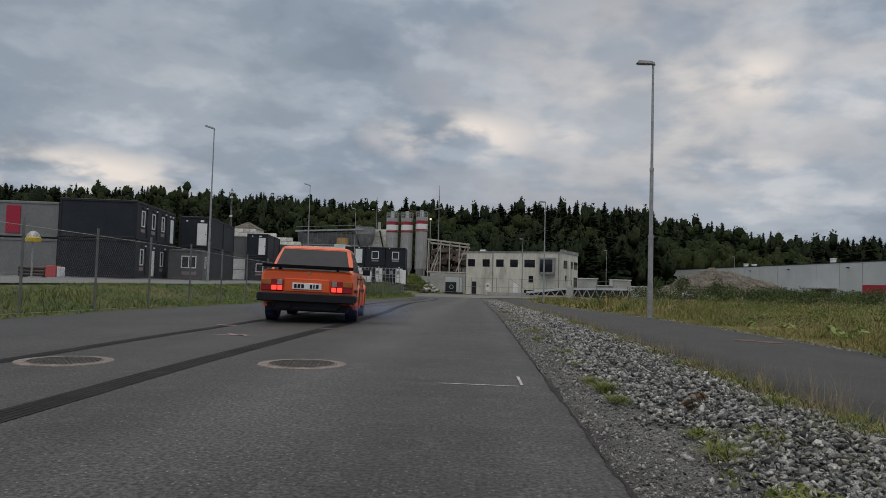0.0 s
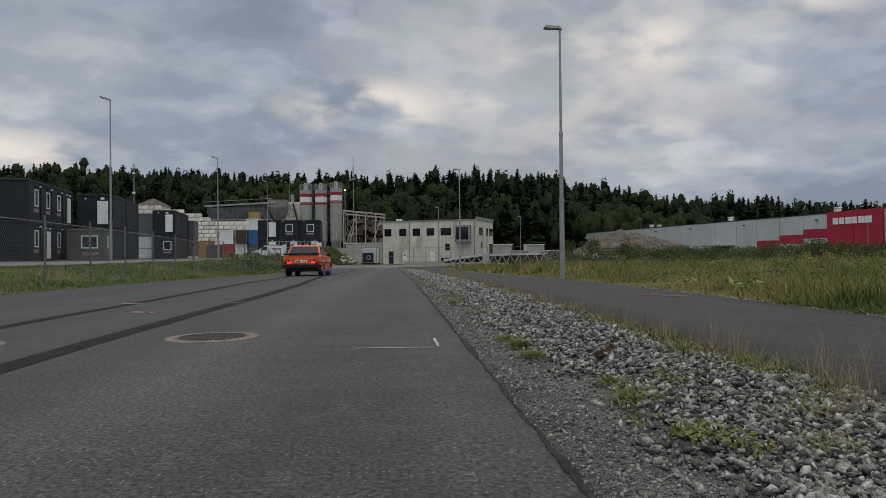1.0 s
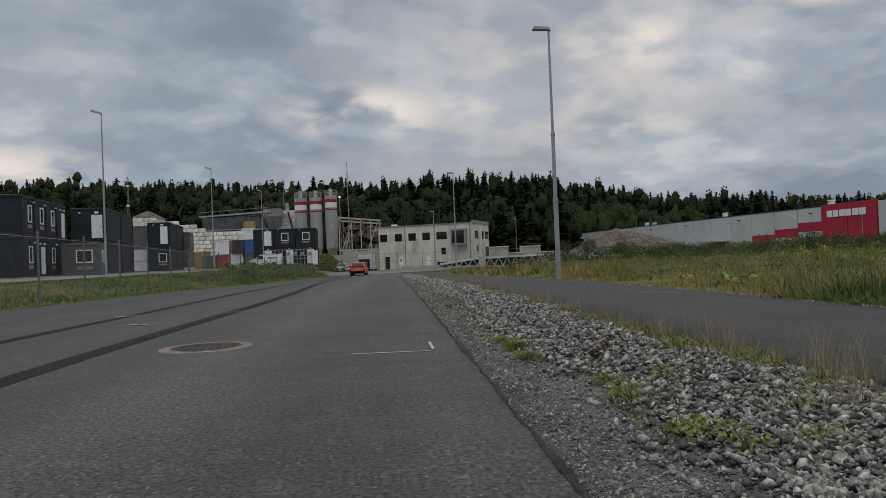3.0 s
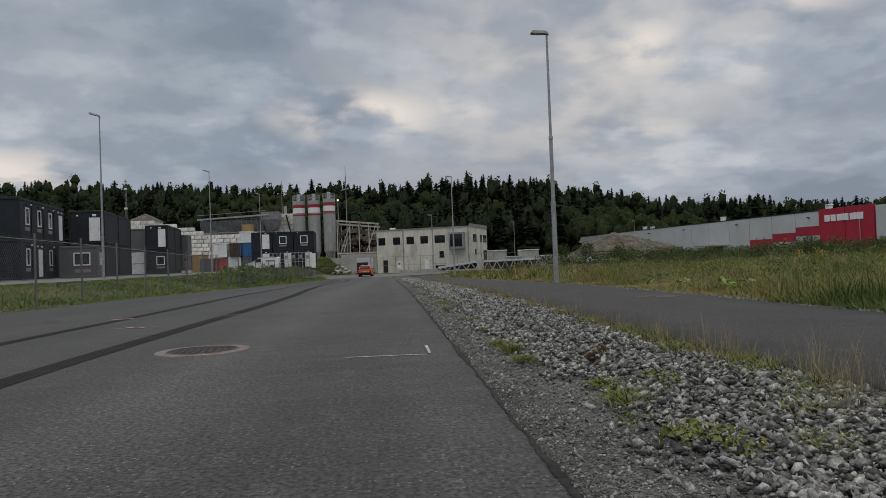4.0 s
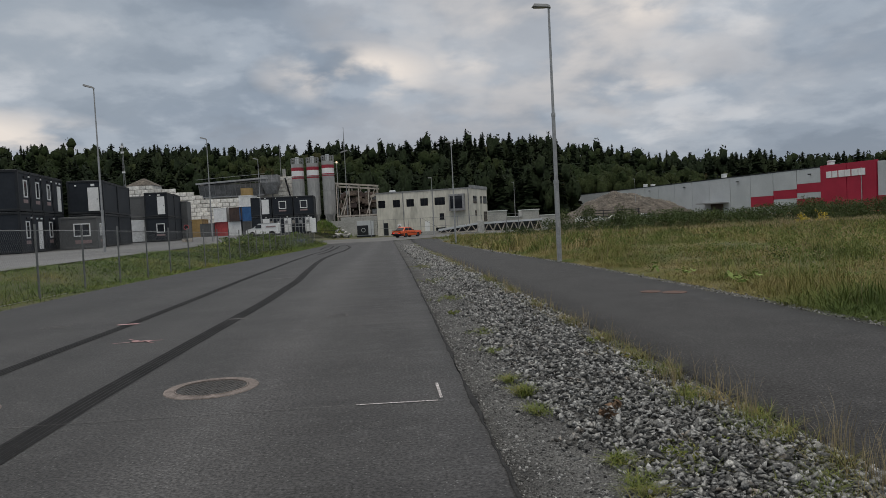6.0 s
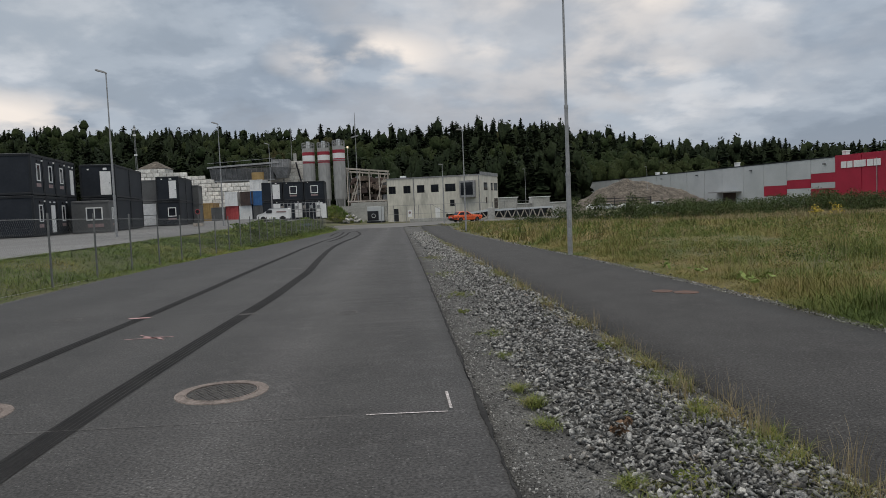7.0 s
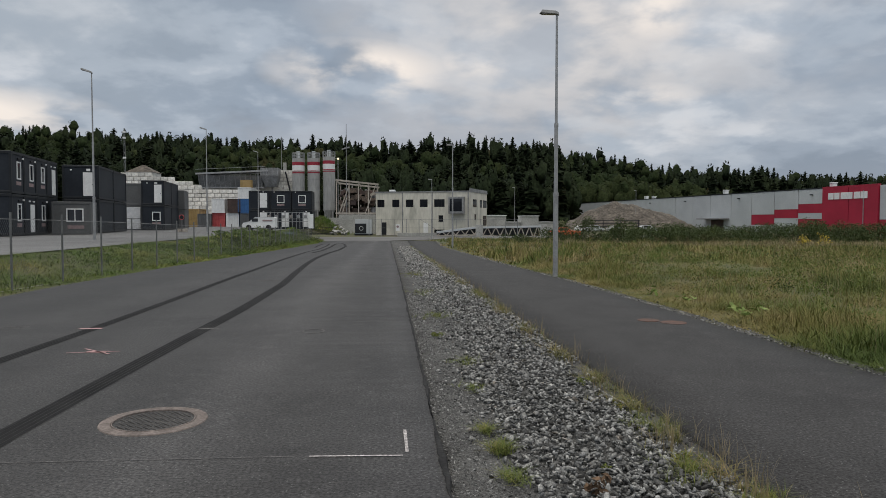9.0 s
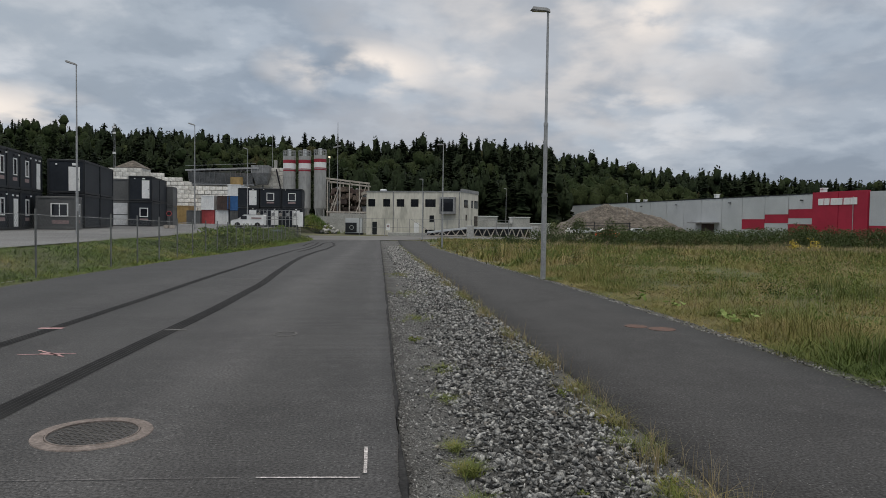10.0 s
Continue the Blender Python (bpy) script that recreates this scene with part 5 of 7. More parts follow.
def make_fence():
    f = thing("chain_link_fence", (0, 0, 0), 0, "galvanised chain-link fence on steel posts", "fence", kind="structure")
    ys = [4.45 + 2.575 * k for k in range(31)]
    for y in ys:
        z = float(ground_z(-9.0, y))
        part("post", rod((-9.0, y, z - 0.2), (-9.0, y, z + 1.88 - 0.004 * y), 0.027, sides=8), FENCE_POST, f)
    V, F, n = [], [], 0
    # two families of diagonal wires, each a thin three-sided strand
    for y0, y1, gap in ((5.0, 34.0, 0.085), (34.0, 81.6, 0.20)):
        for slant in (1, -1):
            for s in np.arange(y0, y1, gap):
                za, zb = float(road_z(s)) + 0.05, float(road_z(s)) + 1.72 - 0.004 * s
                q = s + slant * (zb - za) * 0.72
                r = 0.0013 if y1 < 40 else 0.0020
                V += [(-9.0, s - r, za), (-9.0 + r, s + r, za), (-9.0 - r, s + r, za), (-9.0, q - r, zb), (-9.0 + r, q + r, zb), (-9.0 - r, q + r, zb)]
                F += [(n, n + 1, n + 4, n + 3), (n + 1, n + 2, n + 5, n + 4), (n + 2, n, n + 3, n + 5)]
                n += 6
    tagged(sheet("wire_mesh", V, F, FENCE_POST, f), kind="stuff")
    for k in (0, 1):
        pts = [(-9.03, y, float(road_z(y)) + (1.70 if k else 0.06) - 0.004 * y) for y in ys]
        bm = bmesh.new()
        for a, b in zip(pts, pts[1:]):
            rod(a, b, 0.006, sides=4, bm=bm)
        part("line_wire", bm, GALV, f)


make_lamps()
make_fence()


# ---- stones, grass, bushes, woods ----
def scatter(templates, places, turns, sizes, picks, tilt=0.0, rng=None):
    """Many copies of small templates (vertices, triangles) as one pair of arrays."""
    Vs, Fs, base = [], [], 0
    for t, (v, f) in enumerate(templates):
        idx = np.nonzero(picks == t)[0]
        if not len(idx):
            continue
        c, s = np.cos(turns[idx]), np.sin(turns[idx])
        p = v[None] * sizes[idx][:, None, :]
        x = p[..., 0] * c[:, None] - p[..., 1] * s[:, None]
        y = p[..., 0] * s[:, None] + p[..., 1] * c[:, None]
        z = p[..., 2]
        if tilt and rng is not None:
            a = rng.normal(0, tilt, (2, len(idx)))
            x, y = x + z * a[0][:, None], y + z * a[1][:, None]
        out = np.stack([x, y, z], -1) + places[idx][:, None, :]
        Vs.append(out.reshape(-1, 3))
        Fs.append((f[None] + (np.arange(len(idx)) * len(v))[:, None, None]).reshape(-1, f.shape[1]) + base)
        base += len(idx) * len(v)
    return np.concatenate(Vs), np.concatenate(Fs)


def stone_template(rng, sub=1):
    """A piece of crushed rock: the hull of a few random points, so that it has flat faces and sharp edges."""
    n = 8 if sub == 1 else 14
    p = rng.normal(0, 1, (n, 3))
    p /= np.linalg.norm(p, axis=1)[:, None]
    p *= rng.uniform(0.70, 1.20, (n, 1)) * [rng.uniform(0.95, 1.30), rng.uniform(0.75, 1.05), rng.uniform(0.65, 1.0)]
    bm = bmesh.new()
    vs = [bm.verts.new(q) for q in p]
    bmesh.ops.convex_hull(bm, input=vs)
    loose = [w for w in bm.verts if not w.link_faces]
    bmesh.ops.delete(bm, geom=loose, context="VERTS")
    bmesh.ops.triangulate(bm, faces=bm.faces)
    bmesh.ops.recalc_face_normals(bm, faces=bm.faces)
    bm.verts.index_update()
    v = np.array([tuple(w.co) for w in bm.verts])
    f = np.array([[w.index for w in g.verts] for g in bm.faces])
    bm.free()
    return v, f


def make_stones():
    rng = np.random.default_rng(5)
    verge = bpy.data.objects["gravel_verge"]
    temps = [stone_template(rng, 1) for k in range(12)]
    # single stones where the camera passes nearest
    meshes = []
    for v, f in temps[:5]:
        me = bpy.data.meshes.new("stone")
        me.from_pydata(v.tolist(), [], f.tolist())
        me.materials.append(STONE)
        meshes.append(me)
    for k in range(300):
        y = rng.uniform(1.6, 5.2)
        x = rng.uniform(0.62, 1.62)
        r = rng.uniform(0.014, 0.028)
        ob = new("stone", meshes[k % 5])
        ob.parent = verge
        ob.matrix_basis = Matrix.LocRotScale((x, y, -0.012 + 0.022 * rng.random()), Euler(rng.uniform(0, 6.28, 3)), (r, r, r))
    # the rest as one heap
    n = 38000
    y = 1.2 + 58 * rng.random(n) ** 2.5
    mid = 1.12 + 0.10 * np.sin(y * 0.7) + 0.05 * np.sin(y * 2.3)
    x = mid + np.where(rng.random(n) < 0.7, rng.uniform(-0.58, 0.62, n), rng.normal(0, 0.36, n).clip(-0.8, 0.74))
    x = np.minimum(x, path_left(y) - 0.04)
    r = (0.011 + 0.019 * rng.random(n) ** 1.8) * (1 + 0.030 * y)
    hump = 0.045 * np.cos((x - mid) / 0.62 * 1.4)
    z = road_z(y) - 0.026 + hump * rng.random(n) + 0.004
    V, F = scatter(temps[5:], np.stack([x, y, z], 1), rng.uniform(0, 6.28, n), np.repeat(r[:, None], 3, 1) * rng.uniform(0.7, 1.25, (n, 3)), rng.integers(0, 7, n), 0.5, rng)
    tagged(sheet("crushed_stones", V, F, STONE, verge), "grey crushed stones of many sizes", kind="stuff")
    # fine chippings by the edge of the road
    n = 21000
    y = 1.0 + 15 * rng.random(n) ** 1.9
    x = np.where(rng.random(n) < 0.85, 0.01 + 0.66 * rng.random(n), path_left(y) - 0.35 * rng.random(n) ** 1.5)
    r = (0.0035 + 0.009 * rng.random(n) ** 2) * (1 + 0.05 * y)
    V, F = scatter(temps[5:], np.stack([x, y, road_z(y) - 0.036], 1), rng.uniform(0, 6.28, n), np.repeat(r[:, None], 3, 1), rng.integers(0, 7, n), 0.4, rng)
    tagged(sheet("fine_chippings", V, F, CHIP, verge), "fine grey stone chippings", kind="stuff")
    n = 2600
    y = 4.0 + 40 * rng.random(n) ** 1.5
    x = path_right(y) + 0.03 + rng.gamma(1.5, 0.06, n)
    r = rng.uniform(0.010, 0.030, n)
    V, F = scatter(temps[5:], np.stack([x, y, road_z(y) - 0.015], 1), rng.uniform(0, 6.28, n), np.repeat(r[:, None], 3, 1), rng.integers(0, 7, n), 0.4, rng)
    tagged(sheet("edge_stones", V, F, CHIP, bpy.data.objects["path_edge_gravel"]), "loose grey stones", kind="stuff")


def tuft_template(rng, blades, spread, height, width, lean=0.35, seg=2):
    """A tuft of bent, tapering grass blades."""
    V, F = [], []
    for _ in range(blades):
        a, b = rng.uniform(0, 6.28), rng.uniform(0, 6.28)
        x0, y0 = spread * rng.random() * np.cos(a), spread * rng.random() * np.sin(a)
        h = height * rng.uniform(0.5, 1.05)
        l = lean * rng.uniform(0.2, 1.2) * h
        w = width * rng.uniform(0.7, 1.2)
        dx, dy = np.cos(b), np.sin(b)
        px, py = -dy * w / 2, dx * w / 2
        k = len(V)
        for s in range(seg):
            t = s / seg
            ox, oy, oz = x0 + dx * l * t * t, y0 + dy * l * t * t, h * (t - 0.18 * t * t)
            q = 1 - 0.55 * t
            V += [(ox - px * q, oy - py * q, oz), (ox + px * q, oy + py * q, oz)]
        V.append((x0 + dx * l, y0 + dy * l, h * 0.82))
        for s in range(seg - 1):
            i = k + 2 * s
            F += [(i, i + 1, i + 3), (i, i + 3, i + 2)]
        i = k + 2 * (seg - 1)
        F.append((i, i + 1, i + 2))
    return np.array(V), np.array(F)


def leaf_cloud(rng, n, shape, size, low=0.0):
    """Loose leaves filling an uneven rounded volume, each a bent four-cornered leaf."""
    lumps = rng.normal(0, 0.42, (7, 3)) * shape + [0, 0, shape[2]]
    V, F = [], []
    for k in range(n):
        c = lumps[rng.integers(7)]
        d = rng.normal(0, 1, 3)
        d /= np.linalg.norm(d)
        p = c + d * shape * 0.50 * rng.random() ** 0.4
        p[2] = max(p[2], low)
        a, b = rng.normal(0, 1, 3), rng.normal(0, 1, 3)
        a /= np.linalg.norm(a)
        b -= a * (a @ b)
        b /= np.linalg.norm(b)
        s = size * rng.uniform(0.6, 1.3)
        i = len(V)
        V += [p - a * s, p - b * s * 0.45, p + a * s, p + b * s * 0.45]
        F += [(i, i + 1, i + 2), (i, i + 2, i + 3)]
    return np.array(V), np.array(F)


def make_meadow():
    rng = np.random.default_rng(11)
    temps = [tuft_template(rng, 9, 0.10, 1.0, 0.008) for _ in range(5)] + [tuft_template(rng, 9, 0.17, 1.0, 0.007, 0.35) for _ in range(4)]
    far = [tuft_template(rng, 13, 0.45, 1.0, 0.045, 0.3) for _ in range(5)]

    def grow(name, x, y, h, temps, spread, label, material, lift=-0.03):
        z = ground_z(x, y) + lift
        n = len(x)
        size = np.stack([spread, spread, h], 1)
        V, F = scatter(temps, np.stack([x, y, z], 1), rng.uniform(0, 6.28, n), size, rng.integers(0, len(temps), n))
        tagged(sheet(name, V, F, material), label, "grass", kind="stuff")

    # near meadow right of the path
    n = 13500
    y = 4 + 26 * rng.random(n)
    x = path_right(y) + 0.20 + rng.random(n) ** 1.45 * (1.5 + 0.62 * y)
    edge = np.clip((x - path_right(y) - 0.1) / 0.9, 0.4, 1)
    h = edge * (0.22 + 0.40 * rng.random(n)) * (0.75 + 0.5 * np.sin(x * 0.8) * np.sin(y * 0.45 + 1)) * (0.8 + 0.5 * np.sin(x * 2.3 + y) * np.sin(y * 1.7))
    grow("meadow_grass", x, y, np.maximum(h, 0.08), temps, rng.uniform(0.8, 1.7, n), "tall uneven meadow grass, green and straw-coloured", GRASS)
    # denser short growth along the edge of the path
    n = 5200
    y = 5 + 24 * rng.random(n) ** 1.2
    x = path_right(y) + 0.20 + 2.4 * rng.random(n) ** 1.4
    h = (0.09 + 0.20 * rng.random(n)) * (0.7 + 0.5 * step(x - path_right(y), 0.2, 1.6)) * (0.8 + 0.4 * np.sin(y * 1.3) * np.sin(x * 2.0))
    grow("edge_grass", x, y, h, temps, rng.uniform(0.7, 1.3, n), "low mixed grass along the path's gravel edge", GRASS)
    # far meadow
    n = 6400
    y = 28 + 66 * rng.random(n) ** 1.1
    x = path_right(np.minimum(y, 60)) + 0.4 + rng.random(n) * (4 + 0.80 * y)
    h = (0.40 + 0.42 * rng.random(n)) * (0.85 + 0.35 * np.sin(x * 0.31) * np.sin(y * 0.23)) * np.clip((x - path_right(y)) / 1.5, 0.3, 1)
    grow("meadow_grass", x, y, h, far, rng.uniform(0.7, 1.4, n), "tall straw-coloured grass of the far meadow", GRASS)
    # straw-coloured belt before the thicket
    n = 1100
    t = rng.random(n)
    x = 13 + 34 * t + rng.normal(0, 0.8, n)
    y = 57 - 13.5 * t - rng.uniform(0.5, 6, n)
    grow("straw_grass", x, y, rng.uniform(0.45, 0.85, n), far, rng.uniform(0.7, 1.2, n), "pale dry straw grass before the thicket", DRY)
    # left verge and bank
    n = 11500
    y = 7 + 77 * rng.random(n) ** 1.35
    x = road_left(y) - 0.12 - 4.3 * rng.random(n)
    h = (0.15 + 0.30 * rng.random(n)) * np.clip((road_left(y) + 0.1 - x) / 1.0, 0.4, 1) * (0.75 + 0.35 * np.sin(y * 0.5) * np.sin(x * 1.7)) * (1 + 0.9 * step(y, 30, 60)) * np.where(x < -11.0, 0.55, 1)
    grow("verge_grass", x, y, h, temps, rng.uniform(0.8, 1.6, n) * (1 + 0.02 * y), "rough green grass on the bank below the fence", VERGE)
    n = 3000
    y = 26 + 60 * rng.random(n)
    x = road_left(y) - 0.3 - 3.6 * rng.random(n)
    h = (0.20 + 0.36 * rng.random(n)) * (0.30 + 0.60 * step(y, 32, 56)) * (0.7 + 0.5 * np.sin(y * 0.9))
    grow("verge_grass", x, y, np.maximum(h, 0.15), far, rng.uniform(0.5, 0.9, n), "tall weeds and grass along the fence", VERGE)
    bunch = [leaf_cloud(rng, 70, np.array([0.40, 0.40, 0.26]), 0.045, 0.02) for _ in range(6)]
    n = 480
    y = 35 + 50 * rng.random(n)
    x = road_left(y) - 0.45 - 2.6 * rng.random(n)
    s = rng.uniform(0.6, 1.25, n)
    V, F = scatter(bunch, np.stack([x, y, ground_z(x, y) - 0.03], 1), rng.uniform(0, 6.28, n), np.stack([s, s, s * rng.uniform(0.7, 1.35, n) * (0.30 + 0.55 * step(y, 32, 56))], 1), rng.integers(0, 6, n))
    tagged(sheet("verge_weeds", V, F, BUSH), "dense leafy weeds along the fence", "weeds", kind="stuff")
    # weeds on the heap beside the plant
    n = 420
    x, y = -12.0 + 2.0 * rng.normal(0, 1, n), 126.0 + 1.6 * rng.normal(0, 1, n)
    z = 3.0 * np.exp(-((x + 12.0) / 3.0) ** 2 - ((y - 127) / 2.6) ** 2) - 0.95
    V, F = scatter(far, np.stack([x, y, z], 1), rng.uniform(0, 6.28, n), np.stack([rng.uniform(0.7, 1.3, n)] * 2 + [rng.uniform(0.4, 0.9, n)], 1), rng.integers(0, len(far), n))
    tagged(sheet("mound_weeds", V, F, VERGE), "green weeds on the earth heap", "weeds", kind="stuff")
    # fringe between stones and path
    n = 2300
    y = 2.0 + 60 * rng.random(n) ** 1.7
    cl = np.sin(y * 2.1) + np.sin(y * 0.9 + 1) + rng.normal(0, 0.5, n)
    keep = (cl > np.where(y < 11, 0.75, 0.15)) | (y > 22)
    y = y[keep]
    n = len(y)
    x = path_left(y) - 0.02 - np.abs(rng.normal(0, 0.13, n))
    h = 0.03 + 0.11 * rng.random(n) ** 2 + 0.07 * step(y, 6, 12)
    grow("path_fringe", x, y, h, temps[:5], rng.uniform(0.45, 0.9, n), "dry grass fringe along the cycle path", leafy("fringe_grass", [(0, (0.06, 0.09, 0.022)), (0.5, (0.14, 0.145, 0.05)), (1, (0.27, 0.21, 0.11))], 1.1), 0.0)
    # taller clumps between stones and path
    wisp = [tuft_template(rng, 10, 0.06, 1.0, 0.005, 0.25) for _ in range(4)]
    y = np.concatenate([c + rng.normal(0, s, k) for c, s, k in ((2.5, 0.10, 12), (3.15, 0.08, 16), (3.7, 0.06, 8), (4.45, 0.12, 18), (5.3, 0.08, 14), (6.2, 0.15, 22), (7.3, 0.12, 16), (8.6, 0.25, 30), (10.4, 0.3, 30), (12.6, 0.35, 36), (15.2, 0.5, 40), (18.5, 0.8, 50), (23.0, 1.4, 70), (30.0, 3.0, 90))])
    n = len(y)
    x = path_left(y) - 0.10 - np.abs(rng.normal(0, 0.11, n))
    grow("path_clumps", x, y, rng.uniform(0.08, 0.22, n), wisp, rng.uniform(0.7, 1.3, n), "green and straw-coloured grass clumps by the cycle path", leafy("clump_grass", [(0, (0.06, 0.085, 0.022)), (0.5, (0.16, 0.15, 0.055)), (1, (0.34, 0.25, 0.13))], 1.6, single=0.4), 0.0)
    # a few clumps in the gravel
    for cx, cy, r, hh, k in ((0.37, 5.56, 0.030, 0.075, 26), (0.42, 5.10, 0.035, 0.115, 44), (0.62, 3.05, 0.06, 0.08, 36), (0.66, 3.45, 0.05, 0.06, 24), (1.02, 1.95, 0.05, 0.10, 26), (0.42, 4.58, 0.04, 0.08, 24), (0.47, 6.9, 0.06, 0.05, 18), (0.50, 8.2, 0.10, 0.05, 30), (0.46, 12.0, 0.12, 0.08, 40), (0.52, 16.0, 0.2, 0.09, 60), (0.55, 22, 0.3, 0.1, 70), (1.55, 4.6, 0.10, 0.13, 40), (1.68, 5.6, 0.09, 0.12, 30), (1.25, 2.5, 0.09, 0.09, 34), (1.5, 2.9, 0.10, 0.10, 36), (0.98, 3.3, 0.06, 0.07, 18), (1.62, 3.7, 0.10, 0.12, 40), (1.75, 4.1, 0.07, 0.10, 30)):
        m = k
        x, y = cx + rng.normal(0, r, m), cy + rng.normal(0, r * 1.6, m)
        z = road_z(y) - 0.02
        V, F = scatter(temps[:5], np.stack([x, y, z], 1), rng.uniform(0, 6.28, m), np.stack([rng.uniform(0.35, 0.7, m)] * 2 + [hh * rng.uniform(0.5, 1.2, m)], 1), rng.integers(0, 5, m))
        tagged(sheet("grass_clump", V, F, WEED), "small grass clump growing in gravel", "grass", "clumps in the gravel", "stuff")
    # dry flower stalks
    n = 2200
    y = 2.5 + 30 * rng.random(n)
    x = np.where(rng.random(n) < 0.10, path_left(y) - 0.15 * rng.random(n), path_right(y) + 0.7 + (1 + 0.6 * y) * rng.random(n))
    stalk = [tuft_template(rng, 3, 0.02, 1.0, 0.0035, 0.12) for _ in range(3)]
    V, F = scatter(stalk, np.stack([x, y, road_z(y)], 1), rng.uniform(0, 6.28, n), np.stack([np.ones(n)] * 2 + [rng.uniform(0.15, 0.42, n) * np.where(x > 3, 1.9, 1.0)], 1), rng.integers(0, 3, n))
    tagged(sheet("dry_stalks", V, F, DRY), "thin dry grass stalks", "grass", kind="stuff")
    # tall dry seed stalks in small groups beside the path
    plume = [tuft_template(rng, 4, 0.015, 1.0, 0.0028, 0.10, 3) for _ in range(3)]
    for cx, cy, k, hh in ((1.62, 6.8, 9, 0.34), (1.66, 7.95, 8, 0.32), (1.58, 5.1, 12, 0.40), (1.78, 4.75, 9, 0.36), (1.70, 4.05, 12, 0.40), (1.80, 3.3, 12, 0.42), (1.72, 2.85, 14, 0.42), (1.55, 9.6, 10, 0.34), (1.5, 12.2, 12, 0.36), (1.42, 2.5, 5, 0.34)):
        x, y = cx + rng.normal(0, 0.05, k), cy + rng.normal(0, 0.10, k)
        V, F = scatter(plume, np.stack([x, y, road_z(y) - 0.02], 1), rng.uniform(0, 6.28, k), np.stack([np.ones(k)] * 2 + [hh * rng.uniform(0.55, 1.1, k)], 1), rng.integers(0, 3, k))
        tagged(sheet("seed_stalks", V, F, DRY), "thin dry seed stalks beside the cycle path", "grass", "seed stalks by the path", "stuff")
    # leafy weeds standing in the meadow
    temps2 = [leaf_cloud(rng, 110, np.array([0.30, 0.30, 0.26]), 0.017, 0.02) for _ in range(6)]
    for count, near, far_y, mat, label in ((260, 9, 34, VERGE, "leafy green weeds in the meadow"), (280, 13, 70, BUSH, "darker leafy weeds in the meadow"), (200, 12, 60, DRY, "brown seed heads of tall weeds")):
        y = near + (far_y - near) * rng.random(count)
        x = path_right(y) + 0.7 + rng.random(count) * (1.0 + 0.62 * y)
        s = rng.uniform(0.5, 1.3, count) * (1 + 0.01 * y)
        V, F = scatter(temps2, np.stack([x, y, ground_z(x, y) + 0.05 * rng.random(count)], 1), rng.uniform(0, 6.28, count), np.stack([s, s, s * rng.uniform(0.7, 1.5, count)], 1), rng.integers(0, 6, count))
        tagged(sheet("meadow_weeds", V, F, mat), label, "weeds", kind="stuff")
    # large-leaved weeds at the edge of the meadow
    for cx, cy, r, k in ((5.25, 11.0, 0.36, 30), (5.05, 12.6, 0.20, 10), (5.0, 14.2, 0.22, 10)):
        V, F = leaf_cloud(rng, k, np.array([r, r * 0.8, 0.20]), 0.085, 0.05)
        tagged(sheet("large_leaf_weed", V * [1, 1, 0.55] + [cx, cy, float(ground_z(cx, cy)) + 0.12], F, BROAD_WEED), "large-leaved green weed beside the path", "weed", "large-leaved weeds", "stuff")
    # broad-leaved weeds
    for cx, cy, s, k in ((0.56, 2.18, 0.12, 34), (0.68, 2.02, 0.10, 24), (0.50, 2.55, 0.06, 12), (0.98, 3.5, 0.10, 24), (1.05, 4.65, 0.05, 10), (1.66, 4.75, 0.09, 22), (1.5, 7.0, 0.08, 18), (0.33, 9.9, 0.10, 40), (1.3, 3.6, 0.06, 12), (0.62, 3.5, 0.05, 14), (0.70, 2.4, 0.06, 18), (1.45, 2.2, 0.06, 16), (1.6, 6.1, 0.07, 16)):
        V, F = leaf_cloud(rng, int(k * 3.6), np.array([s * 1.1, s * 1.4, s * 0.42]), 0.010 + 0.05 * s, 0.008)
        V = V + [cx, cy, float(road_z(cy)) - 0.02]
        tagged(sheet("broadleaf_weed", V, F, WEED), "low broad-leaved green weed in gravel", "weed", "broad-leaved weeds", "stuff")


def make_dead_clump():
    rng = np.random.default_rng(77)
    V, F = leaf_cloud(rng, 60, np.array([0.10, 0.08, 0.05]), 0.03, 0.005)
    c = thing("dead_plant", (0.88, 4.28, -0.02), 0, "dead reddish-brown plant lying on stones", "plant")
    sheet("leaves", V, F, surface("dead_leaves", (0.085, 0.055, 0.032), (0.17, 0.105, 0.065), 20.0, 0.9), c)


def make_bush(rng, x, y, w, h, material, label, n=1200, leaf=0.07):
    V, F = leaf_cloud(rng, n, np.array([w, w * 0.8, h * 0.52]), leaf, 0.02)
    b = thing("bush", (x, y, float(ground_z(x, y))), 0, label, "bush", "bushes in the meadow")
    sheet("foliage", V, F, material, b)
    bm = bmesh.new()
    for k in range(5):
        rod((0.04 * k - 0.1, 0, -0.05), (w * rng.uniform(-0.5, 0.5), w * rng.uniform(-0.4, 0.4), h * 0.7), 0.02, 0.006, 5, bm)
    part("stems", bm, BARK, b)


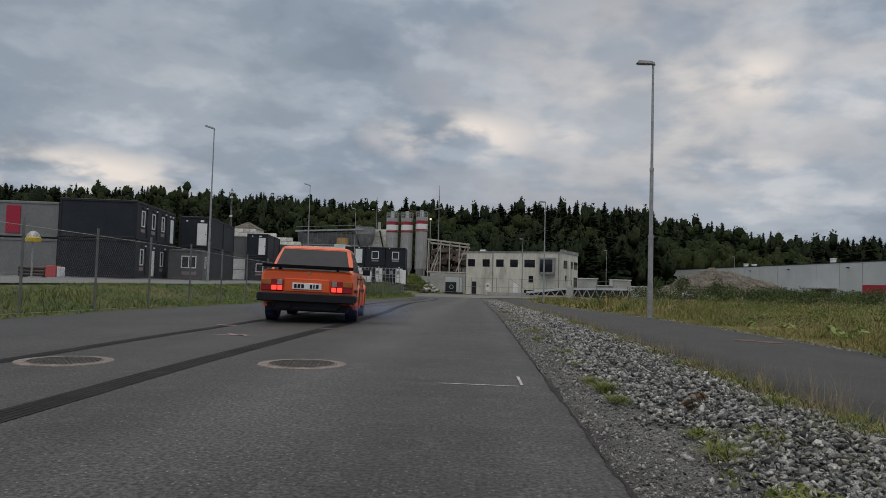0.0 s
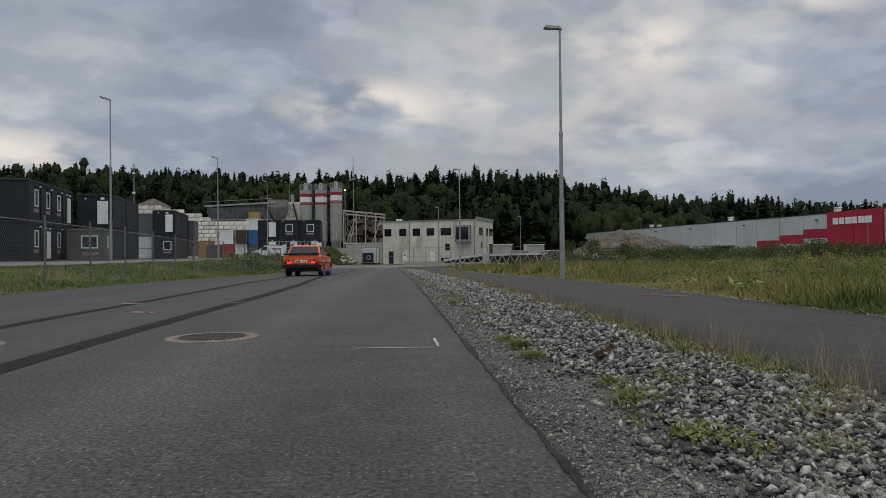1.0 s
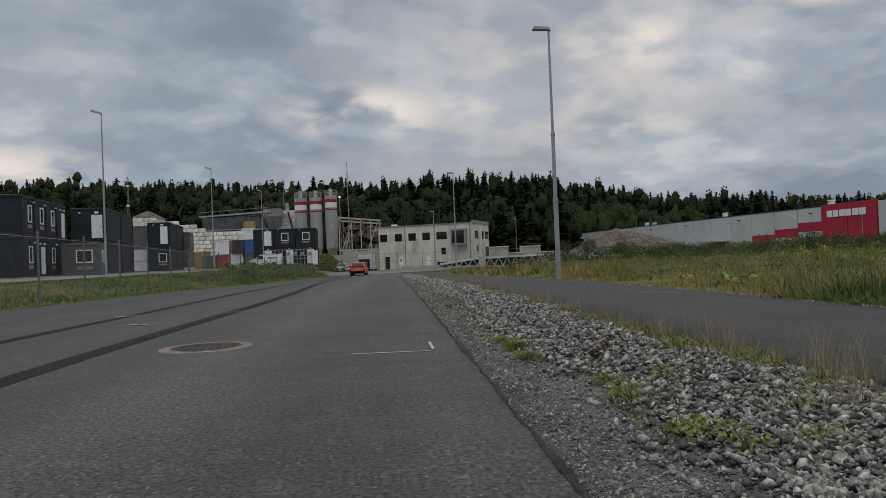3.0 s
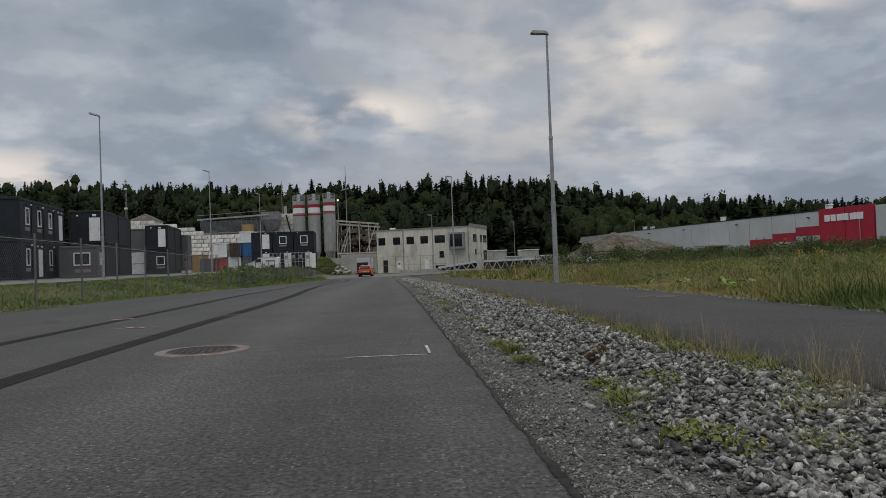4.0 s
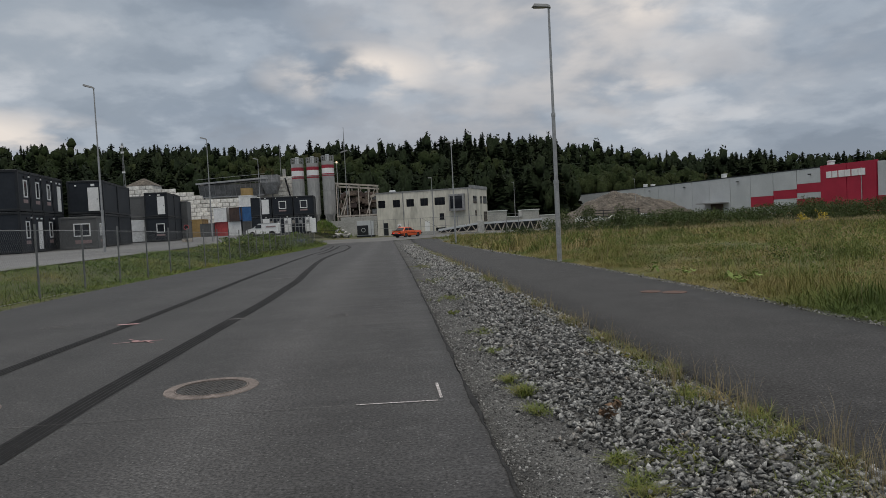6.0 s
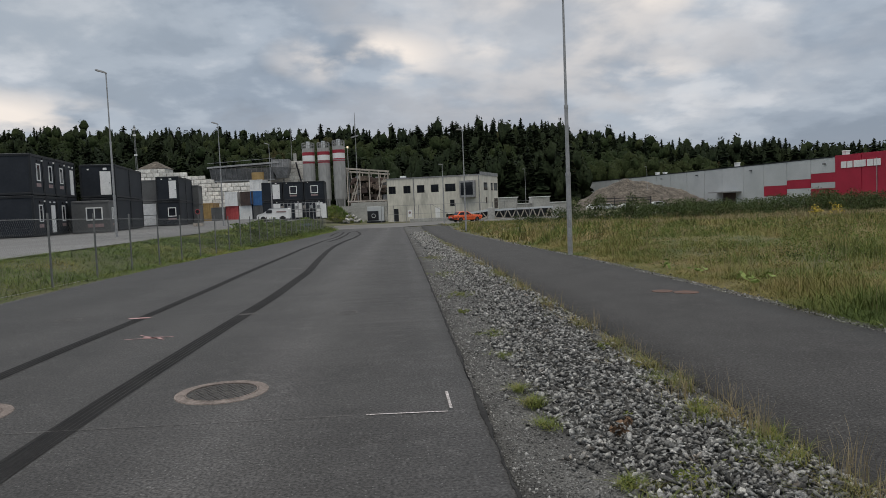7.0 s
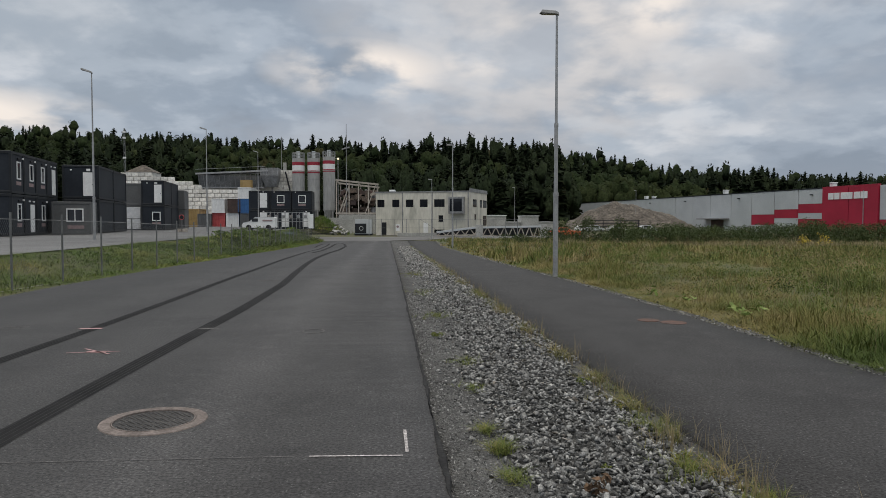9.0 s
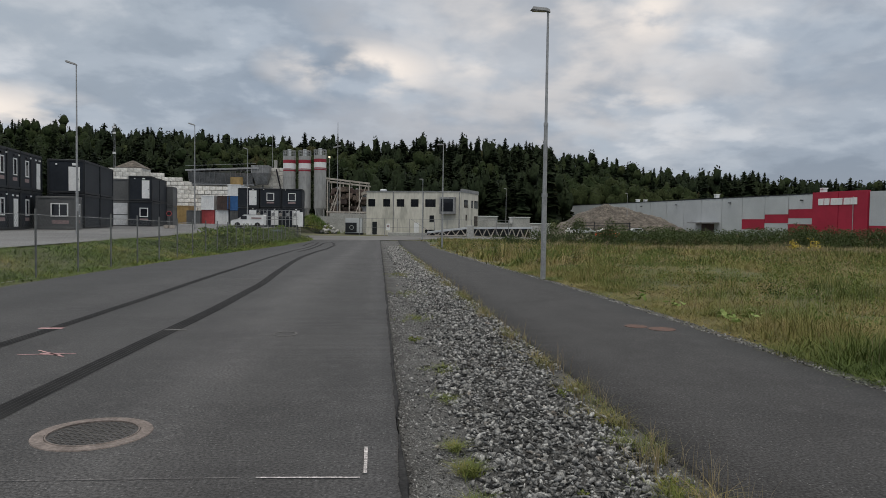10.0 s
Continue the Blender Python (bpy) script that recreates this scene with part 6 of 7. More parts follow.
def make_bushes():
    rng = np.random.default_rng(23)
    for x, y, w, h in ((17.7, 55, 1.0, 2.75), (13.1, 55, 1.2, 1.9), (15.3, 56, 1.3, 2.0), (16.6, 57, 1.3, 2.0), (18.9, 57, 1.4, 1.9), (14.3, 58, 1.5, 1.7), (16.2, 62, 1.8, 1.6), (19.5, 60, 1.6, 1.6), (12.3, 63, 1.3, 1.3)):
        make_bush(rng, x, y, w, h, BUSH, "dense dark green bush in meadow")
    for k in range(44):
        t = k / 43
        x = 21 + 30 * t + rng.uniform(-1, 1)
        y = 62 - 14 * t + rng.uniform(-3.5, 4)
        make_bush(rng, x, y, rng.uniform(1.5, 2.4), rng.uniform(1.35, 1.95) + 0.6 * t, BUSH, "dark green thicket of low willow bushes", 1400, 0.075)
    for k in range(14):
        make_bush(rng, 24 + 2.6 * k + rng.uniform(-1, 1), 66 - 1.2 * k + rng.uniform(-2, 3), 2.4, 1.9, BUSH, "dark green thicket of low willow bushes", 1000, 0.09)
    for x, y, w, h in ((29.5, 46.5, 0.9, 1.0), (28.2, 47, 0.6, 0.8)):
        make_bush(rng, x, y, w, h, YELLOW, "yellow flowering weeds in meadow", 160, 0.08)
    for k in range(16):
        make_bush(rng, -9.6 - 2.0 * rng.random(), 46 + 38 * rng.random(), 0.7, rng.uniform(0.5, 0.95), VERGE, "leafy green weeds by the fence", 220, 0.09)


def spruce_template(rng, slim=1.0):
    """A conifer: dense, ragged, drooping boughs at uneven heights round a thin trunk; height 1."""
    V, F = [], []
    boughs = 120
    lean = rng.normal(0, 0.012, 2)
    for k in range(boughs):
        t = (k + rng.random()) / boughs
        z = 0.13 + 0.83 * t
        r = slim * (0.118 * (1 - t) ** 0.72 + 0.012) * (1 + 0.18 * math.sin(17 * t + slim * 9))
        a = k * 2.4 + rng.uniform(-0.5, 0.5)
        q = r * rng.uniform(0.55, 1.25)
        w = q * rng.uniform(0.35, 0.6) + 0.006
        c, s = np.cos(a), np.sin(a)
        dz = (0.045 * (1 - t) + 0.014) * rng.uniform(0.6, 1.4)
        ox, oy = lean * t
        i = len(V)
        V += [(ox, oy, z + dz), (ox + c * q * 0.6 - s * w, oy + s * q * 0.6 + c * w, z - dz * 0.1), (ox + c * q, oy + s * q, z - dz * rng.uniform(0.2, 1.1)), (ox + c * q * 0.6 + s * w, oy + s * q * 0.6 - c * w, z - dz * 0.1)]
        F += [(i, i + 1, i + 2), (i, i + 2, i + 3)]
    i = len(V)
    V += [(slim * 0.062 * np.cos(a), slim * 0.062 * np.sin(a), 0.14 + 0.03 * (j % 2)) for j, a in enumerate(np.linspace(0, 6.283, 8)[:-1])] + [(lean[0], lean[1], 0.985)]
    F += [(i + j, i + (j + 1) % 7, i + 7) for j in range(7)]
    i = len(V)
    V += [(0.014, 0, -0.05), (-0.007, 0.012, -0.05), (-0.007, -0.012, -0.05), (0.004, 0, 0.9), (-0.002, 0.004, 0.9), (-0.002, -0.004, 0.9)]
    F += [(i, i + 1, i + 4), (i, i + 4, i + 3), (i + 1, i + 2, i + 5), (i + 1, i + 5, i + 4), (i + 2, i, i + 3), (i + 2, i + 3, i + 5)]
    return np.array(V), np.array(F)


def crown(rng, lumps, leaves, shape, size, low, trunk, main=0.78):
    """A tree of height 1: rounded clumps of foliage with loose leaf sprays over them, on a thin trunk.
    The third array gives for each vertex the middle of its clump."""
    ball = bmesh.new()
    bmesh.ops.create_icosphere(ball, subdivisions=2, radius=1.0)
    ball.verts.index_update()
    bv, bf = np.array([tuple(v.co) for v in ball.verts]), np.array([[v.index for v in f.verts] for f in ball.faces])
    ball.free()
    V, F, C, base = [], [], [], 0
    mids = rng.normal(0, 0.40, (lumps, 3)) * shape + [0, 0, low + shape[2]]
    mids[0] = [0, 0, low + shape[2] * 0.9]
    for k, mid in enumerate(mids):
        r = shape * (main if k == 0 else rng.uniform(0.42, 0.58))
        v = bv * r * (1 + rng.normal(0, 0.20, (len(bv), 1))) + mid
        V.append(v), F.append(bf + base), C.append(np.tile(mid - [0, 0, 0.25 * r[2]], (len(v), 1)))
        base += len(v)
    for k in range(leaves):
        n = rng.integers(lumps)
        d = rng.normal(0, 1, 3) + [0, 0, 0.4]
        d /= np.linalg.norm(d)
        p = mids[n] + d * shape * (main + 0.02 if n == 0 else 0.54) * rng.uniform(0.95, 1.2)
        a, b = rng.normal(0, 1, 3), rng.normal(0, 1, 3)
        a /= np.linalg.norm(a)
        b -= a * (a @ b)
        b /= np.linalg.norm(b)
        q = size * rng.uniform(0.6, 1.3)
        V.append(np.array([p - a * q, p - b * q * 0.5, p + a * q, p + b * q * 0.5]))
        F.append(np.array([(0, 1, 2), (0, 2, 3)]) + base)
        C.append(np.tile(mids[n], (4, 1)))
        base += 4
    V.append(np.array([(0.014, 0, -0.05), (-0.007, 0.012, -0.05), (-0.007, -0.012, -0.05), (0.008, 0, trunk), (-0.004, 0.007, trunk), (-0.004, -0.007, trunk)]))
    F.append(np.array([(0, 1, 4), (0, 4, 3), (1, 2, 5), (1, 5, 4), (2, 0, 3), (2, 3, 5)]) + base)
    C.append(np.tile([0, 0, 0.3], (6, 1)))
    return np.concatenate(V), np.concatenate(F), np.concatenate(C)


def pine_template(rng):
    """A Scots pine: bare trunk and an uneven crown; height 1."""
    return crown(rng, 6, 130, np.array([0.135, 0.135, 0.36]), 0.028, 0.22, 0.85, 0.46)


def broad_template(rng):
    """A rounded broad-leaved tree; height 1."""
    return crown(rng, 4, 70, np.array([0.24, 0.25, 0.33]), 0.028, 0.18, 0.6)


def with_axis(v, f):
    """A template with the points of its stem as the middles of its boughs."""
    return v, f, np.stack([0 * v[:, 0], 0 * v[:, 0], np.maximum(v[:, 2] - 0.10, 0)], 1)


def make_woods():
    rng = np.random.default_rng(31)
    ybands = []
    for y in np.arange(212, 402, 5.6):
        xs = np.arange(-0.73 * y, 0.79 * y, 5.8)
        ybands.append(np.stack([xs + rng.uniform(-2.2, 2.2, len(xs)), np.full(len(xs), y) + rng.uniform(-2.4, 2.4, len(xs))], 1))
    P = np.concatenate(ybands)
    P = P[(P[:, 0] < 60) | (P[:, 1] > 265)]
    z = ground_z(P[:, 0], P[:, 1]) - 0.3
    n = len(P)
    lump = np.sin(P[:, 0] * 0.045) + np.sin(P[:, 1] * 0.06 + P[:, 0] * 0.02) + rng.normal(0, 0.55, n)
    top = P[:, 1] > 355
    conifer = (lump > 0.15) | (top & (rng.random(n) < 0.75)) | (P[:, 1] < 226)
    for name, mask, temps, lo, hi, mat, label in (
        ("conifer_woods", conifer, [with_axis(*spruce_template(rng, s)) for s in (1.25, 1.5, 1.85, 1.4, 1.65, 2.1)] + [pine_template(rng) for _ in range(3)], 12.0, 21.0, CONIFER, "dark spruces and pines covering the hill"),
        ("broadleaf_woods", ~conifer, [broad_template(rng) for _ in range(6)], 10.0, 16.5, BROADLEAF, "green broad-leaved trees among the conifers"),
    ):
        m = int(mask.sum())
        h = rng.uniform(lo, hi, m) * np.where(rng.random(m) < 0.12, 1.15, 1.0)
        w = h * rng.uniform(0.85, 1.2, m)
        turns, picks, size = rng.uniform(0, 6.28, m), rng.integers(0, len(temps), m), np.stack([w, w, h], 1)
        V, F = scatter([(v, f) for v, f, c in temps], np.c_[P[mask], z[mask]], turns, size, picks)
        # leaves catch the light as the crown's round outside does
        core, _ = scatter([(c, f) for v, f, c in temps], np.c_[P[mask], z[mask]], turns, size, picks)
        out = V - core
        out /= np.maximum(np.linalg.norm(out, axis=1), 1e-6)[:, None]
        out[:, 2] += 0.30
        turned = np.einsum("ij,ij->i", np.cross(V[F[:, 1]] - V[F[:, 0]], V[F[:, 2]] - V[F[:, 0]]), out[F[:, 0]]) < 0
        F[turned] = F[turned][:, ::-1]
        out += rng.normal(0, 0.20, out.shape)
        out /= np.linalg.norm(out, axis=1)[:, None]
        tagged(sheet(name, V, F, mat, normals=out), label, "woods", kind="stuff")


def make_pile():
    """The big heap of rubble before the warehouse."""
    xs, ys = np.linspace(-20, 20.5, 90), np.linspace(-11, 11, 40)
    X, Y = np.meshgrid(xs, ys)
    prof = np.interp(X, [-17, -13, -7, -0.5, 4, 12, 18, 20], [0, 1.0, 4.8, 7.2, 6.2, 4.4, 1.4, 0])
    Z = prof * (1 - step(np.abs(Y), 1, 11))
    rough = np.array([noise.fractal((x * 0.35, y * 0.35, 4.0), 0.8, 2.0, 5) for x, y in zip(X.ravel(), Y.ravel())]).reshape(X.shape)
    Z = np.maximum(Z + rough * 0.55 * np.minimum(Z, 1.0), -0.3)
    p = sheet("rubble_mound", np.stack([X + 54, Y + 165, Z - 1.0], -1).reshape(-1, 3), grid_faces(90, 40), PILE)
    tagged(p, "large heap of grey-brown rubble behind bushes", "rubble heap")


make_stones()
make_dead_clump()
make_mound()
make_meadow()
make_bushes()
make_woods()
make_pile()


# ---- vehicles ----
def wheel_part(parent, x, y, r, w, name="wheel"):
    """A wheel whose axis is its local x; the tyre and the rim hang on it."""
    bm = bmesh.new()
    prof = [(-w / 2, r - 0.07), (-w / 2, r - 0.02), (-w / 2 + 0.03, r), (w / 2 - 0.03, r), (w / 2, r - 0.02), (w / 2, r - 0.07), (w / 2 - 0.03, r - 0.12), (-w / 2 + 0.03, r - 0.12)]
    rings = [[(px, pr * math.cos(a), pr * math.sin(a)) for px, pr in prof] for a in np.linspace(0, 2 * math.pi, 29)]
    loft(rings, cap=False, bm=bm)
    hub = new(name)
    hub.empty_display_size = 0.1
    hub.parent = parent
    hub.matrix_basis = pose(x, y, r)
    smooth(part("tyre", bm, RUBBER, hub))
    rim = bmesh.new()
    out = 1 if x > 0 else -1
    rod((-w / 2 + 0.04, 0, 0), (w / 2 - 0.04, 0, 0), r - 0.115, sides=24, bm=rim)
    for k in range(5):
        a = k * 2 * math.pi / 5
        bar((out * (w / 2 - 0.03), 0.04 * math.cos(a), 0.04 * math.sin(a)), (out * (w / 2 - 0.03), (r - 0.12) * math.cos(a), (r - 0.12) * math.sin(a)), 0.06, 0.03, rim)
    part("rim", rim, ALLOY, hub)
    return hub


def make_car():
    """A boxy four-door saloon; origin on the ground below the rear axle, y forwards."""
    c = thing("car", label="orange boxy saloon car with black rear spoiler", category="car")

    def section(y, w, zb, zt, crown=0.015):
        half = [(w * 0.93, zb), (w * 0.985, zb + 0.06), (w, zb + 0.18), (w, 0.64), (w * 0.985, zt - 0.07), (w * 0.95, zt - 0.015), (w * 0.88, zt + 0.004), (0, zt + crown)]
        return [(x, y, z) for x, z in half] + [(-x, y, z) for x, z in half[-2::-1]]

    body = loft([section(*s) for s in ((-1.10, 0.80, 0.40, 0.895), (-1.06, 0.835, 0.36, 0.930), (-0.85, 0.850, 0.32, 0.945), (-0.3, 0.855, 0.26, 0.955), (0.6, 0.858, 0.22, 0.955), (1.9, 0.858, 0.22, 0.950), (2.6, 0.850, 0.25, 0.925), (3.25, 0.838, 0.30, 0.880), (3.48, 0.815, 0.36, 0.84), (3.53, 0.79, 0.42, 0.80))])
    smooth(part("body", body, ORANGE, c, "orange painted bodywork"), 25)

    def cabin_ring(z, w, y0, y1):
        return [(-w, y0 + 0.10, z), (-w + 0.10, y0, z), (w - 0.10, y0, z), (w, y0 + 0.10, z), (w, y1 - 0.10, z), (w - 0.10, y1, z), (-w + 0.10, y1, z), (-w, y1 - 0.10, z)]

    smooth(part("cabin", loft([cabin_ring(0.93, 0.775, -0.52, 2.02), cabin_ring(1.20, 0.725, -0.21, 1.62), cabin_ring(1.385, 0.660, -0.02, 1.32)]), ORANGE, c, "orange pillars"), 20)
    smooth(part("roof", loft([cabin_ring(1.384, 0.664, -0.03, 1.33), cabin_ring(1.412, 0.635, 0.0, 1.29), cabin_ring(1.432, 0.55, 0.08, 1.20), cabin_ring(1.442, 0.38, 0.22, 1.05)]), ORANGE, c, "orange roof"), 30)

    def rear(t, s):
        w = 0.775 - 0.115 * t - 0.062
        return (s * w, -0.526 + 0.50 * t, 0.93 + 0.455 * t)

    part("rear_window", quad(rear(0.06, -1), rear(0.06, 1), rear(0.95, 1), rear(0.95, -1), 0.006), CAR_GLASS, c, "tinted rear window")
    fr = lambda t, s: (s * (0.775 - 0.115 * t - 0.085), 2.026 - 0.70 * t, 0.93 + 0.455 * t)
    part("windscreen", quad(fr(0.08, 1), fr(0.08, -1), fr(0.92, -1), fr(0.92, 1), 0.006), CAR_GLASS, c, "tinted windscreen")
    for side in (-1, 1):
        sd = lambda t, y: (side * (0.785 - 0.110 * t), y, 0.93 + 0.455 * t)
        for y0, y1, y2, y3 in ((-0.30, 0.62, 0.62, 0.12), (0.70, 1.72, 1.18, 0.70)):
            pts = [sd(0.08, y0), sd(0.08, y1), sd(0.90, y2), sd(0.90, y3)]
            part("side_window", quad(*(pts if side > 0 else pts[::-1]), 0.006), CAR_GLASS, c, "dark side window")
        part("belt_trim", bar((side * 0.862, -1.0, 0.60), (side * 0.862, 3.3, 0.60), 0.018, 0.05), BLACK_PLASTIC, c)
        for y in (0.62, 1.78):
            part("door_handle", block(side * 0.852 - 0.012, side * 0.852 + 0.02 * side, y - 0.62, y - 0.48, 0.82, 0.85), BLACK_PLASTIC, c)
        for y in (0.68, -0.36, 1.92):
            part("door_gap", block(side * 0.8585 - 0.004, side * 0.8585 + 0.004, y - 0.006, y + 0.006, 0.30, 0.91), BLACK_PLASTIC, c)
        part("mirror", block(side * 0.86, side * 1.02, 1.52, 1.62, 0.93, 1.07, 0.03), BLACK_PLASTIC, c, "black wing mirror")
        # flared arches over the wheels
        for y in (0.0, 2.65):
            arch = loft([[(side * (0.80 + d), y + rr * math.cos(a), 0.31 + rr * math.sin(a)) for d, rr in ((0.0, 0.345), (0.085, 0.345), (0.090, 0.39), (0.060, 0.425), (0.0, 0.43))] for a in np.linspace(-0.15, math.pi + 0.15, 17)])
            smooth(part("wheel_arch", arch, ORANGE, c, "flared orange wheel arch"), 40)
            part("arch_liner", rod((side * 0.66, y, 0.31), (side * 0.862, y, 0.31), 0.345, sides=24), BLACK_PLASTIC, c)
    # rear end
    bump = loft([[(x * 1.0, -1.10 - d, z) for x, z in ((-0.86, 0.37), (0.86, 0.37), (0.86, 0.53), (-0.86, 0.53))] for d in (0.0, 0.10)] + [[(x * 0.985, -1.235, z) for x, z in ((-0.86, 0.39), (0.86, 0.39), (0.86, 0.515), (-0.86, 0.515))]])
    part("rear_bumper", bump, BLACK_PLASTIC, c, "black rear bumper")
    for side in (-1, 1):
        part("bumper_end", block(side * 0.82, side * 0.885, -1.15, -0.50, 0.39, 0.52, 0.02), BLACK_PLASTIC, c)
    # the shaded bodywork below the bumper, put in as a black panel
    part("rear_panel", block(-0.60, 0.60, -1.10, -0.98, 0.27, 0.40, 0.03), BLACK_PLASTIC, c, "black panel standing in for the shade under the bumper")
    part("rear_apron", block(-0.56, 0.56, -1.10, -0.98, 0.22, 0.32, 0.03), BLACK_PLASTIC, c, "black lower valance")
    part("front_bumper", block(-0.86, 0.86, 3.45, 3.66, 0.40, 0.58, 0.03), BLACK_PLASTIC, c, "black front bumper")
    part("boot_panel", block(-0.40, 0.40, -1.128, -1.08, 0.555, 0.79, 0.01), ORANGE, c, "orange boot panel")
    part("boot_badge", disc(0, 0.022, 0, 0.006, 12), CLEAR_LENS, c).matrix_basis = pose(0.02, -1.105, 0.90, 90)
    for side in (-1, 1):
        lamp = part("tail_light", block(min(side * 0.42, side * 0.82), max(side * 0.42, side * 0.82), -1.128, -1.08, 0.555, 0.775, 0.012), RED_LENS, c, "dark red tail light")
        for x0, x1, z0, z1, mat, lab in ((0.64, 0.81, 0.67, 0.765, AMBER_LENS, "amber lens"), (0.44, 0.53, 0.67, 0.765, CLEAR_LENS, "clear lens"), (0.54, 0.63, 0.575, 0.655, LIT_RED, "lit red lamp"), (0.44, 0.52, 0.575, 0.655, LIT_RED, "lit red lamp")):
            part("lens", block(min(side * x0, side * x1), max(side * x0, side * x1), -1.136, -1.126, z0, z1, 0.004), mat, lamp, lab)
        part("spoiler_foot", block(side * 0.52 - 0.02, side * 0.52 + 0.02, -0.98, -0.86, 0.93, 0.985), BLACK_PLASTIC, c)
        part("headlight", block(min(side * 0.52, side * 0.78), max(side * 0.52, side * 0.78), 3.50, 3.55, 0.62, 0.77, 0.01), CLEAR_LENS, c, "clear headlight")
    plate = part("number_plate", block(-0.26, 0.26, -1.142, -1.128, 0.60, 0.715, 0.004), WHITE, c, "white number plate")
    for x0, x1 in ((-0.225, -0.18), (-0.165, -0.115), (-0.10, -0.05), (0.055, 0.095), (0.115, 0.14), (0.16, 0.21)):
        part("plate_bar", block(x0, x1, -1.146, -1.142, 0.622, 0.693), BLACK_PLASTIC, plate)
    wing = loft([[(x, y, z) for y, z in ((-1.13, 0.985), (-1.15, 1.035), (-0.95, 1.03), (-0.80, 0.995), (-0.95, 0.975))] for x in (-0.81, -0.4, 0.4, 0.81)])
    part("spoiler", wing, BLACK_PLASTIC, c, "black boot spoiler")
    part("grille", block(-0.48, 0.48, 3.51, 3.56, 0.60, 0.78, 0.008), BLACK_PLASTIC, c, "black grille")
    part("exhaust_pipe", rod((-0.30, -1.16, 0.30), (-0.30, -0.6, 0.30), 0.035, sides=12), BLACK_PLASTIC, c)
    part("rear_axle", rod((-0.66, 0, 0.31), (0.66, 0, 0.31), 0.06, sides=10), BLACK_PLASTIC, c)
    part("floor_pan", block(-0.72, 0.72, -0.95, 3.3, 0.20, 0.34), BLACK_PLASTIC, c)
    hubs = [wheel_part(c, sx * 0.760, y, 0.31, 0.225) for sx in (-1, 1) for y in (0.0, 2.65)]
    return c, hubs


def make_van(x, y, z, turn, length, label):
    v = thing("van", (x, y, z), turn, label, "van", "white vans in the yard")
    prof = [(-length / 2, 0.3), (-length / 2, 1.45), (-length / 2 + 0.12, 1.55), (length * 0.10, 1.55), (length * 0.28, 1.05), (length * 0.46, 0.88), (length / 2, 0.72), (length / 2, 0.3)]
    smooth(part("body", loft([[(px, -0.88, pz) for px, pz in prof], [(px * 0.985, -0.92, pz) for px, pz in prof], [(px * 0.985, 0.92, pz) for px, pz in prof], [(px, 0.88, pz) for px, pz in prof]]), WHITE, v, "white van body"), 30)
    for s in (-0.925, 0.925):
        part("side_window", block(length * 0.02, length * 0.20, s - 0.006, s + 0.006, 1.0, 1.38), DARK_GLASS, v)
        part("livery", block(-length * 0.42, -length * 0.12, s - 0.006, s + 0.006, 1.05, 1.22), LABEL_GREY, v, "unreadable dark lettering")
        for px in (-length * 0.30, length * 0.30):
            part("wheel", rod((px, s - 0.1, 0.32), (px, s + 0.02, 0.32), 0.32, sides=18), RUBBER, v)
    part("windscreen", quad((length * 0.12, -0.8, 1.52), (length * 0.285, -0.8, 1.06), (length * 0.285, 0.8, 1.06), (length * 0.12, 0.8, 1.52), -0.01), DARK_GLASS, v)


def make_far_cars():
    for k, (x, y, w) in enumerate(((41.0, 150, 1.9), (44.5, 151, 4.3), (49.8, 152, 4.2), (56.5, 152, 4.3))):
        c = thing("parked_car", (x, y, -0.8), 0, "pale parked car beside the rubble heap", "car", "parked cars far away")
        prof = [(-w / 2, 0.3), (-w / 2, 0.85), (-w * 0.36, 0.95), (-w * 0.22, 1.42), (w * 0.16, 1.42), (w * 0.30, 0.95), (w / 2, 0.80), (w / 2, 0.3)]
        part("body", loft([[(px, sy, pz) for px, pz in prof] for sy in (-0.85, 0.85)]), PALE_PANEL if k % 2 else WHITE, c)
        for px in (-w * 0.3, w * 0.3):
            part("wheel", rod((px, -0.87, 0.3), (px, -0.7, 0.3), 0.3, sides=12), RUBBER, c)
        part("side_window", block(-w * 0.2, w * 0.18, -0.865, -0.853, 0.98, 1.34), DARK_GLASS, c)
    s = thing("steel_rack", (49, 150, -0.8), 0, "dark steel racks beside the rubble heap", "rack")
    for z in (1.1, 1.8, 2.4):
        part("shelf", block(-6, 6.5, 3, 5, z, z + 0.14), DARK_FRAME, s)
    for px in (-6, -2, 2, 6):
        part("post", block(px, px + 0.16, 2.8, 2.96, 0, 2.7), DARK_FRAME, s)


def make_yard_sign():
    s = thing("road_sign", (-20.6, 72.0, YARD_Z), 0, "round red-rimmed traffic sign on a block foot", "traffic sign")
    part("pole", rod((0, 0, 0.1), (0, 0, 1.6), 0.04, sides=8), FENCE_POST, s)
    part("board", disc(0, 0.24, 0, 0.02, 20), DARK_FRAME, s).matrix_basis = pose(0, -0.05, 1.45, 90)
    part("rim", disc(0.20, 0.25, 0, 0.03, 20), RED_STEEL, s).matrix_basis = pose(0, -0.055, 1.45, 90)
    for x in (-0.45, 0.1):
        part("foot", block(x, x + 0.4, -0.3, 0.3, 0, 0.32, 0.03), PALE_STEEL, s)


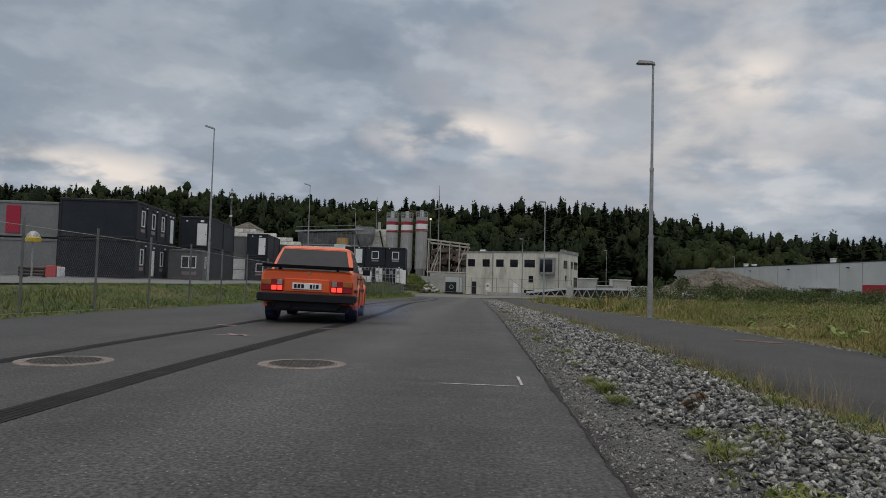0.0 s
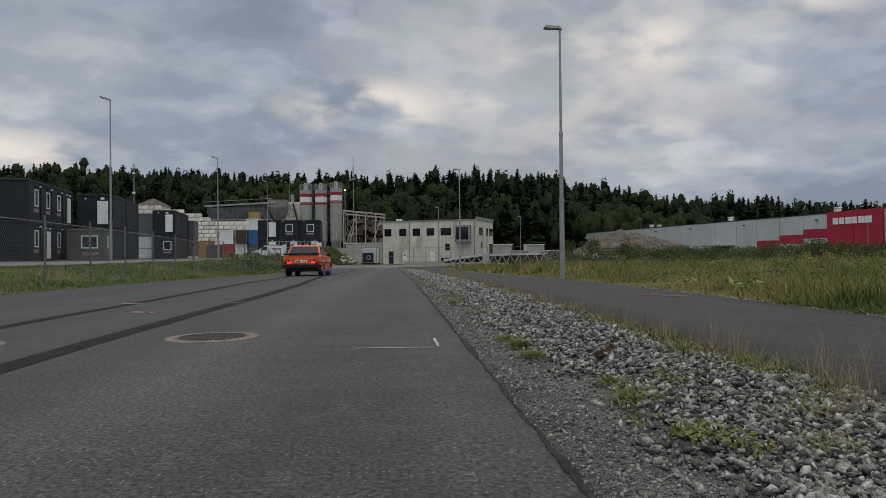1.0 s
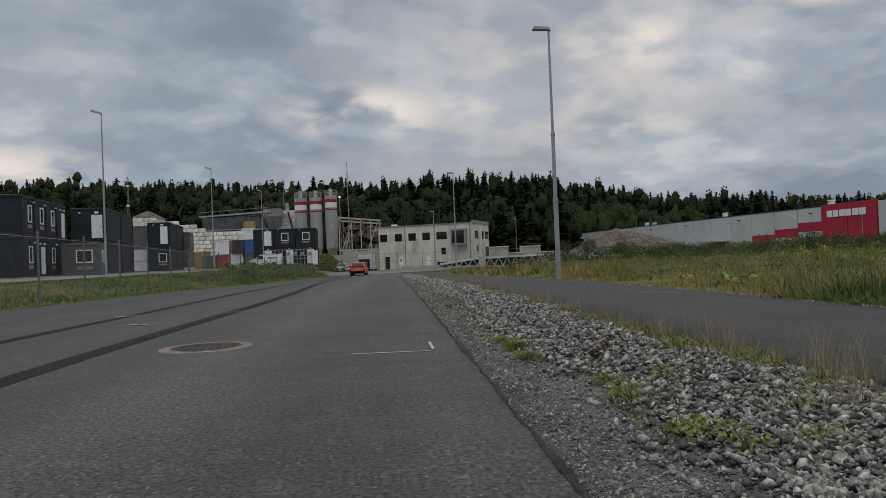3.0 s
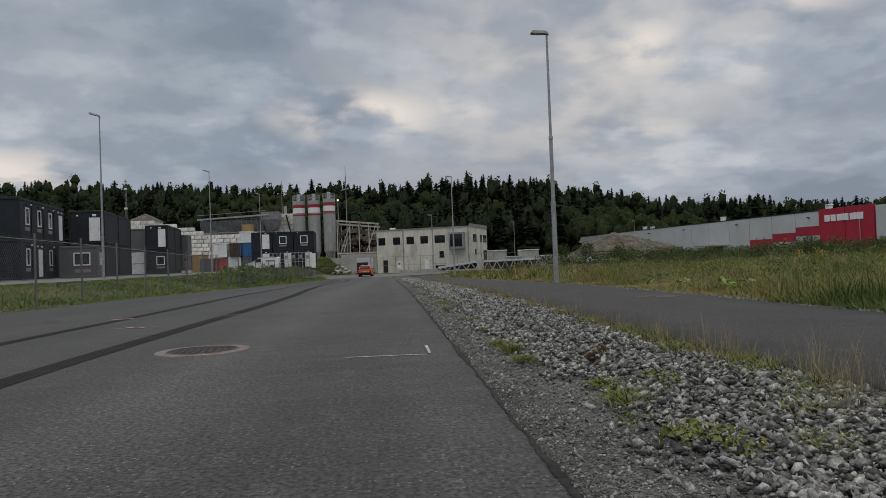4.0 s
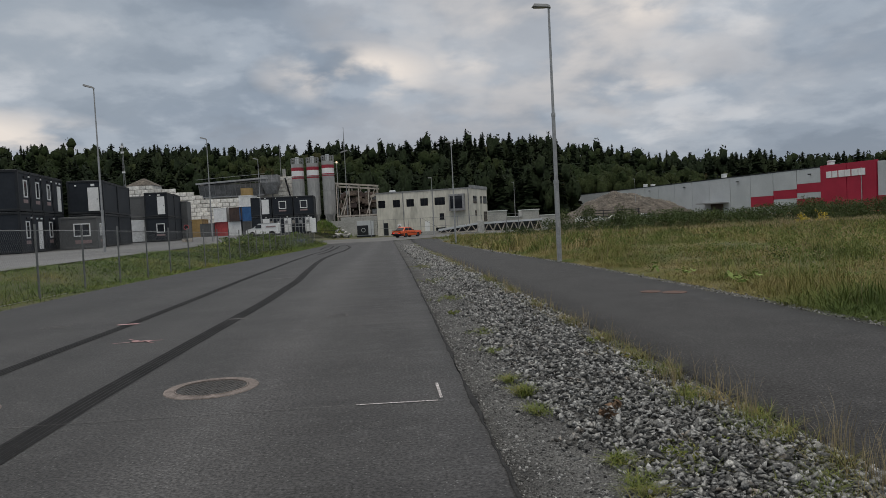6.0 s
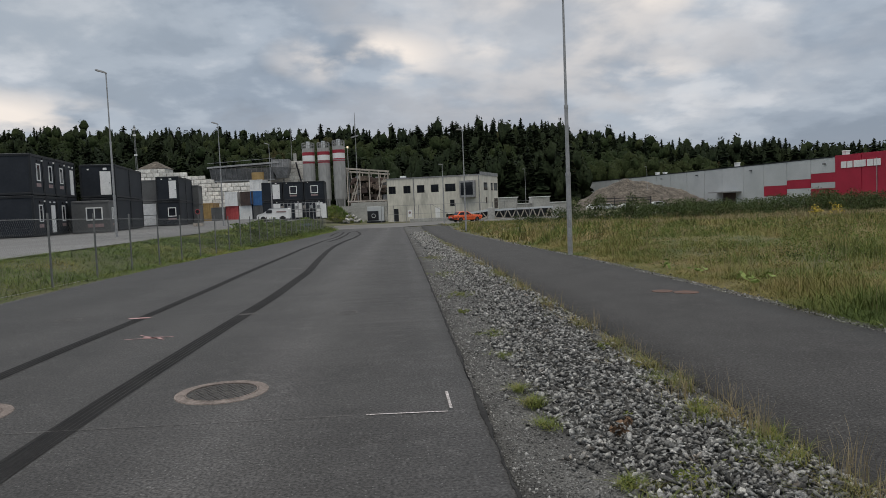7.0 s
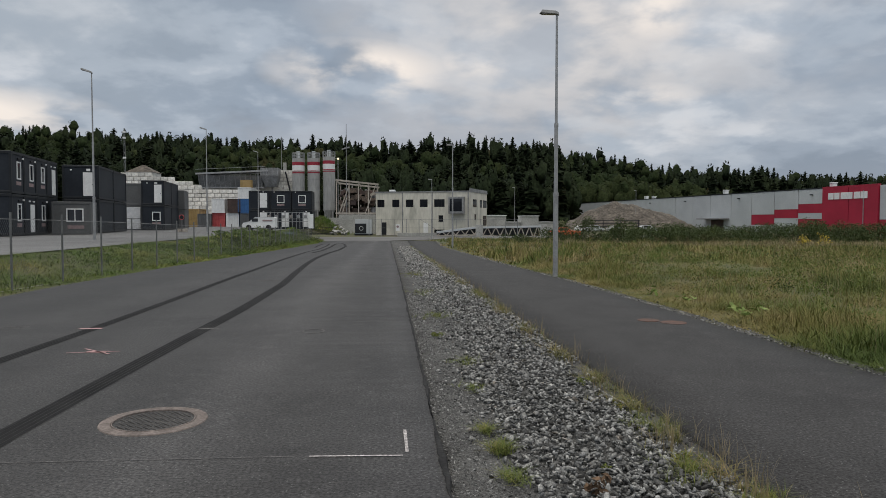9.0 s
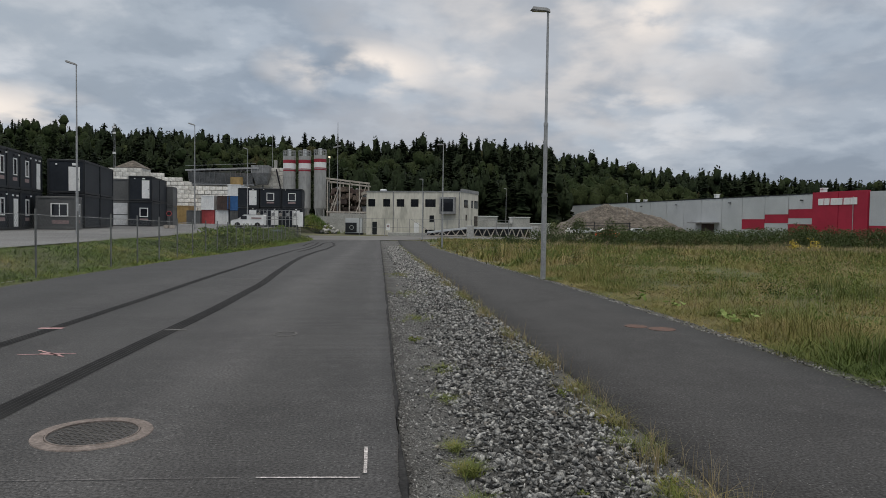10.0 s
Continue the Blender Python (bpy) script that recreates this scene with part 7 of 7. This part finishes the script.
def make_pipe_rack():
    """Stacked pale frames and pipes before the dark modules."""
    r = thing("scaffold_rack", (-13.4, 94.8, YARD_Z), 3, "stacked galvanised scaffold frames", "scaffold rack")
    for k in range(12):
        x = -2.7 + 0.47 * k
        part("upright", bar((x, 0, 0.0), (x, 0, 2.3), 0.06, 0.06), GALV, r)
        if k < 11 and k % 2 == 0:
            part("brace", bar((x, 0, 1.3), (x + 0.47, 0, 2.2), 0.05, 0.05), GALV, r)
            part("crate", block(x + 0.06, x + 0.40, 0.1, 0.6, 1.45, 1.85, 0.03), GALV if k % 3 else PALE_STEEL, r)
    for z in (1.0, 1.35, 2.2):
        part("rail", bar((-2.8, 0, z), (2.6, 0, z), 0.06, 0.06), GALV, r)
    part("panel", block(2.65, 3.3, -0.3, -0.1, 0.1, 2.0, 0.03), WHITE, r, "white panel")


def make_smoke():
    """Thin bluish tyre smoke behind the rear wheels: a few loose puffs that move as one."""
    m = bpy.data.materials.new("tyre_smoke")
    m.use_nodes = True
    nt = m.node_tree
    b = nt.nodes["Principled BSDF"]
    b.inputs["Base Color"].default_value = (0.16, 0.22, 0.42, 1)
    b.inputs["Roughness"].default_value, b.inputs["Specular IOR Level"].default_value = 1.0, 0.0
    n = nt.nodes.new("ShaderNodeTexNoise")
    n.inputs["Scale"].default_value, n.inputs["Detail"].default_value = 2.2, 3
    nt.links.new(nt.nodes.new("ShaderNodeTexCoord").outputs["Object"], n.inputs["Vector"])
    k = nt.nodes.new("ShaderNodeMapRange")
    for i, v in ((1, 0.34), (2, 0.72), (3, 0.0), (4, 0.12)):
        k.inputs[i].default_value = v
    nt.links.new(n.outputs[0], k.inputs[0])
    nt.links.new(k.outputs[0], b.inputs["Alpha"])
    s = thing("tyre_smoke", label="thin bluish smoke behind the spinning rear wheels", category="smoke")
    rng = np.random.default_rng(3)
    for x, y, z, r in ((-0.80, -0.42, 0.18, 0.42), (0.82, -0.42, 0.18, 0.46), (1.45, -0.35, 0.14, 0.55)):
        bm = bmesh.new()
        for shell in (1.0, 0.8, 0.58):
            bmesh.ops.create_icosphere(bm, subdivisions=2, radius=r * shell)
        bmesh.ops.delete(bm, geom=[f for f in bm.faces if f.calc_center_median().y > 0.02 * r], context="FACES")
        for v in bm.verts:
            v.co *= 1 + 0.35 * noise.noise(v.co * 3.0 + Vector((x, y, z)) * 5)
            v.co.z *= 0.45
            v.co += Vector((x, y, z))
        smooth(part("puff", bm, m, s), 180).visible_shadow = False
    return s


def make_yard_clutter():
    """What lies in the near end of the yard behind the fence."""
    p = thing("yellow_hood_post", (-25.5, 38.0, YARD_Z), 0, "yellow and grey dome hood on a thin post", "lamp post")
    part("post", rod((0, 0, 0), (0, 0, 2.0), 0.05, sides=8), GALV, p)
    ring = lambda r, z: [(r * math.cos(a), r * math.sin(a), z) for a in np.linspace(0, 2 * math.pi, 21)[:-1]]
    smooth(part("brim", loft([ring(0.40, 2.0), ring(0.40, 2.22), ring(0.36, 2.28)]), YELLOW_STEEL, p, "yellow brim"), 30)
    smooth(part("dome", loft([ring(0.35, 2.28), ring(0.29, 2.46), ring(0.16, 2.58), ring(0.02, 2.62)]), GALV, p, "grey dome"), 60)
    t = thing("timber_bundle", (-26.5, 40.0, YARD_Z), 6, "bundle of brown timber with a red end", "timber stack")
    for k in range(9):
        part("log", rod((-1.0, (k % 3) * 0.2, 0.16 + 0.2 * (k // 3)), (0.5, (k % 3) * 0.2, 0.16 + 0.2 * (k // 3)), 0.10, sides=10), (BROWN_STEEL, OCHRE, BARK)[k % 3], t)
    part("end_board", block(0.55, 1.15, -0.1, 0.55, 0.05, 0.72, 0.03), RED_STEEL, t, "red end board")
    part("cloth", block(1.2, 1.4, -0.1, 0.55, 0.05, 0.66, 0.05), TARP, t, "white end board")
    for x in (-0.8, 0.3):
        part("bearer", block(x - 0.06, x + 0.06, -0.1, 0.5, 0.0, 0.06), PALE_STEEL, t)


make_yard_clutter()
CAR, WHEELS = make_car()
SMOKE = make_smoke()
make_van(-15.4, 85.5, YARD_Z, 180, 3.8, "white delivery van with dark lettering")
make_far_cars()
make_yard_sign()
make_pipe_rack()


# ---- what moves ----
DRIVE = [
    # seconds, x, y of the rear axle, heading to the right in degrees
    (0.0, -3.78, 13.2, -6.5), (0.25, -3.92, 17.5, -9.0), (0.5, -4.10, 22.3, -10.0), (1.0, -4.72, 33.2, 1.5), (1.5, -5.40, 46.5, 7.0), (2.0, -4.62, 58.6, 2.0), (2.5, -4.45, 71.0, 3.0),
    (3.0, -4.15, 79.8, 2.5), (3.5, -3.85, 86.6, 2.5), (4.0, -3.5, 92.0, 3.0), (4.5, -3.0, 96.0, 5.0), (5.0, -2.2, 99.0, 12.0), (5.5, -0.75, 100.2, 24.0), (6.0, 1.3, 100.6, 42.0),
    (6.4, 3.6, 100.6, 56.0), (6.8, 6.4, 100.3, 65.0), (7.0, 7.9, 100.2, 68.0), (7.4, 11.6, 101.5, 72.0), (7.8, 15.0, 102.5, 74.0), (8.2, 18.4, 103.3, 75.0), (9.0, 25.2, 105.0, 76.0), (10.0, 34.5, 107.2, 76.0),
]


def motions():
    rows = []
    for t, x, y, h in DRIVE:
        rise = math.degrees(math.atan2(float(road_z(y + 2.65)) - float(road_z(y)), 2.65))
        rows.append((t, pose(x, y, float(road_z(y)) + 0.004, rise, 1.2 if t < 0.4 else 0, -h)))
    walk(CAR, rows)
    # the smoke hangs back once the wheels grip, and drifts by the left verge
    drift = [(t, pose(x, y, float(road_z(y)) + 0.02, 0, 0, -h)) for t, x, y, h in DRIVE if t <= 2.0]
    drift += [(2.5, pose(-5.3, 63.5, float(road_z(63)) + 0.02)), (3.2, pose(-7.4, 66.0, float(road_z(66)) + 0.06)), (4.5, pose(-9.4, 68.0, float(road_z(68)) + 0.30)), (10.0, pose(-11.4, 72.0, 0.2))]
    walk(SMOKE, drift)
    ts = np.arange(0, 301) / 30.0
    px = np.interp(ts, [d[0] for d in DRIVE], [d[1] for d in DRIVE])
    py = np.interp(ts, [d[0] for d in DRIVE], [d[2] for d in DRIVE])
    gone = np.minimum(np.hypot(np.diff(px), np.diff(py)) / 0.31, radians(85))
    turn = np.degrees(np.concatenate([[0], np.cumsum(gone)]))
    for hub in WHEELS:
        x, y, z = hub.matrix_basis.translation
        walk(hub, [(t, pose(x, y, z, -float(a))) for t, a in zip(ts, turn)])


motions()
